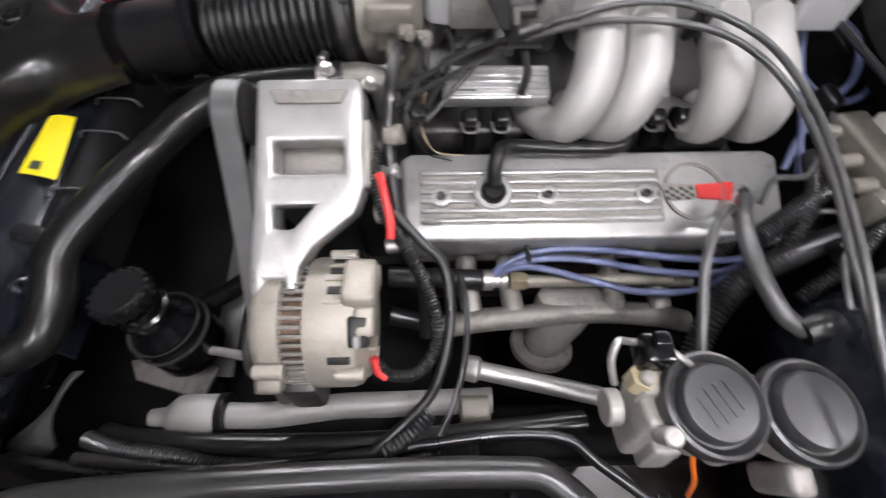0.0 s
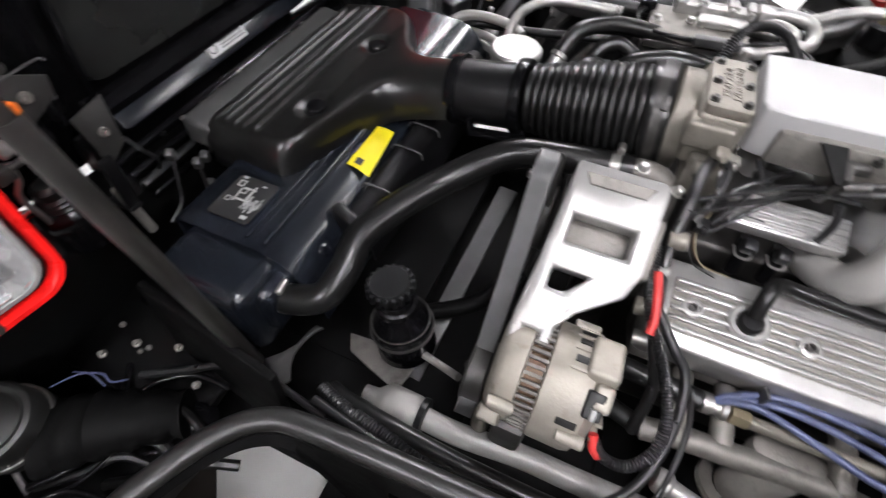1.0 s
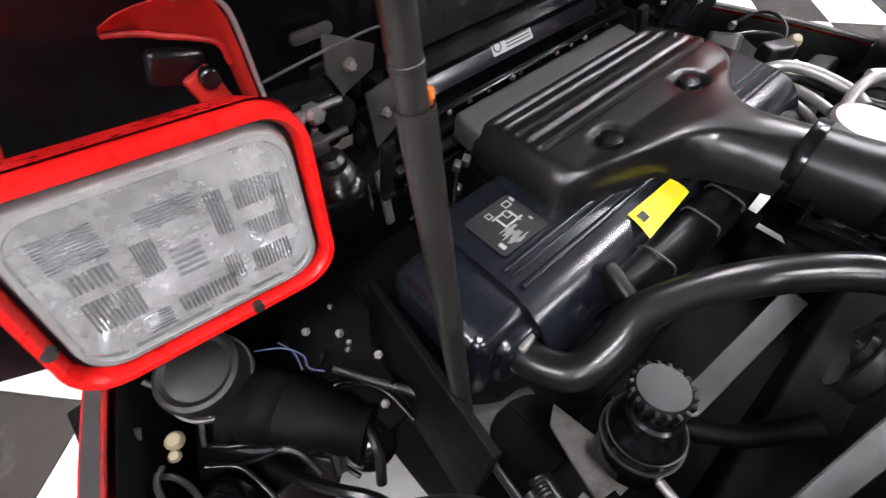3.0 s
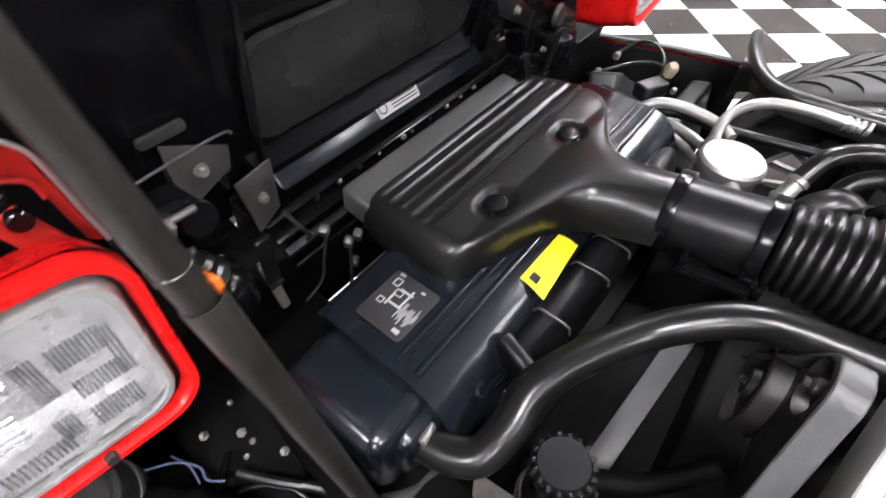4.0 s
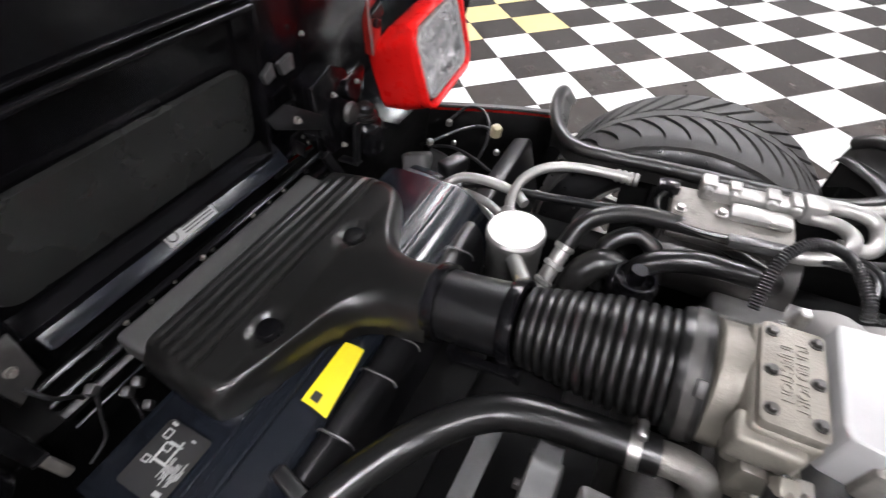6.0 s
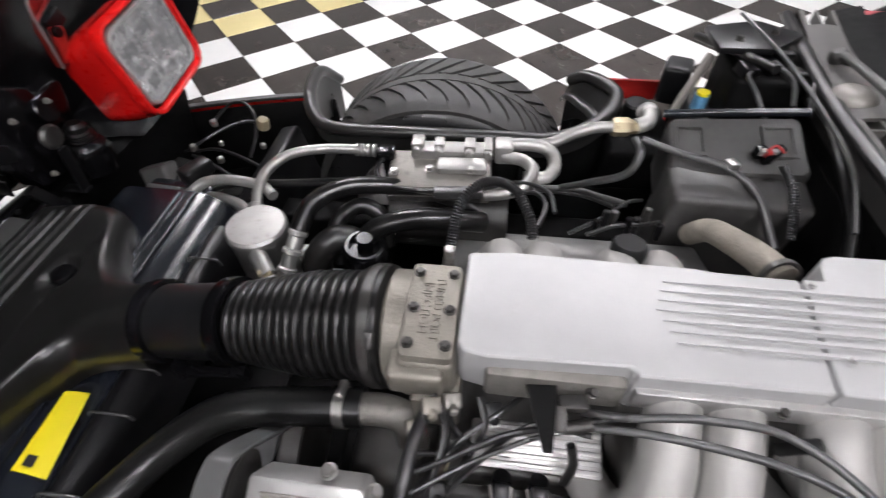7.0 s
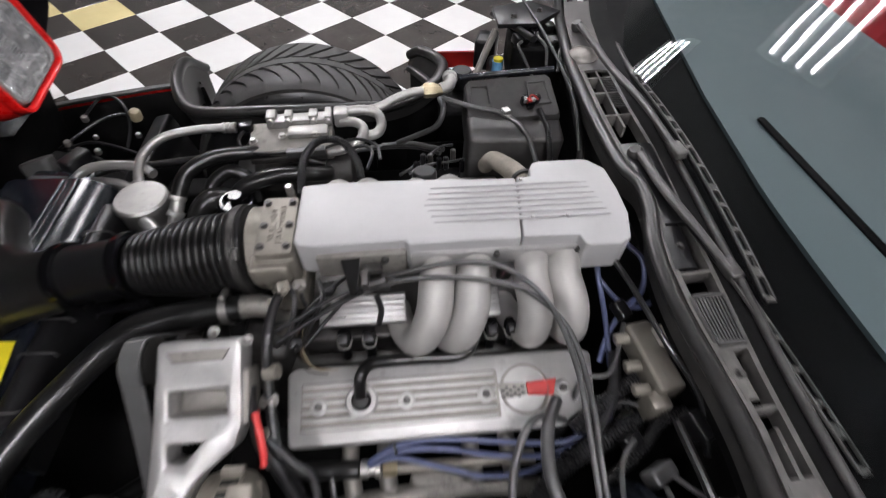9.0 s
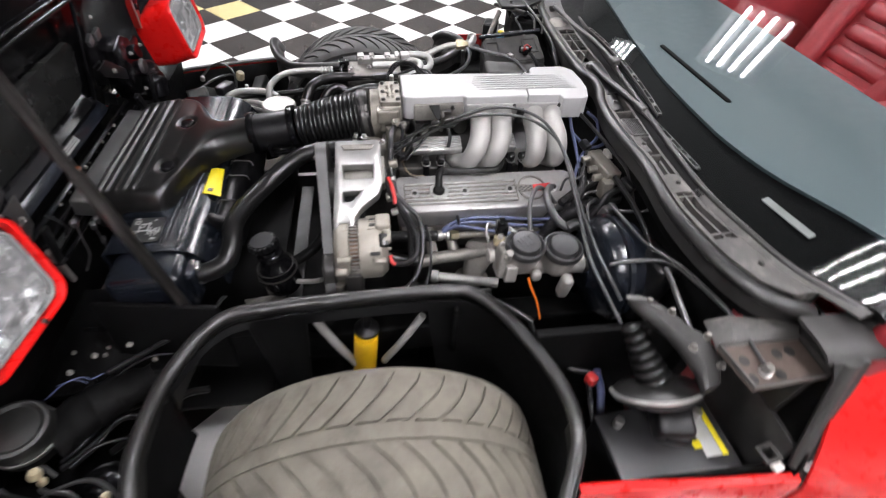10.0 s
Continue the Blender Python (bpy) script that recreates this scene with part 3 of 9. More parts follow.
# ---------------------------------------------------------------- wheel arches
def arch(side, mat, z):
    yi = 0.545
    if side > 0:
        line = [(-0.405, 0.95, z - 0.10), (-0.408, 0.84, z - 0.02), (-0.39, 0.71, z), (-0.345, 0.60, z), (-0.28, 0.552, z), (-0.11, yi, z + 0.004), (0.10, yi, z + 0.004),
                (0.175, 0.546, z + 0.004), (0.248, 0.575, z + 0.010), (0.310, 0.640, z + 0.017), (0.335, 0.712, z + 0.019), (0.318, 0.772, z + 0.014), (0.279, 0.822, z + 0.006), (0.248, 0.850, z - 0.02)]
    else:
        line = [(-0.425, 0.95, z - 0.09), (-0.436, 0.84, z - 0.025), (-0.436, 0.79, z - 0.012), (-0.425, 0.70, z - 0.008), (-0.405, 0.645, z - 0.005), (-0.374, 0.59, z - 0.002), (-0.335, 0.555, z), (-0.28, 0.543, z), (-0.11, 0.535, z + 0.003), (0.10, 0.533, z + 0.003),
                (0.170, 0.548, z), (0.235, 0.635, z - 0.003), (0.290, 0.765, z - 0.008), (0.292, 0.865, z - 0.02), (0.252, 0.95, z - 0.065)]
    line = [(x, side * y, zz) for x, y, zz in line]
    th = thing("wheel_arch_seal", (-0.05, side * yi, z - 0.2), "thick black rubber seal bent round the open wheel well", "rubber seal", "wheel arch seals")
    bm = B()
    tube(bm, line, 0.0135 if side < 0 else 0.0155, 14, 10, flat=0.9)
    part("bead", bm, mat, th)
    bm = B()
    low = [(x, y - side * 0.004, zz - 0.022) for x, y, zz in line]
    fl = [p + Vector((0, 0, 0.010)) for p in curve_points(low, 6)]
    far = 0.045 if side > 0 else 0.0
    depth = [0.028 + (0.075 + 0.02 * (side > 0)) * max(0.0, min(1.0, (abs(p.y) - 0.60) / 0.15)) * (p.x < 0) + (0.03 + far) * max(0.0, min(1.0, (abs(p.y) - 0.62) / 0.15)) * (p.x > 0) for p in fl]
    shell(bm, [fl, [p + Vector((0, -side * 0.003, -w)) for p, w in zip(fl, depth)]], (0.004, 0, 0))
    part("flange", bm, mat, th)
    if side > 0:
        rim = [p for p in curve_points(line, 6) if p.x > 0.0 and p.y > 0.63]
        bm = B()
        wide = [math.sin(math.pi * min(1.0, 0.12 + 0.8 * k / (len(rim) - 1))) for k in range(len(rim))]
        shell(bm, [[p + Vector((-0.062 * w * f, 0.006 * f, -0.010 - 0.055 * f + 0.006 * math.sin(9 * f))) for p, w in zip(rim, wide)] for f in (0.0, 0.15, 0.3, 0.45, 0.6, 0.75, 0.9, 1.0)], (0.003, 0, -0.002))
        part("flap", bm, mat, th, "wide folded rubber flap")
    # liner below the seal, open towards the nose
    bm = B()
    pts = curve_points([(x, y + side * 0.012, zz - 0.022) for x, y, zz in line], 5)
    if side > 0:
        pts = [p for p in pts if p.x > -0.20]
    rows = []
    for f in (0.0, 0.25, 0.6, 1.0):
        rows.append([Vector((p.x + 0.02 * f * (abs(p.y) > 0.70) * (p.x < 0), p.y + side * 0.010 * f, p.z - f * ((0.012 if abs(p.y) < 0.69 else 0.13) if p.x < -0.285 else 0.02 if side < 0 and -0.215 < p.x < 0.10 else 0.34))) for p in pts])
    shell(bm, rows, (0, -side * 0.004, 0))
    ln = thing("wheel_liner", (0, side * 0.56, 0.3), "matt black plastic liner standing behind the front tyre", "wheel liner", "wheel liners")
    part("panel", bm, "flat_black", ln)
    for x in (-0.12, 0.02, 0.13) if side > 0 else (0.13,):
        bm = B()
        box(bm, (x, side * (yi + 0.006), z - 0.12), (0.012, 0.02, 0.16), bevel=0.004)
        part("rib", bm, "flat_black", ln)


arch(-1, "seal_rubber", 0.596)
arch(1, "seal_rubber", 0.600)

# dampers and control arms seen behind the driver's tyre
th = thing("shock_absorber", (-0.07, -0.60, 0.3), "bright yellow shock absorber standing behind the tyre", "shock absorber")
bm = B()
lathe(bm, (-0.092, -0.540, 0.24), (0.09, 0.03, 1), [(0, 0), (0.026, 0), (0.0275, 0.004), (0.0275, 0.212), (0.025, 0.216), (0, 0.216)], 28)
part("body", bm, "shock_yellow", th)
bm = B()
lathe(bm, (-0.071, -0.522, 0.458), (0.09, 0.03, 1), [(0, 0), (0.026, 0), (0.029, 0.004), (0.029, 0.012), (0.022, 0.018), (0.010, 0.022), (0.009, 0.04), (0, 0.04)], 28)
part("top_mount", bm, "black_plastic", th)
for a, b in (((-0.178, -0.528, 0.530), (-0.105, -0.545, 0.36)), ((0.058, -0.530, 0.510), (-0.035, -0.545, 0.36))):
    bm = B()
    a, b = Vector(a), Vector(b)
    tube(bm, [a, a.lerp(b, 0.5) + Vector((0, -0.004, 0)), b], 0.0095, 12)
    solo("control_arm", bm, "runner_alu", "bare alloy upper control arm in a V behind the tyre", "control arm", "control arms")


# ---------------------------------------------------------------- floor pan and frame of the bay
def slabthing(name, c, size, mat, label, cat, rot=(0, 0, 0), bevel=0.01, kind="", group=""):
    bm = B()
    box(bm, c, size, rot, bevel, 3)
    return solo(name, bm, mat, label, cat, group, kind)


slabthing("frame_rail", (0.17, -0.47, 0.38), (0.78, 0.07, 0.10), "flat_black", "black steel frame rail low in the engine bay", "frame rail", group="frame rails")
slabthing("frame_rail", (-0.05, 0.47, 0.38), (1.2, 0.07, 0.10), "flat_black", "black steel frame rail low in the engine bay", "frame rail", group="frame rails")
slabthing("cross_member", (-0.05, 0, 0.27), (0.22, 0.9, 0.12), "flat_black", "dark steel cross member under the engine", "cross member")
slabthing("under_tray", (0.13, 0.03, 0.155), (1.0, 0.92, 0.012), "flat_black", "matt black tray under the engine", "under tray")
slabthing("under_tray", (-0.50, 0.07, 0.20), (0.30, 0.82, 0.012), "flat_black", "matt black tray under the radiator", "under tray")
slabthing("under_tray", (-0.07, -0.545, 0.20), (0.56, 0.24, 0.012), "flat_black", "matt black tray strip inside the driver wheel well", "under tray")
slabthing("under_tray", (-0.76, -0.19, 0.205), (0.22, 0.29, 0.012), "flat_black", "matt black tray ahead of the radiator", "under tray")
slabthing("under_tray", (-0.59, -0.44, 0.205), (0.52, 0.21, 0.012), "flat_black", "matt black tray strip below the radiator corner", "under tray")
slabthing("inner_wall", (0.36, 0.578, 0.31), (0.40, 0.010, 0.30), "flat_black", "matt black inner wall between engine and wheel well", "inner wall")
slabthing("under_tray", (0.13, 0.62, 0.17), (1.0, 0.24, 0.012), "flat_black", "matt black tray strip beside the passenger wheel well", "under tray")
slabthing("oil_pan", (0.22, 0, 0.26), (0.60, 0.34, 0.16), "dark_steel", "dark grimy oil pan under the block", "oil pan", bevel=0.03)
slabthing("cylinder_head", (0.255, -0.20, 0.525), (0.46, 0.10, 0.09), "dull_alu", "grimy aluminium cylinder head below the valve cover", "cylinder head", rot=(-30, 0, 0), bevel=0.008)
slabthing("engine_valley", (0.25, 0, 0.60), (0.44, 0.26, 0.05), "dark_steel", "dark oily intake valley between the runners", "intake base", bevel=0.008)
slabthing("front_cover", (-0.03, 0, 0.45), (0.08, 0.30, 0.34), "dark_steel", "dark engine front cover behind the belts", "front cover", bevel=0.02)
slabthing("engine_block", (0.24, 0, 0.42), (0.52, 0.30, 0.30), "dark_steel", "dark grimy iron engine block", "engine block", bevel=0.02)
slabthing("firewall", (0.615, 0.0425, 0.385), (0.03, 1.485, 0.61), "flat_black", "matt black firewall behind the engine", "firewall", bevel=0.004)


# ---------------------------------------------------------------- intake plenum
PLZ = 0.803
pl = thing("intake_plenum", (0.3, 0, 0.70), "silver painted aluminium intake plenum on top of the engine", "intake plenum")
bm = B()
outline = [(0.050, -0.070), (0.056, -0.079), (0.078, -0.083), (0.206, -0.079), (0.209, -0.0875), (0.370, -0.0865), (0.3845, 0.0385), (0.314, 0.0395), (0.285, 0.043), (0.10, 0.0455), (0.052, 0.041)]
slab(bm, outline, 0.062, 0.005, 3, pose(0, 0, PLZ))
body = part("body", bm, "silver_paint", pl, angle=18)
bm = B()
slab(bm, [(0.3722, -0.0865), (0.454, -0.087), (0.458, -0.105), (0.463, -0.108), (0.510, -0.108), (0.526, -0.098), (0.5385, -0.05), (0.539, 0.0), (0.534, 0.050), (0.512, 0.072), (0.500, 0.075), (0.430, 0.074), (0.418, 0.070), (0.411, 0.058), (0.408, 0.0385), (0.3865, 0.0385)], 0.055, 0.006, 3, pose(0, 0, PLZ + 0.0006))
part("rear_cover", bm, "silver_paint", pl, angle=18)
for k in range(7):
    y = 0.020 - k * 0.0117
    bm = B()
    x0, x1 = 0.236 + 0.004 * abs(k - 3), 0.494 + 0.003 * k
    pts = [(x0, 0.0002, 0.0005), (x0 + 0.02, 0.0012, 0.0012), (x0 + 0.06, 0.0032, 0.0024), (x1 - 0.03, 0.0032, 0.0024), (x1, 0.0003, 0.0008)]
    rows = [[(x, y - w, PLZ - 0.001), (x, y - w * 0.75, PLZ + 0.001 + h), (x, y + w * 0.6, PLZ + 0.001 + h * 0.9), (x, y + w * 1.5, PLZ - 0.001)] for x, h, w in pts]
    loft(bm, rows, cap=True)
    part("rib", bm, "silver_paint", pl)
bm = B()
box(bm, (0.334, -0.083, PLZ - 0.034), (0.245, 0.022, 0.028), bevel=0.004)
part("flange", bm, "bright_alu", pl)
bm = B()
box(bm, (0.142, -0.076, PLZ - 0.040), (0.128, 0.030, 0.044), bevel=0.005)
part("side_boss", bm, "dull_alu", pl)
for x, y in ((0.390, 0.028), (0.392, -0.0525), (0.444, -0.0525)):
    bolt(pl, (x, y, PLZ + 0.003), r=0.003, h=0.003, mat="bright_alu")
for x in (0.175, 0.335, 0.455):
    bolt(pl, (x, -0.094, PLZ - 0.026), (0, -0.3, 1), r=0.0042, h=0.005, mat="dark_steel")

# ---------------------------------------------------------------- throttle body
tb = thing("throttle_unit", (0.0, 0, 0.62), "weathered cast aluminium throttle body with a bolted top plate", "throttle body")
bm = B()
slab(bm, round_rect(0.052, 0.112, 0.006, 3, 0.021, -0.029), 0.012, 0.002, 2, pose(0, 0, 0.793))
part("top_plate", bm, "tan_alu", tb)
bm = B()
box(bm, (0.020, -0.026, 0.745), (0.058, 0.122, 0.075), bevel=0.008, seg=3)
box(bm, (0.012, -0.082, 0.757), (0.055, 0.032, 0.036), bevel=0.006, seg=3)
box(bm, (0.030, -0.030, 0.700), (0.05, 0.14, 0.06), bevel=0.006)
lathe(bm, (0.0, -0.005, 0.715), (-1, 0, 0), [(0.05, 0), (0.066, 0.005), (0.066, 0.030), (0.060, 0.034), (0.055, 0.034)], 36)
part("housing", bm, "tan_alu", tb)
for x in (0.003, 0.039):
    for y in (0.014, -0.031, -0.071):
        bolt(tb, (x, y, 0.793), r=0.0045, h=0.004, mat="dark_steel")
block_text("TUNED PORT", 0.0125, 0.0007, pose(0.0265, -0.029, 0.7935, 0, 0, -90), "tan_alu", tb)
block_text("INJECTION", 0.0125, 0.0007, pose(0.0145, -0.029, 0.7935, 0, 0, -90), "tan_alu", tb)
bm = B()
cyl(bm, (0.03, 0.044, 0.75), (0.03, 0.046, 0.80), 0.006)
part("nipple", bm, "steel", tb)


# ---------------------------------------------------------------- intake runners
def runner(x0, x1, side, low):
    bm = B()
    s = side
    off, drop = (-0.034, 0.010) if side > 0 else (0.0, 0.0)
    tube(bm, [(x0, s * 0.055 + off, 0.752 - drop), (x0, s * 0.085 + off, 0.755 - drop), (x0 - 0.006, s * 0.115 + off, 0.745 - drop), (x0 * 0.75 + x1 * 0.25, s * 0.148 + off, 0.722 - drop), (x0 * 0.45 + x1 * 0.55, s * 0.168 + off, 0.692 - drop),
              (x0 * 0.1 + x1 * 0.9, s * 0.160 + off, 0.660 - drop), (x1 - 0.012, s * 0.125 + off, 0.640 - drop), (x1 - 0.02, s * 0.075 + off, 0.615 - drop)],
         lambda f: 0.0225 + 0.004 * math.sin(math.pi * min(1, f * 1.3)), 20, 8)
    solo("intake_runner", bm, "runner_alu", "curved silver aluminium intake runner tube", "intake runner", "intake runners")


for x0, x1 in ((0.253, 0.205), (0.307, 0.262), (0.392, 0.385), (0.441, 0.448)):
    runner(x0, x1, -1, 0.66)
for x0, x1 in ((0.099, 0.07), (0.147, 0.135), (0.236, 0.245), (0.287, 0.30)):
    runner(x0, x1, 1, 0.66)

# fuel rails with fluting
for s, a, b in ((-1, 0.07, 0.20), (-1, 0.285, 0.345), (1, 0.05, 0.45)):
    fr = thing("fuel_rail", ((a + b) / 2, s * 0.115, 0.66), "fluted bright aluminium fuel rail", "fuel rail", "fuel rails")
    bm = B()
    box(bm, ((a + b) / 2, s * 0.115, 0.683), (b - a, 0.045, 0.022), (-s * 20, 0, 0), 0.003)
    part("bar", bm, "bright_alu", fr)
    for k in range(5):
        bm = B()
        box(bm, (0, 0, 0), (b - a - 0.004, 0.0045, 0.004), bevel=0.001, mat4=pose((a + b) / 2, s * 0.115, 0.683, -s * 20, 0, 0) @ pose(0, (k - 2) * 0.0085, 0.0122))
        part("flute", bm, "bright_alu", fr)


def injector(x, y, z):
    th = thing("fuel_injector", (x, y, z - 0.05), "black fuel injector with a wire retaining clip", "fuel injector", "fuel injectors")
    bm = B()
    ax = (0, -0.35, -1)
    lathe(bm, (x, y, z), ax, [(0, 0), (0.009, 0), (0.0105, 0.004), (0.0105, 0.022), (0.008, 0.026), (0.008, 0.05), (0, 0.05)], 16)
    part("body", bm, "gloss_black", th)
    bm = B()
    tube(bm, [(x - 0.011, y - 0.006, z - 0.012), (x - 0.007, y - 0.020, z - 0.014), (x + 0.007, y - 0.020, z - 0.014), (x + 0.011, y - 0.006, z - 0.012)], 0.0017, 6)
    part("clip", bm, "steel", th)
    bm = B()
    box(bm, (x, y - 0.014, z + 0.001), (0.016, 0.016, 0.018), (20, 0, 0), 0.003)
    part("plug", bm, "black_plastic", th)


for x in (0.104, 0.142, 0.330, 0.362):
    injector(x, -0.142, 0.668)


# ---------------------------------------------------------------- valve cover
vc = thing("valve_cover", (0.26, -0.23, 0.54), "fluted polished aluminium valve cover with emblem and oil stains", "valve cover")
TV = pose(0.0, -0.238, 0.622, 16, 0, 0)
bm = B()
slab(bm, [(0.022, -0.048), (0.030, -0.054), (0.42, -0.054), (0.475, -0.048), (0.485, 0.050), (0.470, 0.058), (0.03, 0.058), (0.018, 0.050)], 0.07, 0.008, 3, TV)
part("body", bm, "bright_alu", vc)
bm = B()
slab(bm, round_rect(0.292, 0.070, 0.004, 3, 0.186, 0.0), 0.001, 0, 1, TV @ pose(0, 0, 0.0008))
part("recess", bm, "dull_alu", vc, "grey recess between the flutes")
for k, y in enumerate((0.030, 0.018, 0.006, -0.006, -0.018, -0.030)):
    bm = B()
    box(bm, (0, 0, 0), (0.285, 0.0052, 0.007), bevel=0.0016, mat4=TV @ pose(0.185, y, 0.0022))
    part("flute", bm, "bright_alu", vc)
for x in (0.066, 0.194, 0.312, 0.430):
    bm = B()
    lathe(bm, TV @ Vector((x, 0.0, -0.001)), TV.to_3x3() @ Vector((0, 0, 1)), [(0, 0), (0.0125, 0), (0.0125, 0.006), (0.0105, 0.0075), (0.008, 0.0075), (0.008, 0.003), (0, 0.003)], 24)
    b = part("bolt_boss", bm, "bright_alu", vc)
    bm = B()
    lathe(bm, TV @ Vector((x, 0.0, 0.002)), TV.to_3x3() @ Vector((0, 0, 1)), [(0, 0), (0.0055, 0), (0.0055, 0.005), (0.0035, 0.005), (0.003, 0.002), (0, 0.002)], 16)
    part("bolt", bm, "dark_steel", b)
bm = B()
lathe(bm, TV @ Vector((0.128, 0.004, -0.001)), TV.to_3x3() @ Vector((0, 0, 1)), [(0, 0), (0.024, 0), (0.024, 0.006), (0.021, 0.009), (0.016, 0.009), (0.016, 0.004), (0, 0.004)], 32)
part("breather_boss", bm, "bright_alu", vc)
bm = B()
lathe(bm, TV @ Vector((0.128, 0.004, 0.003)), TV.to_3x3() @ Vector((0, 0, 1)), [(0, 0), (0.0145, 0), (0.0145, 0.008), (0.011, 0.012), (0, 0.012)], 24)
part("grommet", bm, "rubber", vc)
# emblem: plain ring and two bars
bm = B()
lathe(bm, TV @ Vector((0.372, 0.003, 0.0)), TV.to_3x3() @ Vector((0, 0, 1)), [(0.0335, 0), (0.0335, 0.0035), (0.0375, 0.0035), (0.0375, 0)], 48, closed=True)
em = part("emblem_ring", bm, "dull_alu", vc)
bm = B()
slab(bm, [(-0.046, 0.0125), (0.0, 0.0095), (0.0, -0.0085), (-0.034, -0.0115)], 0.003, 0.0006, 1, TV @ pose(0.374, 0.002, 0.0035))
part("emblem_grey_bar", bm, "dull_alu", vc, "grey flag-shaped emblem bar")
for k in range(12):
    bm = B()
    box(bm, (0, 0, 0), (0.0052, 0.0040, 0.0006), bevel=0, mat4=TV @ pose(0.374 - 0.006 - (k // 2) * 0.0060, 0.006 - (k % 2) * 0.0085 - 0.004 * ((k // 2) % 2), 0.0037))
    part("emblem_check", bm, "ink", vc)
bm = B()
slab(bm, [(0.001, 0.0095), (0.048, 0.0125), (0.040, -0.0115), (0.001, -0.0085)], 0.003, 0.0006, 1, TV @ pose(0.374, 0.002, 0.0035))
part("emblem_red_bar", bm, "red_sleeve", vc, "red flag-shaped emblem bar")

# far valve cover, hidden but for its edge
bm = B()
slab(bm, [(0.0, -0.05), (0.42, -0.05), (0.42, 0.05), (0.0, 0.05)], 0.06, 0.008, 2, pose(0.0, 0.238, 0.60, -16, 0, 0))
solo("valve_cover", bm, "bright_alu", "polished aluminium valve cover on the far bank", "valve cover")

# ---------------------------------------------------------------- air cleaner
ac = thing("air_cleaner", (-0.6, 0, 0.55), "black plastic air cleaner lid with ribs and a wide funnel", "air cleaner")
bm = B()
NS = 61


LID_NEAR = ((-0.70, -0.240), (-0.60, -0.252), (-0.53, -0.258), (-0.505, -0.250), (-0.490, -0.205), (-0.476, -0.130), (-0.450, -0.075), (-0.41, -0.062), (-0.34, -0.062))
LID_FAR = ((-0.70, 0.215), (-0.60, 0.215), (-0.535, 0.208), (-0.510, 0.175), (-0.488, 0.115), (-0.456, 0.070), (-0.416, 0.052), (-0.34, 0.058))


def lid_section(x):
    """The two sides of the lid at a place along the car."""
    return tuple(sum(float(np.interp(x + 0.004 * k, [p[0] for p in side], [p[1] for p in side])) for k in range(-5, 6)) / 11 for side in (LID_NEAR, LID_FAR))


def lid_top(x, y):
    z = 0.655 + 0.020 * min(1.0, max(0.0, (x + 0.70) / 0.12))
    if x > -0.52:
        z += 0.038 * min(1.0, (x + 0.52) / 0.18)
    return z


rows = []
NX = 118
for k in range(NX):
    x = -0.672 + k * (0.332 / (NX - 1))
    a, b = lid_section(x)
    za = lid_top(x, 0)
    funnel = max(0.0, min(1.0, (x + 0.50) / 0.16))
    row = []
    for i in range(NS):
        u = i / (NS - 1) * 2 - 1
        # more points near the two sides, where the lid turns down
        u = math.copysign(1 - (1 - abs(u)) ** 1.6, u)
        y = (a + b) / 2 + (b - a) / 2 * u
        side_gap = min(y - a, b - y)
        drop = 0.048 * (1 - math.sqrt(max(0.0, 1 - (1 - min(1.0, side_gap / 0.032)) ** 2))) * (1 - funnel)
        drop += funnel * (0.062 * (1 - math.sqrt(max(0.0, 1 - u * u))))
        rib = 0.0
        if -0.664 < x < -0.556 and a + 0.022 < y < b - 0.050 * max(0.0, 1 - (x + 0.664) / 0.12):
            wave = math.sin((x + 0.664) / 0.108 * math.pi * 10)
            rib = -0.0048 * min(1.0, max(0.0, wave * 1.8)) * min(1.0, (y - a - 0.022) / 0.012)
        for by, r2 in ((-0.143, 0.027), (0.053, 0.027)):
            d = math.hypot(x + 0.526, y - by)
            if d < r2:
                rib = min(rib, -0.009 * min(1.0, (r2 - d) / 0.006))
        row.append(Vector((x, y, za - drop + rib)))
    rows.append(row)
front = [Vector((p.x - 0.006, p.y, p.z - 0.006)) for p in rows[0]]
front2 = [Vector((p.x - 0.010, p.y, 0.60)) for p in rows[0]]
sheet(bm, [front2, front] + rows)
for end in (0, -1):
    edge = [r[end] for r in rows]
    sheet(bm, [edge, [Vector((p.x, p.y, min(p.z, 0.60 + 0.05 * max(0.0, min(1.0, (p.x + 0.5) / 0.16))))) for p in edge]])
bmesh.ops.remove_doubles(bm, verts=bm.verts, dist=0.0002)
part("lid", bm, "lid_plastic", ac, angle=50)
bm = B()
box(bm, (-0.60, -0.015, 0.585), (0.19, 0.44, 0.05), bevel=0.012, seg=3)
part("base", bm, "black_plastic", ac)
# front strip: its reflected light is put into the grey colour
bm = B()
box(bm, (-0.698, -0.033, 0.628), (0.056, 0.410, 0.050), (0, 8, 0), bevel=0.009, seg=4)
part("front_strip", bm, "strip_grey", ac, "smooth front strip of the air cleaner, its sheen painted grey")
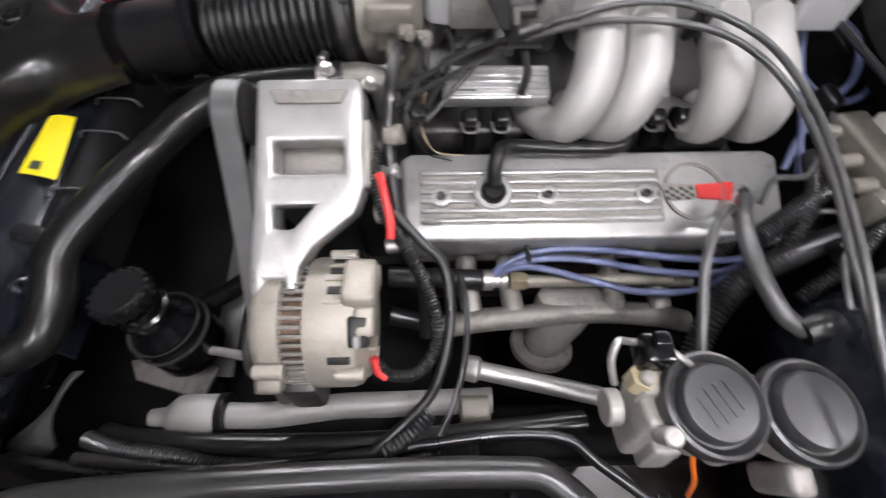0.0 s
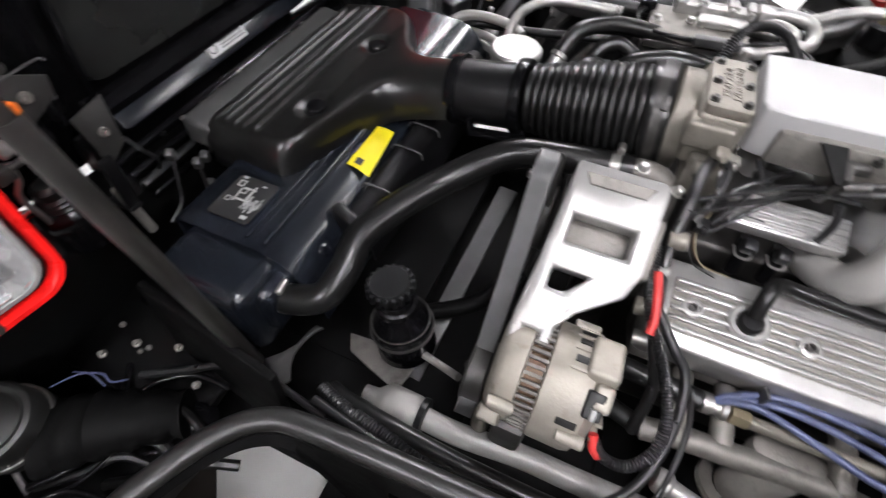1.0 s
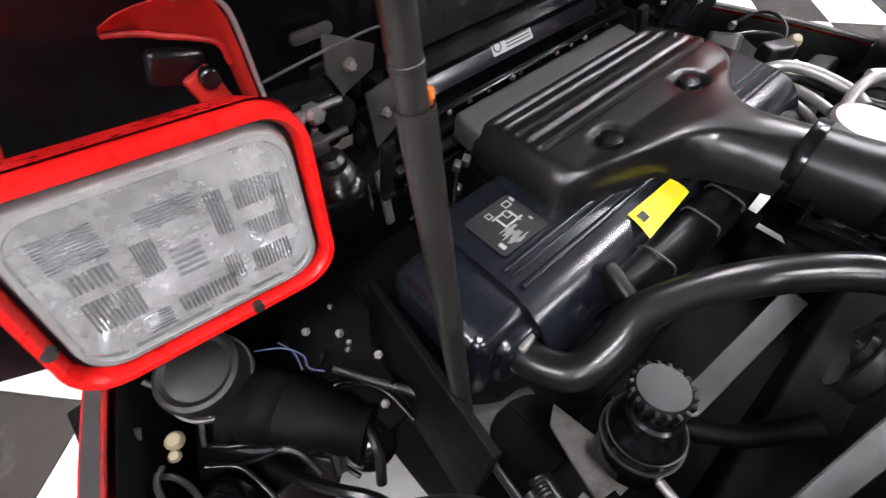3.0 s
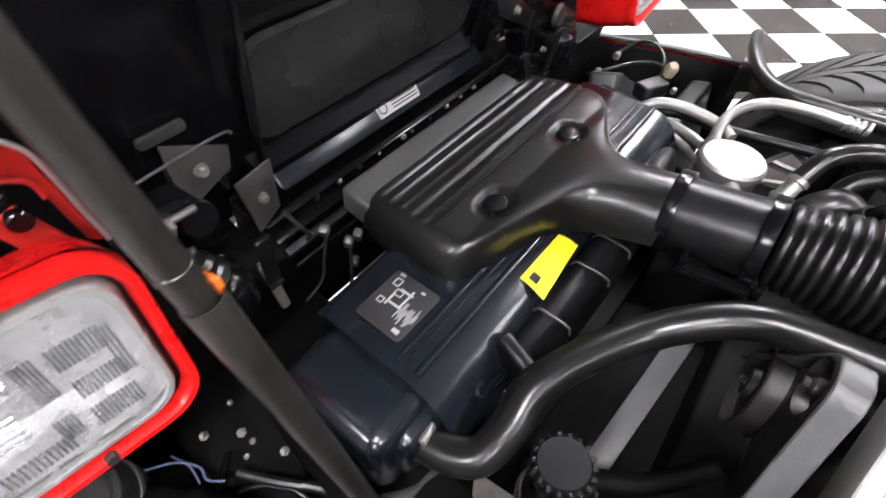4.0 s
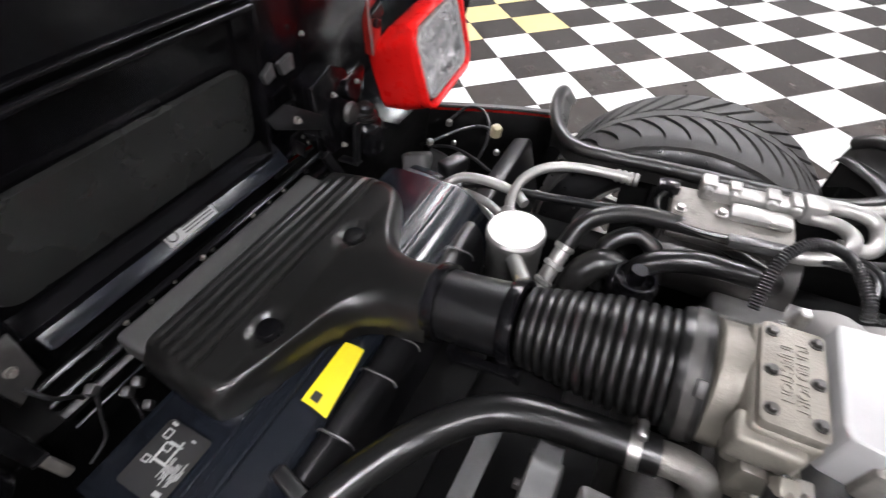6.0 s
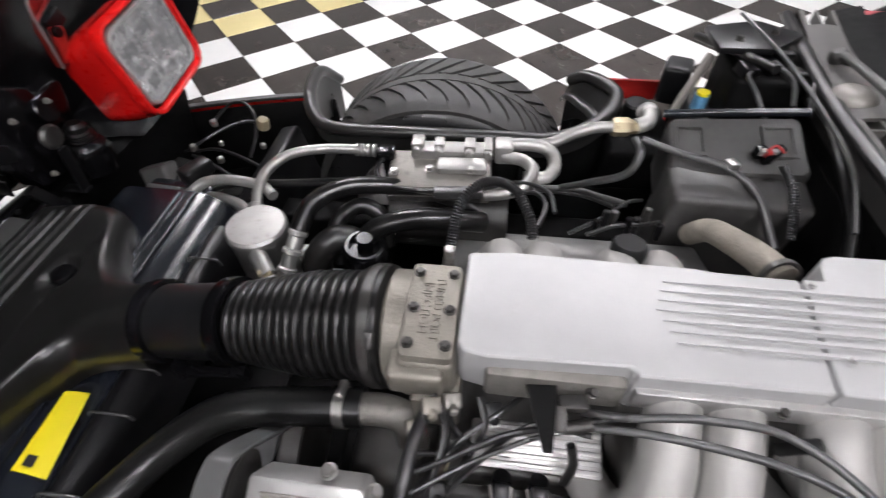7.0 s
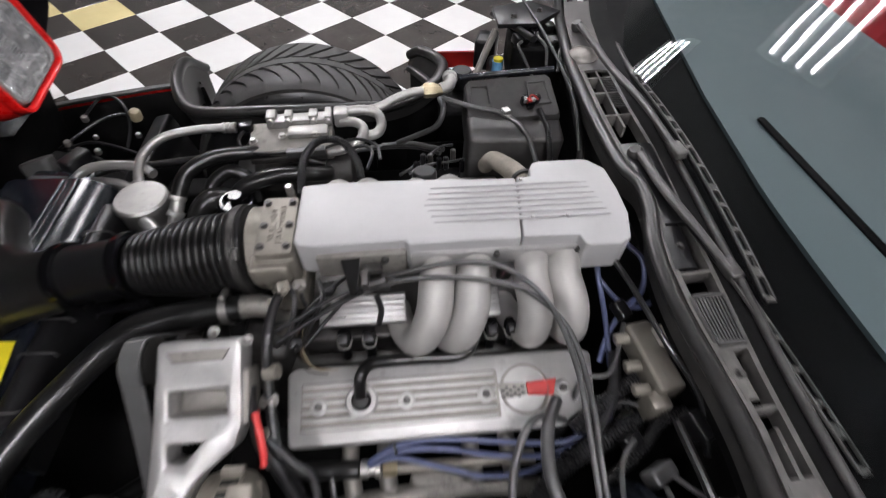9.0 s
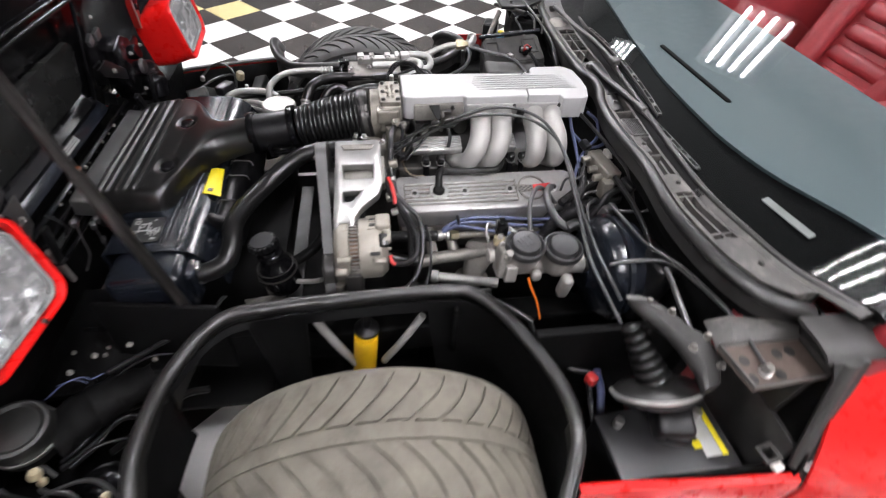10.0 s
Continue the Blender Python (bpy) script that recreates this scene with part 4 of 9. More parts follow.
for y in (-0.143, 0.053):
    bm = B()
    lathe(bm, (-0.526, y, 0.664), (0, 0, 1), [(0, 0), (0.0175, 0), (0.0175, 0.008), (0.015, 0.012), (0.008, 0.013), (0, 0.0125)], 24)
    knob = part("knob", bm, "gloss_black", ac, "round ribbed knob")
    for k in range(18):
        a = 2 * math.pi * k / 18
        bm = B()
        box(bm, (-0.526 + 0.0175 * math.cos(a), y + 0.0175 * math.sin(a), 0.666), (0.003, 0.003, 0.009), (0, 0, math.degrees(a)), 0.0008)
        part("knurl", bm, "black_plastic", knob)

# duct and corrugated bellows
DC = [(-0.340, -0.003, 0.669), (-0.285, -0.003, 0.676), (-0.237, -0.002, 0.683), (-0.12, -0.002, 0.70), (-0.035, -0.004, 0.712)]
du = thing("intake_duct", (-0.28, 0, 0.58), "smooth black plastic air duct with a clip", "air duct")
bm = B()
sweep(bm, curve_points(DC[:3], 6), lambda f: 0.048 + 0.002 * f, 36)
part("sleeve", bm, "black_plastic", du)
for f in (0, 1):
    p = Vector(DC[0]) if f == 0 else Vector(DC[2])
    bm = B()
    lathe(bm, p - Vector((0.008, 0, 0.001)), (1, 0, 0.15), [(0.048, 0), (0.0545 + 0.002 * f, 0.001), (0.0555 + 0.002 * f, 0.004), (0.0545 + 0.002 * f, 0.017), (0.048, 0.018)], 40, closed=True)
    part("collar", bm, "gloss_black", du)
bm = B()
box(bm, (-0.262, -0.054, 0.640), (0.085, 0.014, 0.010), (0, -8, 0), 0.002)
box(bm, (-0.30, -0.056, 0.648), (0.006, 0.02, 0.03), (0, -8, 0), 0.001)
box(bm, (-0.215, -0.056, 0.650), (0.010, 0.012, 0.022), (0, -8, 0), 0.002)
part("clip", bm, "gloss_black", du)
be = thing("intake_bellows", (-0.12, 0, 0.62), "black corrugated rubber bellows between duct and throttle", "bellows")
bm = B()
a, b = Vector((-0.224, -0.002, 0.685)), Vector((-0.058, -0.004, 0.709))
FOLDS = 14
prof = []
for k in range(FOLDS):
    r = 0.0515 + 0.0135 * min(1.0, k / 8)
    h = (b - a).length / FOLDS
    for f, dr in ((0.0, -0.0062), (0.10, -0.0052), (0.26, -0.0008), (0.42, 0.0), (0.66, 0.0), (0.82, -0.0008), (0.95, -0.0048)):
        prof.append((r + dr, (k + f) * h))
prof.append((0.061, (b - a).length))
lathe(bm, a, b - a, prof, 56)
part("folds", bm, "rubber", be, angle=70)
ax = (b - a).normalized()
bm = B()
lathe(bm, b - ax * 0.001, ax, [(0.055, 0), (0.0685, 0.001), (0.071, 0.006), (0.071, 0.030), (0.066, 0.033), (0.058, 0.034)], 44)
part("cuff", bm, "rubber", be)
bm = B()
lathe(bm, b + ax * 0.010, ax, [(0.071, 0), (0.0728, 0.0), (0.0728, 0.012), (0.071, 0.012)], 44, closed=True)
part("clamp", bm, "dark_steel", be, "steel band clamp")
bm = B()
box(bm, b + ax * 0.016 + Vector((0, -0.052, 0.052)), (0.010, 0.018, 0.008), (45, 0, 0), 0.002)
part("clamp_screw", bm, "dark_steel", be)

# ---------------------------------------------------------------- radiator shroud and hose
rs = thing("radiator_shroud", (-0.5, 0, 0.3), "glossy black plastic radiator shroud and end tank", "radiator shroud")
bm = B()
prof = [(-0.615, 0.50), (-0.615, 0.618), (-0.600, 0.624), (-0.470, 0.622), (-0.445, 0.615), (-0.425, 0.600), (-0.40, 0.560), (-0.385, 0.50)]
rows = []
for y in (-0.385, -0.25, -0.1, 0.1, 0.2, 0.295):
    rows.append([Vector((x, y, z)) for x, z in prof])
sheet(bm, rows)
part("top", bm, "shroud_black", rs, thick=0.004)
for x, w in ((-0.497, 0.007), (-0.486, 0.003), (-0.468, 0.009)):
    bm = B()
    sweep(bm, [(x, -0.372, 0.6225), (x, -0.1, 0.6225), (x, 0.286, 0.6225)], w * 0.5 + 0.0005, 12)
    part("ridge", bm, "shroud_black", rs)
bm = B()
box(bm, (-0.52, -0.415, 0.545), (0.155, 0.10, 0.14), bevel=0.022, seg=4)
box(bm, (-0.455, -0.40, 0.555), (0.06, 0.08, 0.09), bevel=0.02, seg=4)
part("end_tank", bm, "shroud_black", rs)
# raised band round the fan opening, with clips across it and moulded ribs below


def band(y):
    """Fore edge, height and width of the band at a place across the car."""
    u = (y + 0.02) / 0.25
    return -0.411 - 0.008 * u * u, 0.612 - 0.014 * u * u, 0.042 + 0.006 * (1 - u * u)


bm = B()
rows = []
for k in range(25):
    y = -0.262 + 0.50 * k / 24
    x, z, w = band(y)
    rows.append([Vector((x - 0.004 + (w + 0.006) * f, y, z - 0.030 * abs(2 * f - 0.75) ** 2.2 - 0.05 * max(0.0, f - 0.82) / 0.18)) for f in (0, 0.06, 0.14, 0.25, 0.4, 0.55, 0.7, 0.82, 0.92, 1.0)])
sheet(bm, rows)
part("fan_ring", bm, "black_plastic", rs, thick=0.003, angle=60)
for y in (-0.205, -0.112, -0.050, 0.06, 0.15):
    x, z, w = band(y)
    bm = B()
    tube(bm, [(x - 0.003, y, z - 0.006), (x + 0.004, y + 0.001, z + 0.003), (x + w * 0.5, y + 0.002, z + 0.0025), (x + w, y + 0.003, z - 0.002), (x + w + 0.005, y + 0.003, z - 0.014)], 0.0018, 8, 5)
    part("clip", bm, "wire_grey", rs, "grey wire clip")
bm = B()
box(bm, (-0.402, -0.272, 0.590), (0.060, 0.020, 0.045), (0, 12, -14), 0.006, 3)
box(bm, (-0.372, -0.262, 0.575), (0.022, 0.030, 0.030), (0, 12, -14), 0.005, 3)
part("band_foot", bm, "black_plastic", rs)
for k in range(4):
    bm = B()
    box(bm, (-0.407 + 0.0045 * k, -0.300 + 0.004 * k, 0.578 - 0.010 * k), (0.006, 0.034 - 0.005 * k, 0.004), (0, 52, -8), 0.0015)
    part("moulded_rib", bm, "shroud_black", rs)
bm = B()
lathe(bm, (-0.412, -0.326, 0.583), (0.7, 0, 0.7), [(0.006, 0), (0.010, 0.001), (0.010, 0.003), (0.006, 0.004)], 20, closed=True)
part("moulded_ring", bm, "shroud_black", rs)
bm = B()
box(bm, (-0.62, 0, 0.42), (0.06, 0.85, 0.36), (0, 20, 0), 0.006)
part("radiator_core", bm, "flat_black", rs)
# labels on the shroud
bm = B()
slab(bm, round_rect(0.070, 0.080, 0.006, 3), 0.001, 0.0003, 1, pose(-0.543, -0.318, 0.6262, 0, 0, 0))
lb = solo("spec_label", bm, "ink", "black printed label with illegible white lines and diagram", "label")
for k, (dx, dy, w, h) in enumerate(((-0.022, 0.024, 0.010, 0.012), (-0.014, 0.000, 0.003, 0.020), (-0.010, 0.012, 0.012, 0.010), (-0.002, 0.018, 0.020, 0.003), (0.004, 0.010, 0.003, 0.030), (-0.004, -0.004, 0.022, 0.003), (-0.022, -0.008, 0.009, 0.009), (-0.024, 0.036, 0.008, 0.004), (0.014, 0.030, 0.006, 0.003), (0.022, -0.030, 0.010, 0.006))):
    bm = B()
    slab(bm, round_rect(w, h, 0.0008, 2), 0.0005, 0, 1, pose(-0.543 + dx, -0.318 + dy, 0.6268), holes=(round_rect(w - 0.0032, h - 0.0032, 0.0004, 2),) if min(w, h) > 0.008 else ())
    part("diagram_box" if min(w, h) > 0.008 else "print_bar", bm, "print_white", lb)
for k in range(11):
    bm = B()
    w = 0.012 + 0.014 * ((k * 7) % 5) / 4
    box(bm, (-0.543 + 0.006 + 0.0024 * k, -0.318 - 0.012 + 0.010 * ((k * 3) % 4) / 3, 0.6266), (0.0011, w, 0.0005), bevel=0)
    part("print_bar", bm, "print_white", lb)
YL = [Vector(p) for p in ((-0.4555, -0.187, 0.6125), (-0.4165, -0.190, 0.6015), (-0.4235, -0.090, 0.6115), (-0.4525, -0.093, 0.6175))]
lift = Vector((0.0030, 0, 0.0065))
bm = B()
rows = [[YL[0].lerp(YL[1], f).lerp(YL[3].lerp(YL[2], f), g) + lift + Vector((0, 0, 0.0025 * math.sin(math.pi * f))) for f in (0, 0.33, 0.66, 1)] for g in (0, 0.33, 0.66, 1)]
shell(bm, rows, (-0.0006, 0, -0.001))
yl = solo("warning_label", bm, "yellow", "bright yellow sticker with a small black printed box", "label")
bm = B()
rows = [[YL[0].lerp(YL[1], f).lerp(YL[3].lerp(YL[2], f), g) + lift * 1.2 + Vector((0, 0, 0.0028 * math.sin(math.pi * f))) for f in (0.22, 0.38, 0.54)] for g in (0.07, 0.20)]
shell(bm, rows, (-0.0003, 0, -0.0004))
part("print_bar", bm, "ink", yl)

HOSE = [(-0.445, -0.407, 0.560), (-0.405, -0.402, 0.567), (-0.372, -0.385, 0.578), (-0.362, -0.345, 0.596), (-0.362, -0.300, 0.613), (-0.335, -0.235, 0.622), (-0.295, -0.172, 0.630), (-0.245, -0.128, 0.652), (-0.20, -0.108, 0.668), (-0.14, -0.098, 0.673), (-0.05, -0.0925, 0.679)]
ho = thing("radiator_hose", (-0.25, -0.2, 0.56), "black rubber upper radiator hose in a long S bend", "radiator hose")
bm = B()
tube(bm, HOSE, 0.0215, 20, 8)
part("hose", bm, "rubber", ho)
hose_clamp(ho, (-0.428, -0.404, 0.561), (1, 0.2, 0), 0.0215)
hose_clamp(ho, (-0.073, -0.0935, 0.677), (1, 0, 0.12), 0.0215, screw=(0, 0.3, 1))
bm = B()
tube(bm, [(-0.064, -0.0935, 0.678), (-0.03, -0.093, 0.681), (-0.008, -0.094, 0.672), (0.0, -0.096, 0.645), (0.002, -0.10, 0.60)], 0.0178, 20)
solo("thermostat_neck", bm, "dull_alu", "dull cast thermostat neck at the end of the hose", "water outlet")

# ---------------------------------------------------------------- alternator and bracket
TB_ = Matrix.Translation((-0.068, -0.191, 0.757)) @ Euler((radians(32), 0, 0)).to_matrix().to_4x4()
br = thing("alternator_bracket", (-0.07, -0.28, 0.6), "bright cast aluminium alternator bracket with square windows", "bracket")
bm = B()
out = [(-0.048, 0.0), (0.052, 0.0), (0.056, -0.012), (0.056, -0.105), (0.046, -0.135), (0.004, -0.168), (-0.012, -0.190), (-0.012, -0.236), (-0.058, -0.236), (-0.060, -0.19), (-0.054, -0.12)]
slab(bm, out, 0.045, 0.005, 2, TB_, holes=([(-0.034, -0.062), (0.036, -0.062), (0.036, -0.095), (-0.034, -0.095)], [(-0.036, -0.126), (0.006, -0.126), (-0.016, -0.150), (-0.036, -0.150)],
                                      [(-0.046, -0.200), (-0.026, -0.200), (-0.026, -0.216), (-0.046, -0.216)]))
part("casting", bm, "bright_alu", br)
bm = B()
slab(bm, [(-0.036, -0.012), (0.042, -0.012), (0.034, -0.026), (-0.028, -0.026)], 0.004, 0.001, 1, TB_ @ pose(0, 0, 0.0025))
part("top_recess", bm, "dull_alu", br)
bm = B()
box(bm, (0, 0, 0), (0.085, 0.05, 0.01), bevel=0.002, mat4=TB_ @ pose(0, -0.08, -0.040))
part("inner_web", bm, "dull_alu", br)
bolt(br, TB_ @ Vector((0.02, 0.008, -0.006)), (0, 0, 1), r=0.0055, h=0.007)
bolt(br, TB_ @ Vector((0.060, -0.005, -0.010)), (0.5, 0, 1), r=0.0055, h=0.007)

AC_ = Vector((-0.130, -0.376, 0.582))
al = thing("alternator", (-0.07, -0.388, 0.49), "cast aluminium alternator with slotted housing and dark fan blades", "alternator")


def on_barrel(dx, deg, r):
    """On the alternator's round side: dx along it, deg up from the near side."""
    a = radians(deg)
    return AC_ + Vector((dx, -r * math.cos(a), r * math.sin(a)))


bm = B()
lathe(bm, AC_, (1, 0, 0), [(0.02, 0), (0.050, 0.0), (0.061, 0.006), (0.066, 0.014), (0.066, 0.033), (0.061, 0.036)], 44)
part("front_housing", bm, "alt_alu", al)
bm = B()
lathe(bm, AC_ + Vector((0.032, 0, 0)), (1, 0, 0), [(0.055, 0), (0.0615, 0.0), (0.0615, 0.024), (0.055, 0.024)], 44, closed=True)
core = part("stator_core", bm, "copper_wire", al, "dark copper stator between the housings")
for k in range(46):
    a = 360 * k / 46
    bm = B()
    box(bm, on_barrel(0.0455, a, 0.0655), (0.022, 0.0040, 0.0042), (90 - a, 0, 0), 0.0008)
    part("fin", bm, "guard_grey", core)
bm = B()
lathe(bm, AC_ + Vector((0.0555, 0, 0)), (1, 0, 0), [(0.062, 0), (0.0695, 0.002), (0.0705, 0.006), (0.0705, 0.044), (0.068, 0.052), (0.062, 0.056), (0.060, 0.060), (0.054, 0.064), (0.02, 0.066), (0, 0.066)], 48)
part("rear_housing", bm, "alt_alu", al)
for deg in (128, 112, 92, 34):
    bm = B()
    box(bm, on_barrel(0.092, deg, 0.0690), (0.022, 0.0085, 0.006), (90 - deg, 0, 0), 0.0012)
    part("slot", bm, "ink", al, "dark cooling slot")
for deg in (134, 120, 102, 82):
    bm = B()
    box(bm, on_barrel(0.092, deg, 0.0712), (0.028, 0.0035, 0.003), (90 - deg, 0, 0), 0.001)
    part("slot_rib", bm, "alt_alu", al)
bm = B()
box(bm, on_barrel(0.112, 100, 0.060), (0.034, 0.052, 0.036), (-10, 0, 0), 0.006, 3)
box(bm, on_barrel(0.118, 66, 0.062), (0.020, 0.030, 0.024), (24, 0, 0), 0.005, 3)
part("regulator_block", bm, "alt_alu", al)
bm = B()
box(bm, on_barrel(0.112, 58, 0.066), (0.020, 0.030, 0.016), (32, 0, 0), 0.003, 3)
part("plug", bm, "black_plastic", al)
bm = B()
box(bm, on_barrel(0.112, 52, 0.078), (0.006, 0.012, 0.010), (32, 0, 0), 0.0015)
part("plug_tab", bm, "label_silver", al)
for k in range(7):
    deg = 20 + 20 * k
    bm = B()
    box(bm, on_barrel(0.124, deg, 0.050), (0.008, 0.004, 0.024), (90 - deg, 0, 0), 0.001)
    part("end_fin", bm, "alt_alu", al)
for deg, dx in ((150, 0.020), (25, 0.020), (150, 0.085), (20, 0.098)):
    bm = B()
    cyl(bm, on_barrel(dx - 0.012, deg, 0.071), on_barrel(dx + 0.018, deg, 0.071), 0.0075, n=14)
    part("bolt_lug", bm, "alt_alu", al)
bm = B()
box(bm, AC_ + Vector((0.012, -0.030, -0.070)), (0.026, 0.030, 0.055), (10, 0, 0), 0.006, 3)
box(bm, AC_ + Vector((0.014, -0.058, -0.020)), (0.028, 0.020, 0.050), (30, 0, 0), 0.005, 3)
part("lug", bm, "tan_alu", al)

# serpentine belt over the top pulley
BELT = [(-0.43, 0.49), (-0.36, 0.555), (-0.29, 0.64), (-0.235, 0.715), (-0.215, 0.742), (-0.19, 0.748), (-0.168, 0.735), (-0.115, 0.655), (-0.05, 0.56), (0.0, 0.48)]
bm = B()
line = curve_points([(-0.150, y, z) for y, z in BELT], 6)
rows = []
for i, p in enumerate(line):
    d = (line[min(i + 1, len(line) - 1)] - line[max(i - 1, 0)]).normalized()
    nrm = Vector((1, 0, 0)).cross(d)
    rows.append([p + Vector((x, 0, 0)) + nrm * h for x, h in ((-0.013, 0.0), (-0.0115, 0.0012), (0.0115, 0.0012), (0.013, 0.0), (0.013, -0.003), (-0.013, -0.003))])
loft(bm, rows)
solo("drive_belt", bm, "belt_grey", "worn grey-black rubber drive belt over the pulleys", "drive belt", angle=30)
bm = B()
A_, B_ = Vector((-0.236, 0.006, 0.473)), Vector((-0.2655, -0.37, 0.363))
box(bm, (0, 0, 0), (0.034, (A_ - B_).length, 0.006), bevel=0.0015, mat4=Matrix.Translation((A_ + B_) / 2) @ Euler((math.atan2(A_.z - B_.z, A_.y - B_.y), 0, math.atan2(-(A_.x - B_.x), A_.y - B_.y))).to_matrix().to_4x4())
solo("fan_strut", bm, "belt_grey", "flat grey fan support strut behind the hose", "strut")

# ---------------------------------------------------------------- brake servo and master cylinder
mc = thing("brake_master_cylinder", (0.3, -0.49, 0.55), "cast aluminium brake master cylinder with two dark grey caps", "master cylinder")
for i, (x, y, z) in enumerate(((0.277, -0.498, 0.696), (0.360, -0.503, 0.685))):
    bm = B()
    ax = (0.04, -0.08, 1)
    lathe(bm, (x, y, z), ax, [(0, -0.026), (0.040, -0.026), (0.0425, -0.022), (0.0430, -0.012), (0.0415, -0.007), (0.0385, -0.006), (0.0365, -0.009), (0.0335, -0.013), (0.0315, -0.013), (0.0305, -0.003), (0.0290, -0.0005), (0.0265, 0.0), (0, 0.0005)], 48)
    cap = part("cap", bm, "cap_grey", mc, "round dark grey screw cap")
    for s in range(4):
        bm = B()
        box(bm, (0, 0, 0), (0.006, 0.03 - abs(s - 1.5) * 0.004, 0.0008), bevel=0, mat4=Matrix.Translation((x, y, z)) @ frame_of(ax) @ pose((s - 1.5) * 0.009, 0, 0.0006))
        if i == 0:
            part("embossed_bar", bm, "cap_grey", cap)
        else:
            bm.free()
    bm = B()
    lathe(bm, Vector((x, y, z)) - Vector(ax).normalized() * 0.022, (-ax[0], -ax[1], -ax[2]), [(0.037, 0), (0.037, 0.03), (0.030, 0.05), (0.024, 0.06), (0, 0.06)], 32)
    part("reservoir", bm, "cast_alu", mc)
bm = B()
box(bm, (0.240, -0.496, 0.640), (0.040, 0.045, 0.070), (-10, 5, 0), 0.006, 3)
box(bm, (0.232, -0.478, 0.672), (0.022, 0.024, 0.026), (-10, 5, 0), 0.004, 3)
box(bm, (0.246, -0.522, 0.628), (0.026, 0.020, 0.040), (-10, 5, 0), 0.004, 3)
cyl(bm, (0.236, -0.515, 0.665), (0.236, -0.522, 0.690), 0.008)
cyl(bm, (0.225, -0.478, 0.684), (0.225, -0.478, 0.698), 0.006)
cyl(bm, (0.213, -0.490, 0.650), (0.200, -0.490, 0.650), 0.016)
cyl(bm, (0.24, -0.48, 0.615), (0.44, -0.48, 0.600), 0.026)
part("body", bm, "cast_alu", mc)
for c, size, rot in (((0.366, -0.545, 0.598), (0.024, 0.028, 0.064), (8, 0, 0)), ((0.304, -0.524, 0.616), (0.022, 0.022, 0.024), (0, 0, 0))):
    bm = B()
    box(bm, c, size, rot, 0.008, 3)
    part("lug", bm, "cast_alu", mc)
bm = B()
box(bm, (0.231, -0.459, 0.700), (0.024, 0.024, 0.03), (0, 0, 0), 0.003)
box(bm, (0.231, -0.455, 0.718), (0.012, 0.012, 0.012), (0, 0, 0), 0.002)
part("connector", bm, "gloss_black", mc)
bm = B()
lathe(bm, (0.224, -0.476, 0.672), (0.05, 0.1, 1), [(0, 0), (0.012, 0), (0.012, 0.018), (0, 0.018)], 6)
part("connector_base", bm, "cream_plastic", mc)
bm = B()
tube(bm, [(0.202, -0.478, 0.680), (0.197, -0.464, 0.698), (0.202, -0.452, 0.708), (0.213, -0.450, 0.702), (0.240, -0.452, 0.698), (0.262, -0.466, 0.692), (0.285, -0.462, 0.66)], 0.003, 8)
part("brake_line", bm, "pipe_alu", mc)
bs = thing("brake_booster", (0.49, -0.45, 0.45), "large glossy black round brake booster", "brake booster")
bm = B()
lathe(bm, (0.425, -0.488, 0.585), (1, 0, 0), [(0, 0), (0.045, 0.0), (0.06, 0.012), (0.098, 0.022), (0.112, 0.038), (0.116, 0.055), (0.122, 0.058), (0.122, 0.068), (0.114, 0.072), (0.105, 0.11), (0.07, 0.13), (0, 0.13)], 56)
part("shell", bm, "shroud_black", bs)
bm = B()
tube(bm, [(0.430, -0.42, 0.655), (0.412, -0.425, 0.665), (0.395, -0.43, 0.66)], 0.013, 14)
part("check_valve", bm, "rubber", bs)


# ---------------------------------------------------------------- opened hood
def hood_x(z):
    return -0.80 + 0.25 * (z - 0.67)


hd = thing("hood", (-0.85, -0.04, 0.6), "opened black hood seen from its glossy ribbed underside", "hood")
bm = B()
ys = [-0.95, -0.80, -0.60, -0.46, -0.31, -0.305, -0.1, 0.1, 0.172, 0.177, 0.32, 0.5, 0.7, 0.86]
zs = [0.60, 0.68, 0.70, 0.72, 0.87, 0.89, 0.95, 0.97, 1.1, 1.25, 1.4, 1.55]
rows = []
for z in zs:
    row = []
    for y in ys:
        x = hood_x(z)
        if -0.31 < y < 0.177 and 0.69 < z < 0.965:
            x -= 0.03
        elif y <= -0.31 or y >= 0.177:
            x -= 0.028 + 0.03 * min(1, (abs(y + 0.065) - 0.24) / 0.4)
        row.append(Vector((x, y, z)))
    rows.append(row)
shell(bm, rows, (-0.02, 0, 0.0))
part("inner_panel", bm, "gloss_black", hd, angle=25)
bm = B()
for z0, z1, y0, y1, dx in ((0.715, 0.862, -0.292, 0.155, -0.026),):
    ring = round_rect(y1 - y0, z1 - z0, 0.03, 5, (y0 + y1) / 2, (z0 + z1) / 2)
    loft(bm, [[Vector((hood_x(z) + dx, y, z)) for y, z in ring], [Vector((hood_x(z) + dx + 0.012, (y - (y0 + y1) / 2) * 0.985 + (y0 + y1) / 2, (z - (z0 + z1) / 2) * 0.96 + (z0 + z1) / 2)) for y, z in ring]])
part("centre_panel", bm, "hood_sheen", hd)
for z, r in ((0.952, 0.006), (0.972, 0.004)):
    bm = B()
    tube(bm, [(hood_x(z) + 0.004, -0.30, z), (hood_x(z) + 0.006, -0.1, z + 0.004), (hood_x(z) + 0.006, 0.16, z)], r, 10)
    part("stiffener", bm, "gloss_black", hd)
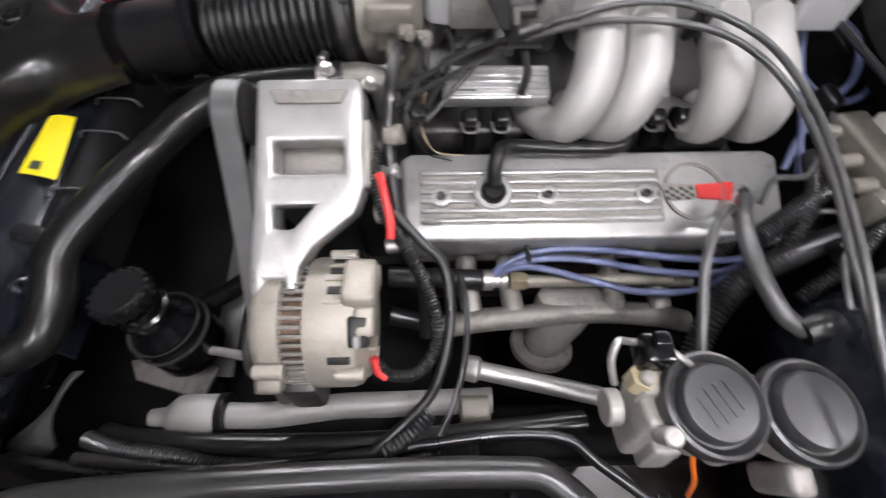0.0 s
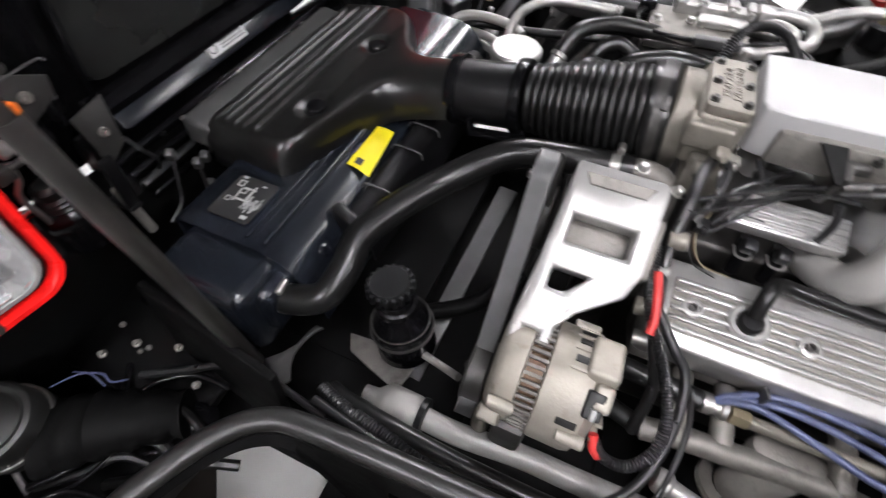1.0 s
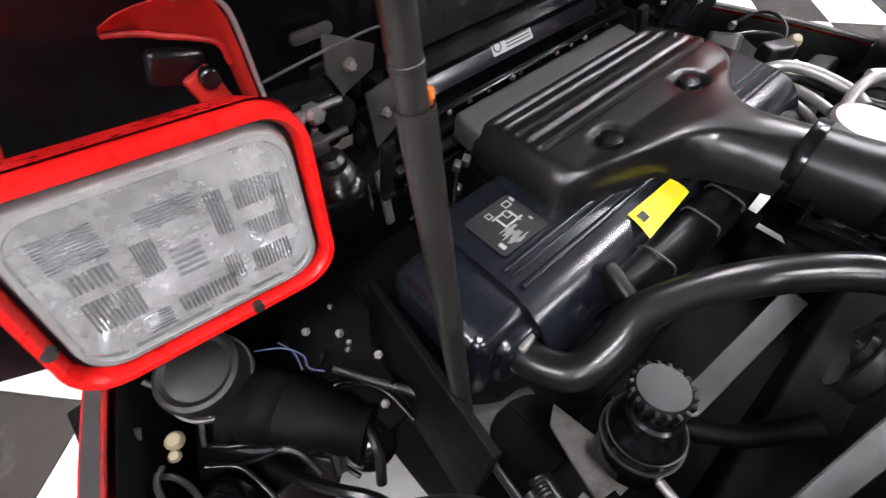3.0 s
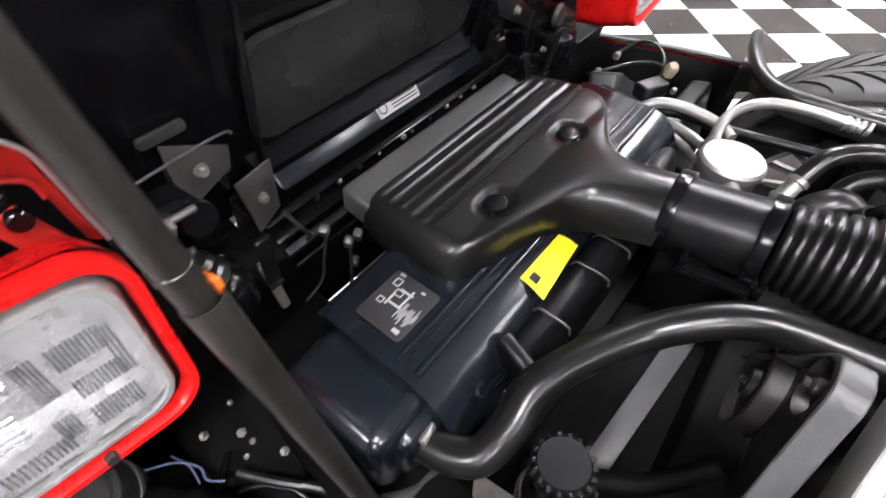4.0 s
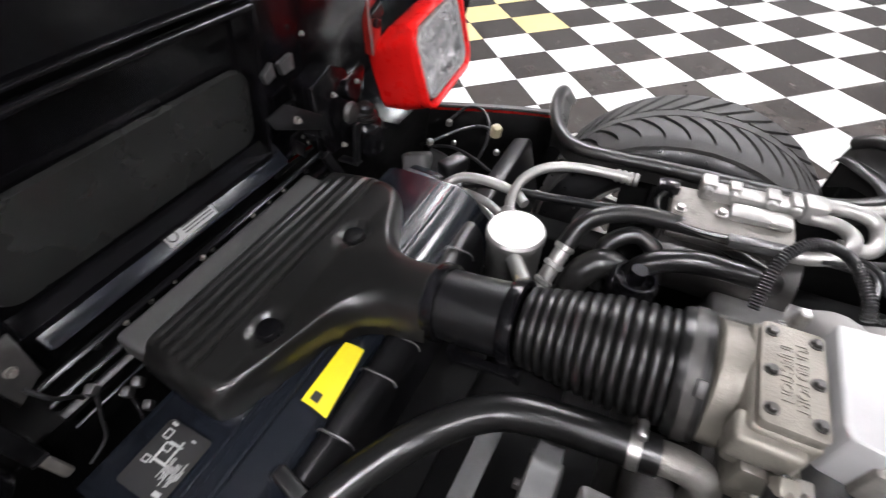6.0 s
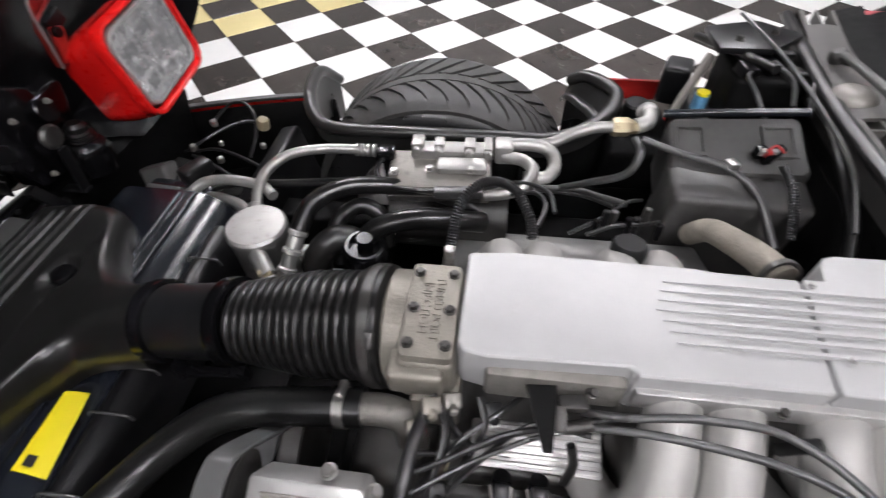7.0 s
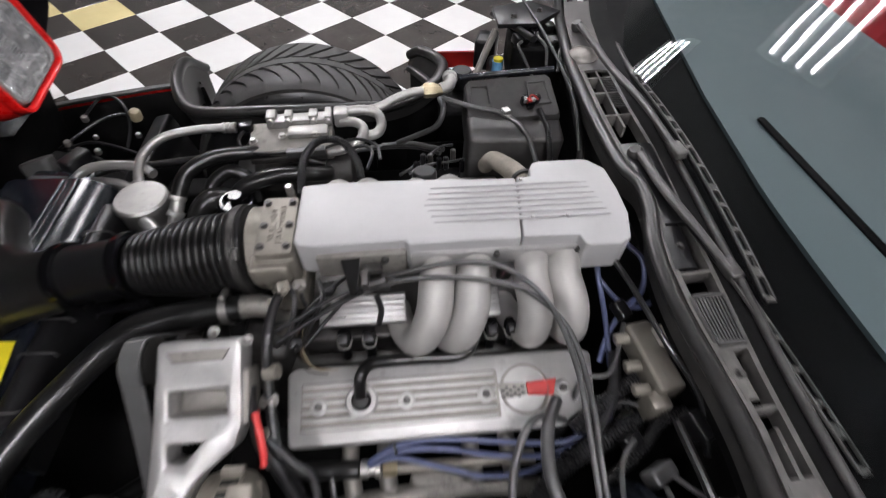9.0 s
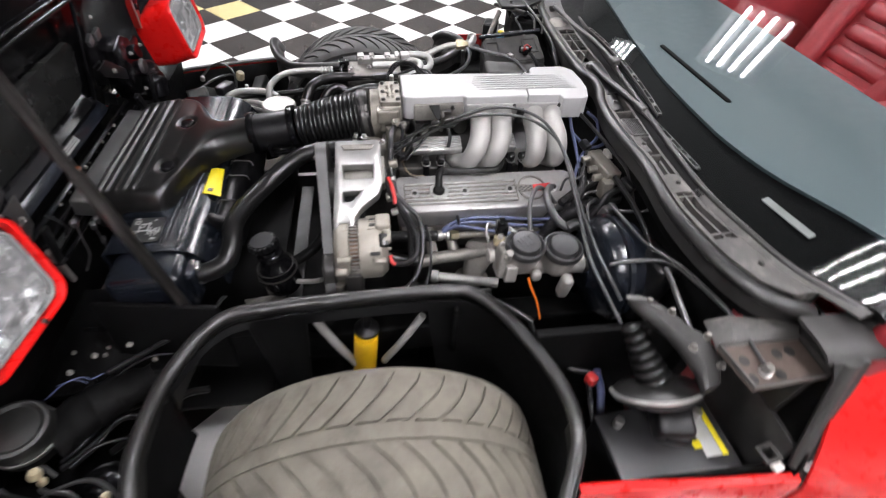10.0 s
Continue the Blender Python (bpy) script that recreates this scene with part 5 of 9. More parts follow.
for y in (-0.302, 0.166):
    bm = B()
    tube(bm, [(hood_x(0.69) + 0.002, y, 0.69), (hood_x(0.8) + 0.002, y, 0.8), (hood_x(0.95) + 0.002, y, 0.95), (hood_x(1.2) + 0.002, y, 1.2)], 0.005, 8)
    part("stiffener", bm, "gloss_black", hd)
for s in (-1, 1):
    edge = curve_points([(-0.73, MID_Y + s * 0.56, 0.575), (-0.72, MID_Y + s * 0.675, 0.592), (-0.72, MID_Y + s * 0.80, 0.652), (-0.72, MID_Y + s * 0.952, 0.735), (-0.74, MID_Y + s * 1.03, 0.84), (-0.77, MID_Y + s * 1.06, 1.05)], 6)
    bm = B()
    shell(bm, [[p, p + Vector((-0.03, -s * 0.02, 0.012)), Vector((-0.84, p.y - s * 0.07, p.z + 0.03)), Vector((-0.88, p.y - s * 0.12, p.z + 0.05))] for p in edge], (-0.004, 0, -0.004))
    part("side_flange", bm, "gloss_black", hd)
for y, z in ((-0.34, 0.935), (-0.42, 0.99), (0.30, 0.86)):
    bolt(hd, (hood_x(z) - 0.022, y, z), (1, 0, -0.25), r=0.004, h=0.004)
bm = B()
slab(bm, round_rect(0.054, 0.014, 0.005, 3), 0.006, 0.002, 2, Matrix.Translation((-0.79, -0.395, 0.798)) @ Euler((radians(90), 0, radians(90))).to_matrix().to_4x4())
part("vent_plate", bm, "dark_steel", hd, "small oblong metal plate")
cable("hood_wire", [(-0.745, -0.43, 0.962), (-0.726, -0.397, 0.965), (-0.725, -0.371, 0.971), (-0.722, -0.342, 0.98), (-0.721, -0.323, 0.985), (-0.724, -0.286, 0.974), (-0.73, -0.24, 0.965)], 0.0016, "wire_grey", "thin grey wire clipped to the hood underside", "wire")
for x, y, z, sx, sy, sz in ((-0.787, -0.396, 0.742, 0.006, 0.036, 0.055), (-0.788, -0.355, 0.738, 0.006, 0.024, 0.045), (-0.806, -0.332, 0.640, 0.008, 0.05, 0.07), (-0.80, 0.262, 0.72, 0.008, 0.05, 0.06), (-0.80, 0.25, 0.66, 0.008, 0.04, 0.05)):
    hp = thing("hood_bracket", (x, y, z - sz / 2), "black folded steel bracket bolted to the hood", "bracket", "hood brackets")
    bm = B()
    box(bm, (x, y, z), (sx, sy, sz), (0, 14, 0), 0.002)
    box(bm, (x + 0.014, y - sy / 2 + 0.003, z - 0.004), (0.028, 0.004, sz * 0.7), (0, 14, 0), 0.0015)
    part("plate", bm, "black_plastic", hp)
    bolt(hp, (x + sx / 2, y + 0.006, z + sz * 0.2), (1, 0, -0.25), r=0.0045, h=0.005)
# cross bar with a maker's plate
cb = thing("front_cross_bar", (-0.81, -0.05, 0.6), "black front cross bar with a silver maker's plate", "cross bar")
MB = Matrix.Translation((-0.800, -0.046, 0.666)) @ Euler((0, radians(52), 0)).to_matrix().to_4x4()
bm = B()
slab(bm, round_rect(0.052, 0.485, 0.008, 3), 0.03, 0.004, 2, MB)
part("bar", bm, "shroud_black", cb)
bm = B()
slab(bm, round_rect(0.027, 0.098, 0.002, 2), 0.001, 0.0003, 1, MB @ pose(0.002, 0.012, 0.0012))
pl_ = part("plate", bm, "label_silver", cb, "silver plate with illegible print")
bm = B()
lathe(bm, MB @ Vector((0.002, -0.024, 0.0012)), MB.to_3x3() @ Vector((0, 0, 1)), [(0.007, 0), (0.0095, 0), (0.0095, 0.0005), (0.007, 0.0005)], 24, closed=True)
part("print_ring", bm, "ink", pl_)
for k in range(4):
    bm = B()
    box(bm, (0, 0, 0), (0.0022, 0.060, 0.0004), bevel=0, mat4=MB @ pose(-0.006 + k * 0.0052, 0.026, 0.0015))
    part("print_bar", bm, "ink", pl_)
# front rails between bar and air cleaner
for k, (x, z, w, m) in enumerate(((-0.775, 0.618, 0.012, "gloss_black"), (-0.755, 0.600, 0.010, "gloss_black"), (-0.738, 0.590, 0.014, "black_plastic"), (-0.722, 0.575, 0.006, "gloss_black"))):
    bm = B()
    box(bm, (x, -0.03, z), (w, 0.62, 0.02), (0, 30, 0), 0.004)
    solo("radiator_support_rail", bm, m, "black steel radiator support rail below the hood edge", "support rail", "radiator support rails")
rng = random.Random(11)
for k in range(11):
    y = -0.25 + k * 0.045 + rng.uniform(-0.012, 0.012)
    r = rng.uniform(0.003, 0.006)
    bm = B()
    lathe(bm, (-0.768, y, 0.617), (0.5, 0, 1), [(0, 0), (r, 0), (r, r * 0.8), (r * 0.6, r * 1.3), (0, r * 1.3)], rng.choice((6, 12)))
    solo("rail_fastener", bm, rng.choice(("dark_steel", "black_plastic", "dull_alu")), "dark metal fastener on the support rail", "fastener", "rail fasteners")
bm = B()
box(bm, (-0.82, 0, 0.46), (0.10, 1.5, 0.26), (0, 12, 0), 0.02)
solo("bumper_beam", bm, "flat_black", "matt black bumper beam across the nose", "bumper beam")


# ---------------------------------------------------------------- headlights
def headlight(side):
    """Pop-up lamp carried by the hood; side -1 is the driver's."""
    inner, outer = MID_Y + side * 0.476, MID_Y + side * 0.688
    hl = thing("headlight", (-0.65, (inner + outer) / 2, 0.66), "rectangular headlight with ribbed glass in a bright red bezel", "headlight", "headlights")
    # local frame: u outward, v up, w out of the lens
    o = Vector((-0.607, (inner + outer) / 2, 0.774))
    U = Vector((-0.035, side, 0.10)).normalized()
    V = Vector((-0.13, 0.0, 1))
    V = (V - U * V.dot(U)).normalized()
    Wn = U.cross(V) * (1 if side < 0 else -1)
    Wn = Wn if Wn.x > 0 else -Wn
    m = Matrix((U.to_4d(), V.to_4d(), Wn.to_4d(), (0, 0, 0, 1))).transposed()
    for r in range(3):
        m[r][3] = o[r]
    m[3] = (0, 0, 0, 1)

    def ring(w, h, r, z, skew=0.0):
        return [m @ Vector((x, y, z)) for x, y in round_rect(w, h, r, 6)]

    bm = B()
    vs = [ring(0.214, 0.168, 0.030, -0.035), ring(0.230, 0.182, 0.036, -0.018), ring(0.232, 0.184, 0.038, -0.004), ring(0.228, 0.180, 0.036, 0.003), ring(0.217, 0.169, 0.032, 0.003), ring(0.210, 0.162, 0.03, -0.004), ring(0.208, 0.160, 0.03, -0.03)]
    loft(bm, vs, cap=False)
    part("bezel", bm, "red_paint", hl)
    bm = B()
    loft(bm, [ring(0.214, 0.166, 0.03, -0.012), ring(0.204, 0.156, 0.028, -0.010), ring(0.204, 0.156, 0.028, -0.022), ring(0.214, 0.166, 0.03, -0.024)], cap=False)
    part("gasket", bm, "rubber", hl)
    bm = B()
    loft(bm, [ring(0.204, 0.156, 0.03, -0.016), ring(0.199, 0.151, 0.029, -0.006), ring(0.195, 0.147, 0.028, -0.001), ring(0.186, 0.138, 0.026, 0.000), ring(0.184, 0.136, 0.026, -0.003)], cap=False)
    part("lens_rim", bm, "lens_rim", hl, "frosted grey rim of the lens")
    bm = B()
    vs = ring(0.187, 0.139, 0.026, -0.001)
    bm.faces.new([bm.verts.new(p) for p in vs])
    lens = part("lens", bm, "lens", hl, "clear moulded glass lens")
    for cu, cv, w, h, nf, across in ((-0.060, 0.030, 0.034, 0.022, 7, True), (-0.060, -0.004, 0.034, 0.018, 7, True), (-0.058, -0.036, 0.034, 0.022, 7, True), (0.062, 0.040, 0.036, 0.028, 6, False), (0.060, -0.020, 0.036, 0.030, 7, True),
                                     (0.002, 0.040, 0.040, 0.018, 4, False), (0.002, -0.004, 0.022, 0.030, 3, False), (0.026, 0.010, 0.016, 0.030, 4, True), (0.0, -0.044, 0.046, 0.016, 8, True),
                                     (-0.030, 0.022, 0.014, 0.040, 3, True), (0.062, 0.012, 0.030, 0.016, 5, True), (-0.026, -0.030, 0.014, 0.024, 3, True), (0.040, -0.048, 0.020, 0.020, 4, False), (-0.078, 0.012, 0.010, 0.050, 2, True)):
        nf = int(nf * 1.7)
        for k in range(nf):
            f = (k + 0.5) / nf - 0.5
            a, b, r = ((cu + f * w, cv - h / 2), (cu + f * w, cv + h / 2), w / nf * 0.30) if across else ((cu - w / 2, cv + f * h), (cu + w / 2, cv + f * h), h / nf * 0.30)
            bm = B()
            sweep(bm, [m @ Vector((*a, -0.0006)), m @ Vector((*b, -0.0006))], r, 6, 0.7)
            part("flute", bm, "flute_glass", lens)
    bm = B()
    rings = []
    for f in (0.0, 0.25, 0.5, 0.75, 0.92):
        s = math.sqrt(1 - f * f * 0.98)
        rings.append(ring(0.196 * s, 0.148 * s, 0.028 * s, -0.016 - 0.055 * f))
    loft(bm, rings, cap=False)
    bm.faces.new([bm.verts.new(p) for p in rings[-1]])
    part("bowl", bm, "reflector", hl, "mirrored reflector bowl", angle=8)
    bm = B()
    lathe(bm, m @ Vector((0, 0, -0.06)), Wn, [(0.012, 0), (0.012, 0.02), (0.008, 0.028), (0, 0.03)], 20)
    part("bulb", bm, "lens", hl)
    # red shell that carries the lamp, tapering to the hood
    bm = B()
    a = [m @ Vector((x, y, -0.02)) for x, y in round_rect(0.232, 0.184, 0.034, 6)]
    b = [m @ Vector((x * 0.95, y * 0.98 - 0.012, -0.07)) for x, y in round_rect(0.232, 0.184, 0.034, 6)]
    c = [m @ Vector((x * 0.55 - 0.03, y * 0.75 - 0.035, -0.13)) for x, y in round_rect(0.232, 0.184, 0.034, 6)]
    loft(bm, [a, b, c], cap=False)
    part("shell", bm, "red_paint", hl)
    bm = B()
    if m.translation.y > 0:
        return hl
    box(bm, m @ Vector((-0.132, 0.03, -0.03)), (0.016, 0.02, 0.016), (0, 0, 0), 0.003)
    cyl(bm, m @ Vector((-0.13, 0.03, -0.03)), m @ Vector((-0.165, 0.035, -0.03)), 0.004)
    part("adjuster", bm, "dark_steel", hl)
    for x, y in ((0.108, -0.03), (-0.03, -0.085)):
        bm = B()
        lathe(bm, m @ Vector((x, y, -0.002)), Wn, [(0, 0), (0.006, 0), (0.005, 0.006), (0, 0.007)], 12)
        part("screw", bm, "dark_steel", hl)
    return hl


headlight(-1)
headlight(1)

# red cheek of each headlight opening in the hood, its red darkened for shade, with its pale edge strip
for s in (-1, 1):
    ho_ = thing("headlight_opening", (-0.70, MID_Y + s * 0.49, 0.80), "red painted cheek of the headlight opening, darkened for shade, with pale strip", "headlight opening", "headlight openings")
    edge = [Vector((-0.706, MID_Y + s * y, z)) for y, z in ((0.457, 0.790), (0.459, 0.823), (0.460, 0.852), (0.462, 0.880), (0.467, 0.894), (0.478, 0.904), (0.50, 0.906), (0.52, 0.906), (0.535, 0.904), (0.548, 0.899))]
    inner = [Vector((-0.724, MID_Y + s * y, z)) for y, z in ((0.465, 0.785), (0.467, 0.815), (0.468, 0.838), (0.469, 0.852), (0.475, 0.860), (0.490, 0.868), (0.510, 0.876), (0.52, 0.881), (0.535, 0.886), (0.548, 0.889))]
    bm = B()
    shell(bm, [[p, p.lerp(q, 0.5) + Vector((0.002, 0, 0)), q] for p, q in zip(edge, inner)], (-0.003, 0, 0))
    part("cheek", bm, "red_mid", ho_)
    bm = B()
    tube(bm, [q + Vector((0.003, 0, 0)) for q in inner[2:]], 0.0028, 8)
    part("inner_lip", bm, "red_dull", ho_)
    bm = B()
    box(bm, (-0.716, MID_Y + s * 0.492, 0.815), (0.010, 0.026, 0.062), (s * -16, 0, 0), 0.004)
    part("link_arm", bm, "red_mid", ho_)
    bm = B()
    box(bm, (-0.722, MID_Y + s * 0.510, 0.850), (0.014, 0.045, 0.030), (s * 18, 0, 0), 0.006, 3)
    cyl(bm, (-0.716, MID_Y + s * 0.492, 0.838), (-0.705, MID_Y + s * 0.492, 0.838), 0.009)
    part("pivot", bm, "gloss_black", ho_)
    bm = B()
    tube(bm, [p + Vector((0.004, -s * 0.003, 0.0)) for p in edge[:-3]], 0.0022, 8)
    part("edge_strip", bm, "pipe_alu", ho_, "thin pale sealing strip")
    bm = B()
    box(bm, (-0.700, MID_Y + s * 0.655, 0.852), (0.010, 0.030, 0.020), (s * 22, 0, 0), 0.004)
    part("bracket", bm, "red_dull", ho_)

# headlight motors beside each lamp
for side in (-1, 1):
    cy = MID_Y + side * 0.40
    mt = thing("headlight_motor", (-0.71, cy, 0.62), "black headlight motor with ribbed dome and crank links", "motor", "headlight motors")
    bm = B()
    lathe(bm, (-0.715, cy, 0.605), (0.10, side * 0.06, 1), [(0, 0), (0.034, 0), (0.041, 0.008), (0.041, 0.050), (0.037, 0.062), (0.030, 0.070), (0.024, 0.073)], 32)
    part("body", bm, "gloss_black", mt)
    bm = B()
    lathe(bm, (-0.708, cy + side * 0.0044, 0.677), (0.10, side * 0.06, 1), [(0.024, 0), (0.027, 0.002), (0.0225, 0.005), (0.0255, 0.008), (0.021, 0.011), (0.0235, 0.014), (0.019, 0.018), (0.018, 0.028), (0.012, 0.034), (0, 0.035)], 32)
    part("boot", bm, "rubber", mt)
    bm = B()
    box(bm, (-0.745, cy + side * 0.01, 0.735), (0.04, 0.085, 0.085), (0, 12, side * 8), 0.012, 3)
    cyl(bm, (-0.735, cy - side * 0.02, 0.745), (-0.705, cy - side * 0.02, 0.752), 0.020)
    part("gearbox", bm, "gloss_black", mt)
    bm = B()
    box(bm, (-0.690, cy - side * 0.060, 0.655), (0.008, 0.020, 0.100), (0, 10, 0), 0.003)
    box(bm, (-0.715, cy - side * 0.060, 0.608), (0.05, 0.020, 0.006), (0, 0, 0), 0.002)
    part("mount_leg", bm, "black_plastic", mt)
    if side > 0:
        continue
    bm = B()
    cyl(bm, (-0.700, -0.496, 0.777), (-0.698, -0.425, 0.774), 0.0042, n=12)
    lathe(bm, (-0.690, -0.462, 0.776), (1, 0, 0.2), [(0, -0.012), (0.010, -0.012), (0.011, -0.006), (0.011, 0.004), (0.007, 0.008), (0, 0.009)], 6)
    cyl(bm, (-0.692, -0.475, 0.779), (-0.680, -0.492, 0.776), 0.006, n=8)
    part("crank", bm, "steel", mt, "bright steel crank with nuts")
    bm = B()
    tube(bm, [(-0.690, -0.466, 0.762), (-0.686, -0.472, 0.742), (-0.692, -0.482, 0.722), (-0.696, -0.480, 0.690), (-0.698, -0.474, 0.650), (-0.700, -0.470, 0.632)], 0.0034, 10)
    part("link_rod", bm, "steel", mt, "bent steel link rod")
    bm = B()
    tube(bm, [(-0.700, -0.498, 0.822), (-0.698, -0.43, 0.829), (-0.695, -0.375, 0.833), (-0.694, -0.366, 0.829)], 0.0015, 8)
    part("release_wire", bm, "wire_grey", mt)
    bm = B()
    box(bm, (-0.705, -0.384, 0.594), (0.010, 0.014, 0.104), (4, 0, 0), 0.004)
    part("stay", bm, "dull_alu", mt, "pale metal stay")
    for k in range(3):
        bolt(mt, (-0.722 + 0.004 * k, cy - side * (0.02 - 0.024 * k), 0.765), (1, 0, 0.3), r=0.004, h=0.005, mat="dark_steel")

# folded brackets, plates and cover round the two motors
for pts, x, d, m, lab in (([(-0.425, 0.838), (-0.366, 0.806), (-0.372, 0.782), (-0.414, 0.766), (-0.428, 0.796)], -0.712, 0.004, "cowl_grey", "dusty grey stamped gusset beside the headlight motor"),
                          ([(-0.360, 0.722), (-0.306, 0.730), (-0.314, 0.655), (-0.352, 0.634)], -0.756, 0.004, "cowl_grey", "dusty grey stamped gusset at the hood corner"),
                          ([(0.118, 0.795), (0.165, 0.800), (0.245, 0.740), (0.240, 0.712), (0.130, 0.770)], -0.716, 0.004, "black_plastic", "black folded arm of the headlight motor"),
                          ([(0.205, 0.672), (0.224, 0.676), (0.262, 0.592), (0.245, 0.584)], -0.700, 0.012, "black_plastic", "black strut below the headlight motor"),
                          ([(0.180, 0.860), (0.214, 0.866), (0.210, 0.842), (0.184, 0.840)], -0.720, 0.010, "wire_grey", "small grey clip on the hood edge"),
                          ([(0.142, 0.856), (0.168, 0.868), (0.166, 0.846), (0.146, 0.840)], -0.720, 0.010, "wire_grey", "small grey clip on the hood edge")):
    bm = B()
    slab(bm, pts, d, 0.0012, 2, Matrix.Translation((x, 0, 0)) @ Matrix(((0, 0, 1, 0), (1, 0, 0, 0), (0, 1, 0, 0), (0, 0, 0, 1))))
    ob = solo("motor_bracket", bm, m, lab, "bracket", "motor brackets")
    cy_, cz_ = sum(p[0] for p in pts) / len(pts), sum(p[1] for p in pts) / len(pts)
    if d < 0.006:
        bolt(ob, (x + 0.0005, cy_, cz_), (1, 0, 0), r=0.0055, h=0.006, mat="dull_alu")
gc = thing("motor_cover", (-0.70, 0.30, 0.63), "faceted glossy black cover of the headlight gear", "motor cover")
bm = B()
slab(bm, [(0.238, 0.795), (0.300, 0.812), (0.340, 0.792), (0.362, 0.722), (0.368, 0.655), (0.332, 0.636), (0.252, 0.646), (0.230, 0.700)], 0.050, 0.006, 3, Matrix.Translation((-0.720, 0, 0)) @ TO_YZ)
part("shell", bm, "gloss_black", gc, angle=20)
bm = B()
lathe(bm, (-0.697, 0.300, 0.722), (1, 0, 0), [(0, 0), (0.020, 0), (0.022, 0.004), (0.018, 0.010), (0.006, 0.012), (0, 0.012)], 24)
part("hub", bm, "dark_steel", gc, "dark round hub")
for y, z in ((0.262, 0.776), (0.336, 0.770), (0.340, 0.668), (0.262, 0.672)):
    bolt(gc, (-0.696, y, z), (1, 0, 0), r=0.004, h=0.006, mat="dull_alu")
# plugs between air cleaner and motor
for y, z, x in ((-0.278, 0.612, -0.672), (-0.262, 0.614, -0.670), (-0.272, 0.560, -0.676), (-0.300, 0.640, -0.690)):
    bm = B()
    box(bm, (x, y, z), (0.012, 0.014, 0.020), (20, 10, 30), 0.003)
    solo("wire_plug", bm, "wire_grey", "small grey wire plug beside the air cleaner", "wire plug", "wire plugs")
for pts in ([(-0.672, -0.278, 0.602), (-0.668, -0.285, 0.57), (-0.66, -0.30, 0.54), (-0.66, -0.33, 0.52)], [(-0.690, -0.300, 0.630), (-0.684, -0.315, 0.60), (-0.680, -0.33, 0.57), (-0.684, -0.36, 0.55)], [(-0.70, -0.34, 0.70), (-0.69, -0.33, 0.67), (-0.70, -0.315, 0.64), (-0.72, -0.31, 0.61)]):
    cable("plug_wire", pts, 0.0026, "wire_black", "black wire hanging from the plugs", "wire", "plug wires")

# ---------------------------------------------------------------- hood prop
st = thing("hood_prop", (-0.44, -0.484, 0.5), "black telescopic hood prop with an orange lock", "hood prop")


def prop_at(z):
    return Vector((-0.44 - 0.09 * (z - 0.5), -0.484 - 0.046 * (z - 0.5), z))


PAX = (prop_at(1.5) - prop_at(0.5)).normalized()
bm = B()
lathe(bm, prop_at(0.50), PAX, [(0.0, 0), (0.0100, 0.0), (0.0112, 0.003), (0.0112, 0.413), (0.0108, 0.4145), (0.0102, 0.4145), (0.0100, 0.36), (0, 0.36)], 32)
part("lower_tube", bm, "prop_black", st)
bm = B()
lathe(bm, prop_at(0.87) + Vector((0.0, -0.0012, 0)), PAX, [(0, 0), (0.0088, 0), (0.0088, 0.063), (0.0094, 0.0635), (0.0094, 0.067), (0.0088, 0.0675), (0.0088, 0.66), (0, 0.66)], 28)
part("upper_tube", bm, "prop_black", st)
bm = B()
box(bm, prop_at(0.912) + Vector((-0.002, 0.0085, 0.002)), (0.011, 0.005, 0.011), (0, 0, 12), 0.002)
part("lock_clip", bm, "orange", st, "orange lock clip")

# ---------------------------------------------------------------- nose, seen through the bay
for side in (-1, 1):
    bm = B()
    wide = 0.07 if side > 0 else 0.0
    pts = [(-1.02, 0.30), (-0.98, 0.60 + wide), (-0.90, 0.72 + wide), (-0.79, 0.775 + wide), (-0.58, 0.842 + wide), (-0.42, 0.875 + wide)]
    line = curve_points([(x, MID_Y + side * y, 0.5) for x, y in pts], 6)
    rows = []
    for p in line:
        rows.append([Vector((p.x, p.y, 0.22)), Vector((p.x - 0.006, p.y + side * 0.010, 0.36)), Vector((p.x, p.y, 0.470)), Vector((p.x + 0.002, p.y - side * 0.003, 0.486))])
    shell(bm, rows, (0.004, -side * 0.003, 0))
    bp = thing("bumper_corner", (-0.8, MID_Y + side * 0.8, 0.2), "red front bumper corner with a black inner flange", "bumper", "bumper corners")
    part("skin", bm, "red_paint", bp)
    bm = B()
    rows = [[Vector((p.x + 0.024, p.y - side * 0.036, 0.484)), Vector((p.x + 0.030, p.y - side * 0.046, 0.44)), Vector((p.x + 0.030, p.y - side * 0.052, 0.24))] for p in line]
    shell(bm, rows, (0.003, -side * 0.002, -0.003))
    part("inner_wall", bm, "flat_black", bp)
    bm = B()
    rows = [[Vector((p.x + 0.007, p.y - side * 0.007, 0.492)), Vector((p.x + 0.016, p.y - side * 0.026, 0.493))] for p in line]
    shell(bm, rows, (0.003, -side * 0.002, -0.006))
    part("flange", bm, "wire_grey", bp, "dusty grey inner flange")
    bm = B()
    tube(bm, [p + Vector((0.018, -side * 0.030, -0.006)) for p in line], 0.0035, 8)
    part("pinstripe_trim", bm, "red_dull" if side < 0 else "dark_steel", bp)
    # splash tray between bumper and wheel
    bm = B()
    box(bm, (-0.76, MID_Y + side * 0.66, 0.28), (0.34, 0.42, 0.02), (0, 0, 0), 0.005)
    solo("splash_shield", bm, "flat_black", "matt black splash shield in the nose", "splash shield", "splash shields")

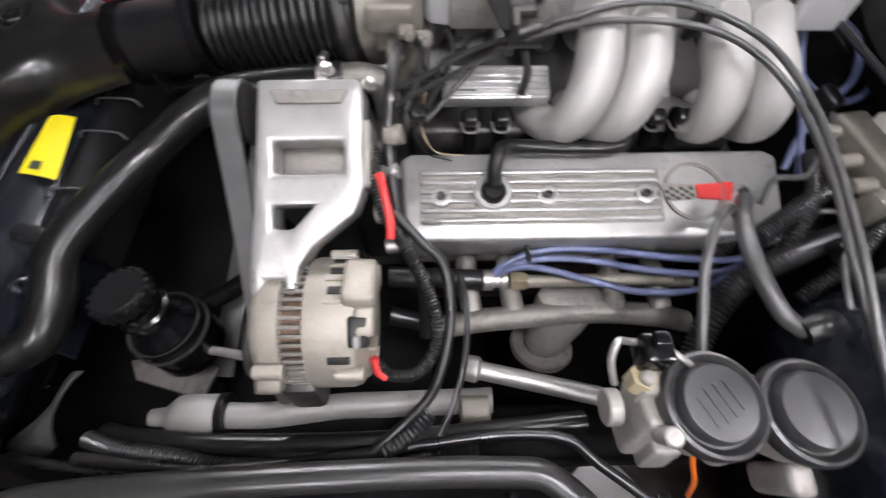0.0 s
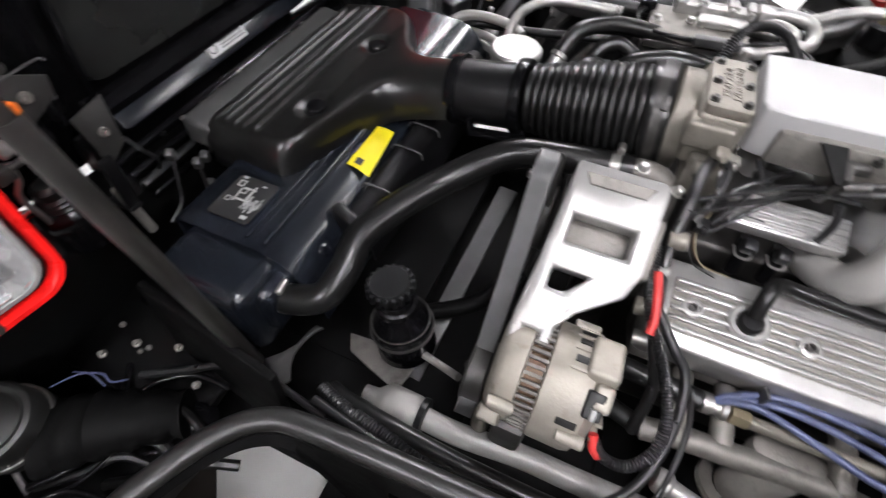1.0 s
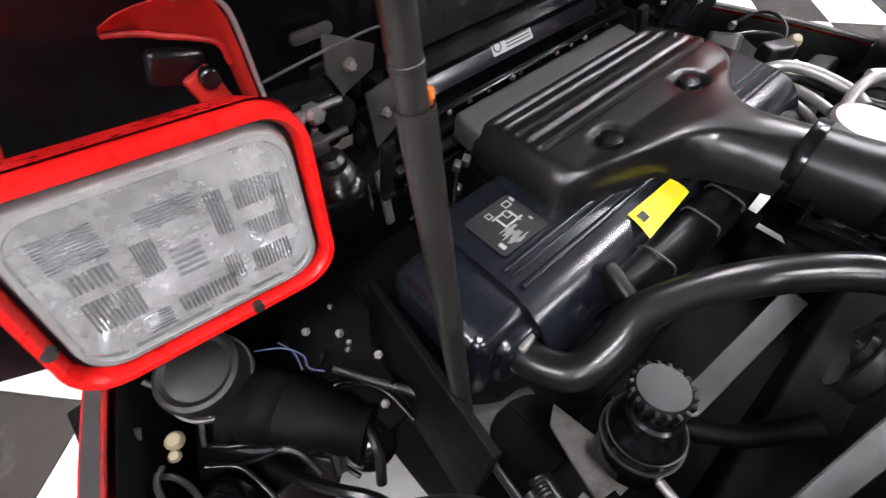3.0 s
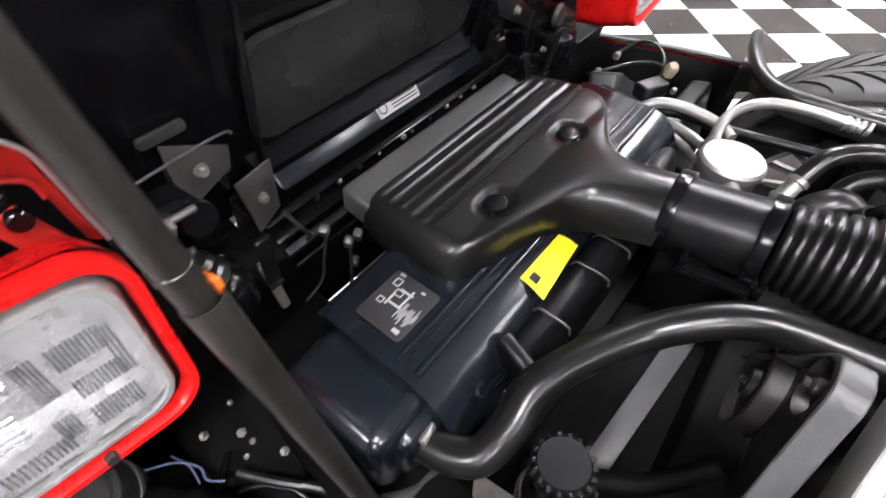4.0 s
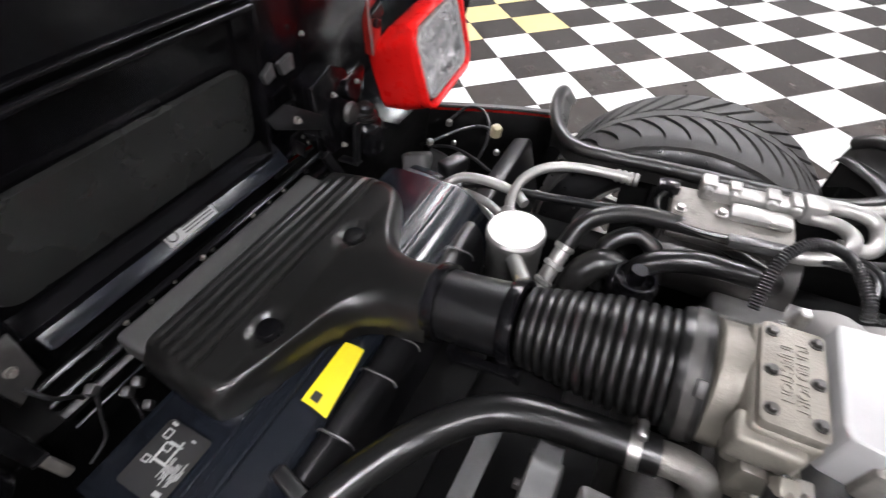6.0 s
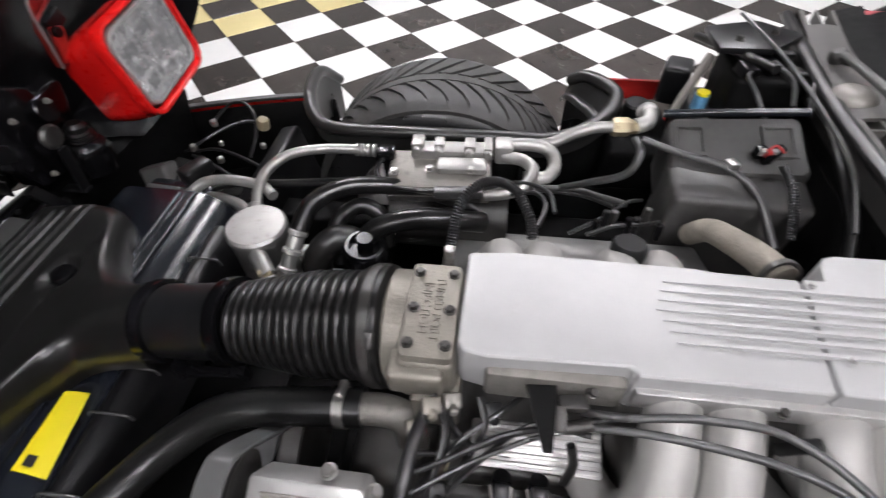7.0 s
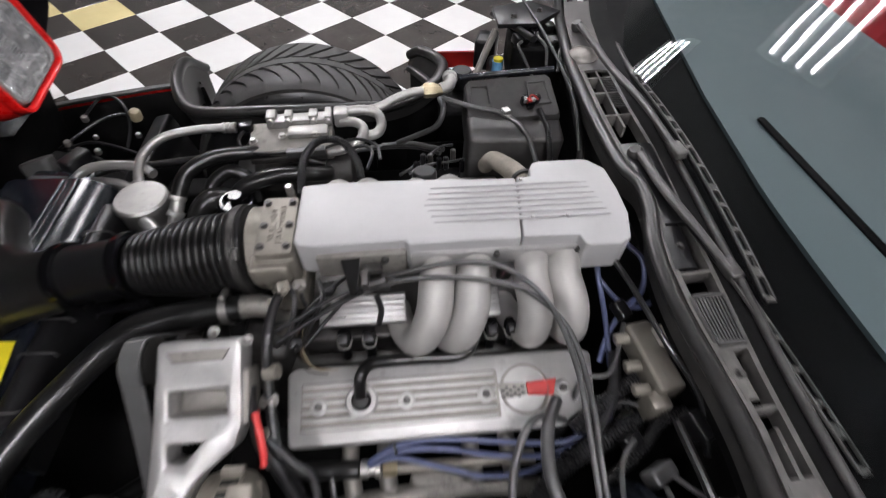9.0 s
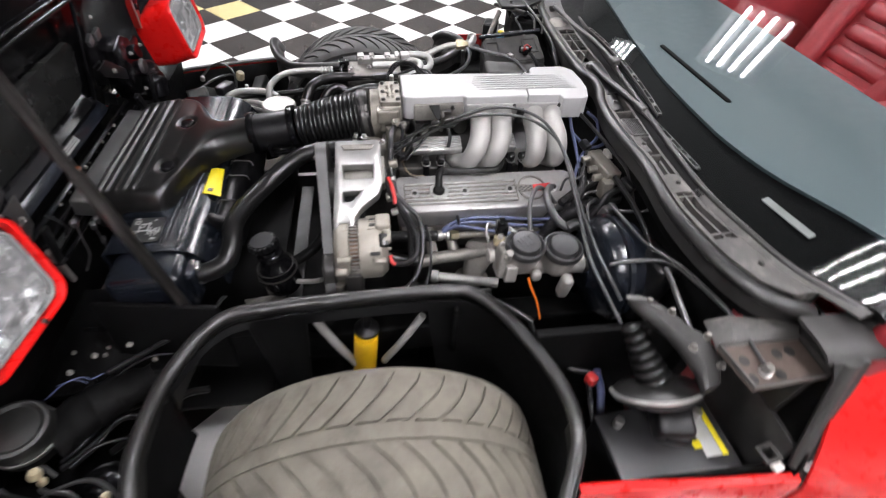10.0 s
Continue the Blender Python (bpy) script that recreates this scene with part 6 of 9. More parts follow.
# round duct can with clamp behind the driver's headlight
for side in (-1,):
    fc = thing("air_duct_can", (-0.70, MID_Y + side * 0.65, 0.35), "black round duct can with a steel clamp", "duct", "duct cans")
    c = Vector((-0.72, MID_Y + side * 0.645, 0.42))
    ax = Vector((0.15, side * 0.1, 1)).normalized()
    bm = B()
    lathe(bm, c, ax, [(0, 0), (0.052, 0), (0.056, 0.01), (0.056, 0.075), (0.053, 0.082), (0.047, 0.085), (0.040, 0.080), (0.025, 0.083), (0, 0.084)], 36)
    part("can", bm, "can_lid", fc)
    bm = B()
    lathe(bm, c + ax * 0.035, ax, [(0.0565, 0), (0.059, 0), (0.059, 0.010), (0.0565, 0.010)], 40, closed=True)
    part("clamp", bm, "steel", fc)
    bm = B()
    box(bm, c + ax * 0.04 + Vector((0.050, -side * 0.030, 0)), (0.014, 0.02, 0.012), (0, 0, 30), 0.002)
    part("clamp_screw", bm, "steel", fc)
    bm = B()
    rings = []
    for k in range(15):
        f = k / 14
        p = Vector((-0.68, MID_Y + side * 0.64, 0.42)).lerp(Vector((-0.52, MID_Y + side * 0.53, 0.43)), f) + Vector((0, 0, 0.02 * math.sin(math.pi * f)))
        r = 0.056 - 0.022 * f + 0.0035 * math.sin(k * 2.3)
        d = Vector((0.57 * side, 0.82, 0)).normalized()
        rings.append([p + d * (r * math.cos(a)) + Vector((0, 0, r * 0.8 * math.sin(a))) for a in [2 * math.pi * i / 18 for i in range(18)]])
    loft(bm, rings)
    part("boot", bm, "flat_black", fc, "wrinkled black rubber boot")
bm = B()
lathe(bm, (-0.585, -0.780, 0.315), (0.1, 0, 1), [(0.060, 0), (0.064, 0.02), (0.060, 0.05), (0.045, 0.078), (0.022, 0.092), (0, 0.096)], 36)
solo("horn", bm, "gloss_black", "smooth glossy black domed horn in the nose", "horn")


# ---------------------------------------------------------------- cowl, windscreen, dashboard
def trim_x(y):
    return float(np.interp(y, [-0.80, -0.70, -0.535, -0.42, -0.31, -0.11, 0.153, 0.404, 0.61, 0.80], [0.735, 0.672, 0.628, 0.625, 0.628, 0.643, 0.662, 0.684, 0.712, 0.77]))


def glass_point(y, f):
    """On the windscreen: y across, f from the foot (0) to the roof (1)."""
    x = trim_x(y) + 0.012 + 0.66 * f - 0.05 * f * f
    return Vector((x - 0.10 * f * (y + 0.04) ** 2, y * (1 - 0.12 * f), 0.803 + 0.31 * f + 0.02 * math.sin(math.pi * f) - 0.02 * (y + 0.04) ** 2 * (1 - f) - 0.14 * max(0.0, y - 0.28) ** 2))


ws = thing("windscreen", (0.9, MID_Y, 0.78), "raked clear windscreen reflecting ceiling tubes", "windscreen")
bm = B()
sheet(bm, [[glass_point(-0.80 + 1.56 * i / 40, k / 14) for i in range(41)] for k in range(15)])
gl = part("glass", bm, "glass", ws, angle=80)
gl.visible_shadow = False
bm = B()
tube(bm, [glass_point(-0.80 + 1.56 * i / 16, 0) + Vector((-0.004, 0, 0.0)) for i in range(17)], 0.006, 10, 4)
part("lower_moulding", bm, "cowl_grey", ws, "grey rubber moulding")
for s in (-1, 1):
    bm = B()
    y = -0.80 if s < 0 else 0.76
    tube(bm, [glass_point(y, f / 8) + Vector((0, s * 0.008, 0.004)) for f in range(9)], 0.016, 10, 3)
    part("pillar", bm, "black_plastic", ws)
bm = B()
tube(bm, [glass_point(-0.80 + 1.56 * i / 10, 1.0) + Vector((0.012, 0, 0.004)) for i in range(11)], 0.02, 10, 3)
part("header", bm, "red_paint", ws)

ds = thing("dashboard", (0.95, MID_Y, 0.7), "grey-blue dashboard pad with a dark defroster slot", "dashboard")
EDGE_Y = [-0.78, -0.59, -0.516, -0.448, -0.34, -0.19, -0.054, 0.207, 0.624, 0.76]
EDGE_X = [0.90, 0.824, 0.785, 0.760, 0.740, 0.738, 0.741, 0.770, 0.838, 0.87]
bm = B()
rows = []
for f in (0, 0.04, 0.3, 0.6, 0.9, 1.0):
    row = []
    for i in range(33):
        y = -0.80 + 1.54 * i / 32
        x = float(np.interp(y, EDGE_Y, EDGE_X))
        xx = x + (1.165 - x) * f
        row.append(Vector((xx, y, 0.819 + 0.045 * f ** 0.8 - 0.012 * (f > 0.95))))
    rows.append(row)
rows.append([Vector((p.x + 0.015, p.y, p.z - 0.06)) for p in rows[-1]])
sheet(bm, rows)
part("pad", bm, "dash", ds, thick=-0.01, angle=60)
bm = B()
rows = []
for f in (0, 1):
    rows.append([Vector((trim_x(y) + 0.01 + (float(np.interp(y, EDGE_Y, EDGE_X)) - trim_x(y)) * f, y, 0.790 + 0.026 * f)) for y in [-0.80 + 1.54 * i / 32 for i in range(33)]])
sheet(bm, rows)
part("front_strip", bm, "dash_black", ds, "black strip below the glass", thick=-0.006)
bm = B()
slab(bm, round_rect(0.013, 0.335, 0.005, 4), 0.004, 0.001, 1, pose(0.822, -0.052, 0.8440, 0, -5, 2))
part("defroster_slot", bm, "dash_black", ds, "dark defroster slot")
bm = B()
slab(bm, round_rect(0.017, 0.112, 0.002, 3), 0.002, 0.0005, 1, pose(0.737, -0.590, 0.812, 0, -10, 11))
part("number_plate_strip", bm, "label_silver", ds, "pale metal strip under the glass")

# seats and cabin behind the dashboard
for cy in (MID_Y - 0.37, MID_Y + 0.37):
    se = thing("seat", (1.75, cy, 0.25), "deep red leather bucket seat", "seat", "seats")
    bm = B()
    box(bm, (1.55, cy, 0.42), (0.55, 0.50, 0.20), (0, -8, 0), 0.06, 4)
    part("cushion", bm, "red_leather", se)
    bm = B()
    box(bm, (1.88, cy, 0.72), (0.18, 0.48, 0.62), (0, 22, 0), 0.06, 4)
    part("backrest", bm, "red_leather", se)
    for s in (-1, 1):
        bm = B()
        box(bm, (1.80, cy + s * 0.21, 0.68), (0.20, 0.10, 0.52), (0, 22, s * 18), 0.04, 4)
        part("bolster", bm, "red_leather", se)
    for k in range(4):
        bm = B()
        box(bm, (1.765 + 0.028 * k - 0.02, cy, 0.60 + 0.075 * k), (0.05, 0.28, 0.06), (0, 22, 0), 0.024, 4)
        part("pleat", bm, "red_leather", se)
bm = B()
box(bm, (1.45, MID_Y, 0.50), (0.85, 0.22, 0.34), (0, -4, 0), 0.03, 3)
solo("centre_console", bm, "red_leather", "red centre console between the seats", "console")
bm = B()
box(bm, (1.6, MID_Y, 0.20), (2.0, 1.6, 0.06), bevel=0.01)
box(bm, (2.35, MID_Y, 0.6), (0.08, 1.6, 0.8), bevel=0.02)
solo("cabin_floor", bm, "red_leather", "red carpeted cabin floor and bulkhead", "cabin floor")
for s in (-1, 1):
    dr = thing("door", (1.45, MID_Y + s * 0.84, 0.2), "bright red closed door with a dark inner panel", "door", "doors")
    bm = B()
    prof = [(0.20, 0.90), (0.35, 0.94), (0.46, 0.945), (0.52, 0.935), (0.70, 0.880), (0.80, 0.845), (0.82, 0.815), (0.80, 0.79)]
    rows = [[Vector((x, MID_Y + s * y, z - 0.0)) for z, y in prof] for x in (0.95, 1.1, 1.4, 1.9, 2.3)]
    shell(bm, rows, (0, -s * 0.006, 0))
    part("skin", bm, "red_paint", dr)
    bm = B()
    box(bm, (1.5, MID_Y + s * 0.79, 0.55), (1.5, 0.05, 0.50), bevel=0.02)
    part("inner_panel", bm, "red_leather", dr)
    # side panel between wheel and door
    sp = thing("fender_side_panel", (0.55, MID_Y + s * 0.88, 0.2), "red fender side panel between wheel well and door", "fender panel", "fender panels")
    bm = B()
    rows = [[Vector((x, MID_Y + s * (0.860 + b), 0.18)), Vector((x, MID_Y + s * (0.895 + b), 0.34)), Vector((x, MID_Y + s * (0.893 + b), 0.45)), Vector((x, MID_Y + s * (0.886 + b), top)), Vector((x, MID_Y + s * (0.874 + b), top + 0.003))]
            for x, top, b in ((0.30, 0.490, -0.006), (0.40, 0.490, 0.0), (0.50, 0.487, 0.008), (0.60, 0.482, 0.014), (0.728, 0.472, 0.018))]
    shell(bm, rows, (0, -s * 0.004, -0.003))
    part("skin", bm, "red_paint", sp)
    # quarter ahead of the door, leaning in towards the windscreen
    bm = B()
    rows = []
    for x, b in ((0.735, 0.0), (0.78, 0.014), (0.85, 0.032), (0.945, 0.040)):
        rows.append([Vector((x + 0.012 * (z < 0.45), MID_Y + s * (y + b), z)) for z, y in ((0.20, 0.885), (0.35, 0.915), (0.44, 0.912), (0.50, 0.898), (0.56, 0.872), (0.62, 0.842), (0.68, 0.808), (0.72, 0.795), (0.75, 0.775))])
    shell(bm, rows, (0.0, -s * 0.004, -0.003))
    part("door_quarter", bm, "red_paint", sp)
    bm = B()
    rows = [[Vector((x, MID_Y + s * y, z)) for y, z in ((0.815, 0.755), (0.805, 0.764), (0.78, 0.768), (0.735, 0.768))] for x in (0.650, 0.70, 0.76, 0.83)]
    shell(bm, rows, (0, 0, -0.006))
    part("corner_plate", bm, "cowl_grey", sp, "dusty grey plate at the foot of the pillar")
    bm = B()
    box(bm, (0.50, MID_Y + s * 0.872, 0.335), (0.46, 0.010, 0.30), bevel=0.003)
    part("inner_liner", bm, "flat_black", sp)
    bm = B()
    box(bm, (0.712, MID_Y + s * 0.75, 0.42), (0.014, 0.23, 0.22), bevel=0.004)
    box(bm, (0.712, MID_Y + s * 0.71, 0.62), (0.014, 0.17, 0.18), bevel=0.004)
    part("pillar_wall", bm, "cowl_grey", sp)
    bm = B()
    slab(bm, [(MID_Y + s * y, z) for y, z in ((0.70, 0.50), (0.70, 0.752), (0.772, 0.746), (0.790, 0.718), (0.803, 0.68), (0.837, 0.62), (0.867, 0.56), (0.893, 0.50), (0.900, 0.44), (0.86, 0.30), (0.78, 0.30))][::s], 0.008, 0.001, 1, Matrix.Translation((0.722, 0, 0)) @ TO_YZ)
    part("hinge_post", bm, "flat_black", sp)

# weather strip across the firewall
cw = thing("cowl_seal", (0.58, MID_Y, 0.75), "worn grey rubber cowl seal running across the firewall", "rubber seal")
SEAL = [(0.655, 0.80, 0.77), (0.607, 0.609, 0.785), (0.580, 0.41, 0.785), (0.573, 0.24, 0.785), (0.573, 0.13, 0.785), (0.576, 0.065, 0.787), (0.590, 0.02, 0.789), (0.583, -0.04, 0.788), (0.568, -0.09, 0.786), (0.560, -0.15, 0.784), (0.558, -0.22, 0.783),
        (0.566, -0.366, 0.782), (0.555, -0.518, 0.780), (0.570, -0.64, 0.777), (0.603, -0.72, 0.773), (0.645, -0.752, 0.766), (0.690, -0.765, 0.752)]
SEAL_Y, SEAL_X = [-p[1] for p in SEAL], [p[0] for p in SEAL]


def seal_x(y):
    return float(np.interp(-y, SEAL_Y, SEAL_X))


bm = B()
tube(bm, SEAL, lambda f: 0.0118 if f < 0.72 else 0.0118 + 0.008 * (f - 0.72) / 0.28, 16, 7, flat=0.8)
part("bead", bm, "seal_rubber", cw)
bm = B()
line = [p + Vector((0.004, 0, -0.008)) for p in curve_points(SEAL, 5)]
shell(bm, [line, [p + Vector((0.003, 0, -0.045)) for p in line]], (0.004, 0, 0))
part("flange", bm, "cowl_grey", cw)


# open ladder frame of the cowl between seal and windscreen
def cowl_x(y, f):
    """Across the cowl: f = 0 behind the seal, 1 at the rear rail."""
    a = seal_x(y) + 0.016
    return a + (min(seal_x(y) + 0.074, trim_x(y) - 0.012) - a) * f


co = thing("windscreen_cowl", (0.62, MID_Y, 0.70), "dusty grey cowl frame with open rectangular cells", "cowl frame")
YS = [0.78 - 1.53 * i / 48 for i in range(49)]
bm = B()
shell(bm, [[Vector((cowl_x(y, 0) - 0.006, y, 0.784)), Vector((cowl_x(y, 0) + 0.002, y, 0.700)), Vector((cowl_x(y, 1) + 0.004, y, 0.700)), Vector((cowl_x(y, 1) + 0.012, y, 0.780))] for y in YS], (0, 0, -0.004))
part("trough", bm, "flat_black", co, angle=30)
for run, m, lab in (([y for y in YS if y > -0.50], "flat_black", "matt black panel at the foot of the glass"), ([-0.475 - 0.0275 * k for k in range(13)], "cowl_dust", "dusty grey end panel at the foot of the glass")):
    bm = B()
    shell(bm, [[Vector((cowl_x(y, 1) + 0.004, y, 0.787)), Vector(((cowl_x(y, 1) + trim_x(y)) / 2 + 0.004, y, 0.793)), Vector((trim_x(y) + 0.010, y, 0.799))] for y in run], (0.002, 0, -0.004))
    part("rear_panel", bm, m, co, lab)
FORE, AFT = [y for y in YS if y > 0.15], [y for y in YS if y < -0.34]
for f, w, run in ((0.0, 0.004, YS), (0.5, 0.002, FORE), (0.5, 0.002, AFT), (1.0, 0.003, YS)):
    bm = B()
    shell(bm, [[Vector((cowl_x(y, f) - w, y, 0.788)), Vector((cowl_x(y, f) + w, y, 0.789))] for y in run], (0, 0, -0.022))
    part("rail", bm, "cowl_dust", co)
for y in (0.345, 0.29, 0.215, -0.155, -0.27, -0.345, -0.42, -0.49, -0.60):
    bm = B()
    x0, x1 = cowl_x(y, 0), cowl_x(y, 1)
    box(bm, ((x0 + x1) / 2, y, 0.776), (x1 - x0, 0.006, 0.024), (0, 0, 4), 0.0015)
    part("web", bm, "cowl_dust", co)
for y0, y1, g, mm in ((0.70, 0.37, 1.0, "cowl_dust"), (0.125, -0.065, 1.0, "black_plastic"), (-0.072, -0.150, 0.62, "black_plastic"), (-0.195, -0.262, 0.14, "cowl_grey"), (-0.274, -0.335, 0.45, "cowl_dust"), (-0.42, -0.480, 1.0, "cowl_dust"), (-0.615, -0.75, 1.0, "cowl_dust")):
    bm = B()
    ys = [y0 + (y1 - y0) * k / 8 for k in range(9)]
    shell(bm, [[Vector((cowl_x(y, f * g), y, 0.789 + 0.003 * math.sin(math.pi * f))) for f in (0, 0.25, 0.5, 0.75, 1.0)] for y in ys], (0, 0, -0.006))
    cover = part("cover_plate", bm, mm, co, "solid dusty cover plate")
    if g > 0.4:
        bolt(cover, (cowl_x((y0 + y1) / 2, 0.55 * g), (y0 + y1) / 2, 0.791), r=0.005, h=0.004, mat="dark_steel")
for k in range(9):
    bm = B()
    f = 0.17 + 0.095 * k
    shell(bm, [[Vector((cowl_x(y, f), y, 0.789)), Vector((cowl_x(y, f + 0.055), y, 0.789))] for y in (-0.197, -0.22, -0.24, -0.262)], (0, 0, -0.008))
    part("grille_slat", bm, "cowl_grey", co)
for y in (-0.194, -0.263):
    bm = B()
    x0, x1 = cowl_x(y, 0.1), cowl_x(y, 1)
    box(bm, ((x0 + x1) / 2, y, 0.786), (x1 - x0, 0.006, 0.010), (0, 0, 0), 0.0015)
    part("grille_end", bm, "cowl_grey", co)
bm = B()
lathe(bm, (0.612, 0.43, 0.782), (0, 0, 1), [(0.034, 0), (0.033, 0.010), (0.026, 0.018), (0.012, 0.022), (0, 0.022)], 32)
part("dome", bm, "dull_alu", co, "pale dusty dome over the wiper drive")
for yc in (0.318, 0.262):
    bm = B()
    for k in range(7):
        box(bm, (cowl_x(yc, 0.76), yc - 0.018 + k * 0.006, 0.786), (0.022, 0.0022, 0.004), bevel=0.0006)
    part("louvres", bm, "cowl_grey", co)


def wiper_arm(arm, blade, label):
    """Arm through the points of arm, slotted blade carrier through the points of blade."""
    arm, blade = [Vector(p) for p in arm], [Vector(p) for p in blade]
    w = thing("windscreen_wiper", arm[0], label, "wiper", "wipers")
    bm = B()
    lathe(bm, arm[0] - Vector((0, 0, 0.004)), (-0.4, 0, 1), [(0, 0), (0.013, 0), (0.014, 0.006), (0.013, 0.014), (0.009, 0.018), (0, 0.018)], 24)
    part("pivot_cap", bm, "wiper", w)
    bm = B()
    sweep(bm, [p + Vector((0, 0, 0.008)) for p in curve_points(arm, 8)], lambda f: 0.0085 if f < 0.55 else 0.0085 - 0.003 * (f - 0.55) / 0.45, 10, 0.7)
    part("arm", bm, "wiper", w)
    bm = B()
    box(bm, arm[-1] + Vector((0.004, 0, 0.004)), (0.020, 0.034, 0.016), (0, -8, 6), 0.004, 3)
    part("arm_end", bm, "wiper", w)
    line = curve_points(blade, 12)
    bm = B()
    sweep(bm, [p - Vector((0, 0, 0.005)) for p in line], 0.003, 6, 1.6)
    part("blade", bm, "rubber", w)
    # carrier: two flanks with bridges between the slots
    side = (line[-1] - line[0]).cross(Vector((0, 0, 1))).normalized()
    bm = B()
    for s in (-1, 1):
        sweep(bm, [p + side * (s * 0.0055) + Vector((0, 0, 0.003)) for p in line], 0.0022, 6, 1.3)
    n = 13
    for k in range(n + 1):
        i = round(k * (len(line) - 1) / n)
        d = (line[min(i + 1, len(line) - 1)] - line[max(i - 1, 0)]).normalized()
        h = 0.016 if k % 4 == 0 else 0.008
        sweep(bm, [line[i] - d * h / 2 + Vector((0, 0, 0.0035)), line[i] + d * h / 2 + Vector((0, 0, 0.0035))], 0.0062, 8, 0.35)
    part("carrier", bm, "wiper", w)


wiper_arm(((0.631, 0.541, 0.800), (0.632, 0.44, 0.806), (0.634, 0.332, 0.810), (0.649, 0.208, 0.814), (0.655, 0.068, 0.815)), ((0.673, 0.305, 0.815), (0.678, 0.18, 0.818), (0.677, 0.047, 0.819), (0.666, -0.10, 0.819), (0.654, -0.224, 0.816)), "grey worn windscreen wiper parked at the foot of the glass")
wiper_arm(((0.610, 0.096, 0.790), (0.612, -0.005, 0.796), (0.624, -0.09, 0.799), (0.636, -0.165, 0.800)), ((0.616, 0.03, 0.792), (0.630, -0.08, 0.797), (0.640, -0.18, 0.799), (0.647, -0.30, 0.800), (0.652, -0.419, 0.800)), "grey worn windscreen wiper parked along the cowl")

# ---------------------------------------------------------------- passenger side of the bay
hb = thing("heater_box", (0.45, 0.35, 0.5), "black moulded heater and blower box at the firewall", "heater box")
bm = B()
TOP = [Vector(p) for p in ((0.354, 0.432, 0.738), (0.535, 0.397, 0.771), (0.557, 0.327, 0.713), (0.354, 0.341, 0.697))]


def on_top(u, v, lift=0.0):
    """On the sloping lid: u along the car, v down towards the engine."""
    return TOP[0].lerp(TOP[1], u).lerp(TOP[3].lerp(TOP[2], u), v) + Vector((0, -0.4, 0.9)) * lift


rings = []
for d, s in ((0.0, 0.955), (-0.004, 0.985), (-0.012, 1.0), (-0.09, 1.0)):
    c = sum(TOP, Vector()) / 4
    rings.append([c + (p - c) * s + Vector((0, 0.0, d)) for p in (on_top(0.04, 0), on_top(0.96, 0), on_top(1, 0.08), on_top(1, 0.92), on_top(0.96, 1), on_top(0.04, 1), on_top(0, 0.92), on_top(0, 0.08))])
loft(bm, rings)
part("upper_case", bm, "cowl_grey", hb)
bm = B()
box(bm, (0.455, 0.335, 0.575), (0.205, 0.10, 0.25), (6, 0, -3), 0.012, 3)
part("lower_case", bm, "cowl_grey", hb)
for u0, u1 in ((0.06, 0.28), (0.70, 0.93)):
    bm = B()
    for a, b, c, d in ((u0, u1, 0.14, 0.19), (u0, u1, 0.64, 0.69), (u0, u0 + 0.022, 0.19, 0.64), (u1 - 0.022, u1, 0.19, 0.64)):
        shell(bm, [[on_top(a, c, 0.0018), on_top(b, c, 0.0018)], [on_top(a, d, 0.0018), on_top(b, d, 0.0018)]], (0, 0, -0.006))
    part("pad_rim", bm, "cowl_grey", hb)
bm = B()
tube(bm, [on_top(-0.04, -0.06, 0.004), on_top(0.5, -0.06, 0.005), on_top(1.05, -0.06, 0.004)], 0.0065, 12)
part("lip", bm, "shroud_black", hb)
for u, v, mm in ((0.62, 0.72, "label_silver"), (0.66, 0.75, "red_dull"), (0.70, 0.72, "label_silver")):
    bm = B()
    box(bm, on_top(u, v, 0.020), (0.010, 0.008, 0.012), (20, 0, 10), 0.002)
    part("plug", bm, mm, hb)
for x, y, z in ((0.476, 0.352, 0.735), (0.500, 0.352, 0.738), (0.488, 0.345, 0.730)):
    bm = B()
    box(bm, (x, y, z), (0.016, 0.014, 0.020), (10, 0, 10), 0.003)
    part("relay", bm, "gloss_black", hb)
bm = B()
tube(bm, [(0.476, 0.336, 0.748), (0.486, 0.338, 0.757), (0.500, 0.335, 0.748)], 0.002, 6)
part("lead", bm, "red_dull", hb, "short red lead")
bm = B()
ribbed(bm, curve_points([(0.50, 0.322, 0.735), (0.515, 0.285, 0.71), (0.52, 0.24, 0.66)], 6), 0.005, 0.0065, 0.004, 10)
solo("wire_conduit", bm, "wire_black", "black corrugated wire conduit on the heater box", "conduit")
bm = B()
tube(bm, [(0.58, 0.47, 0.76), (0.585, 0.40, 0.755), (0.572, 0.30, 0.74), (0.568, 0.22, 0.71), (0.55, 0.15, 0.66)], 0.008, 10)
solo("heater_hose", bm, "rubber", "black rubber hose beside the heater box", "hose", "heater hoses")
cable("brake_pipe", [(0.530, 0.72, 0.80), (0.543, 0.55, 0.80), (0.556, 0.40, 0.785), (0.560, 0.28, 0.765), (0.556, 0.20, 0.72)], 0.0035, "wire_grey", "thin grey pipe bent along the firewall", "pipe")
hs = B()
tube(hs, [(0.300, 0.36, 0.742), (0.36, 0.335, 0.735), (0.425, 0.325, 0.722), (0.470, 0.29, 0.70), (0.49, 0.22, 0.66)], 0.0055, 10)
solo("vacuum_hose", hs, "wire_grey", "grey vacuum hose across the heater box", "hose", "heater hoses")
bm = B()
box(bm, (0.432, 0.328, 0.727), (0.016, 0.018, 0.010), (0, 0, 20), 0.002)
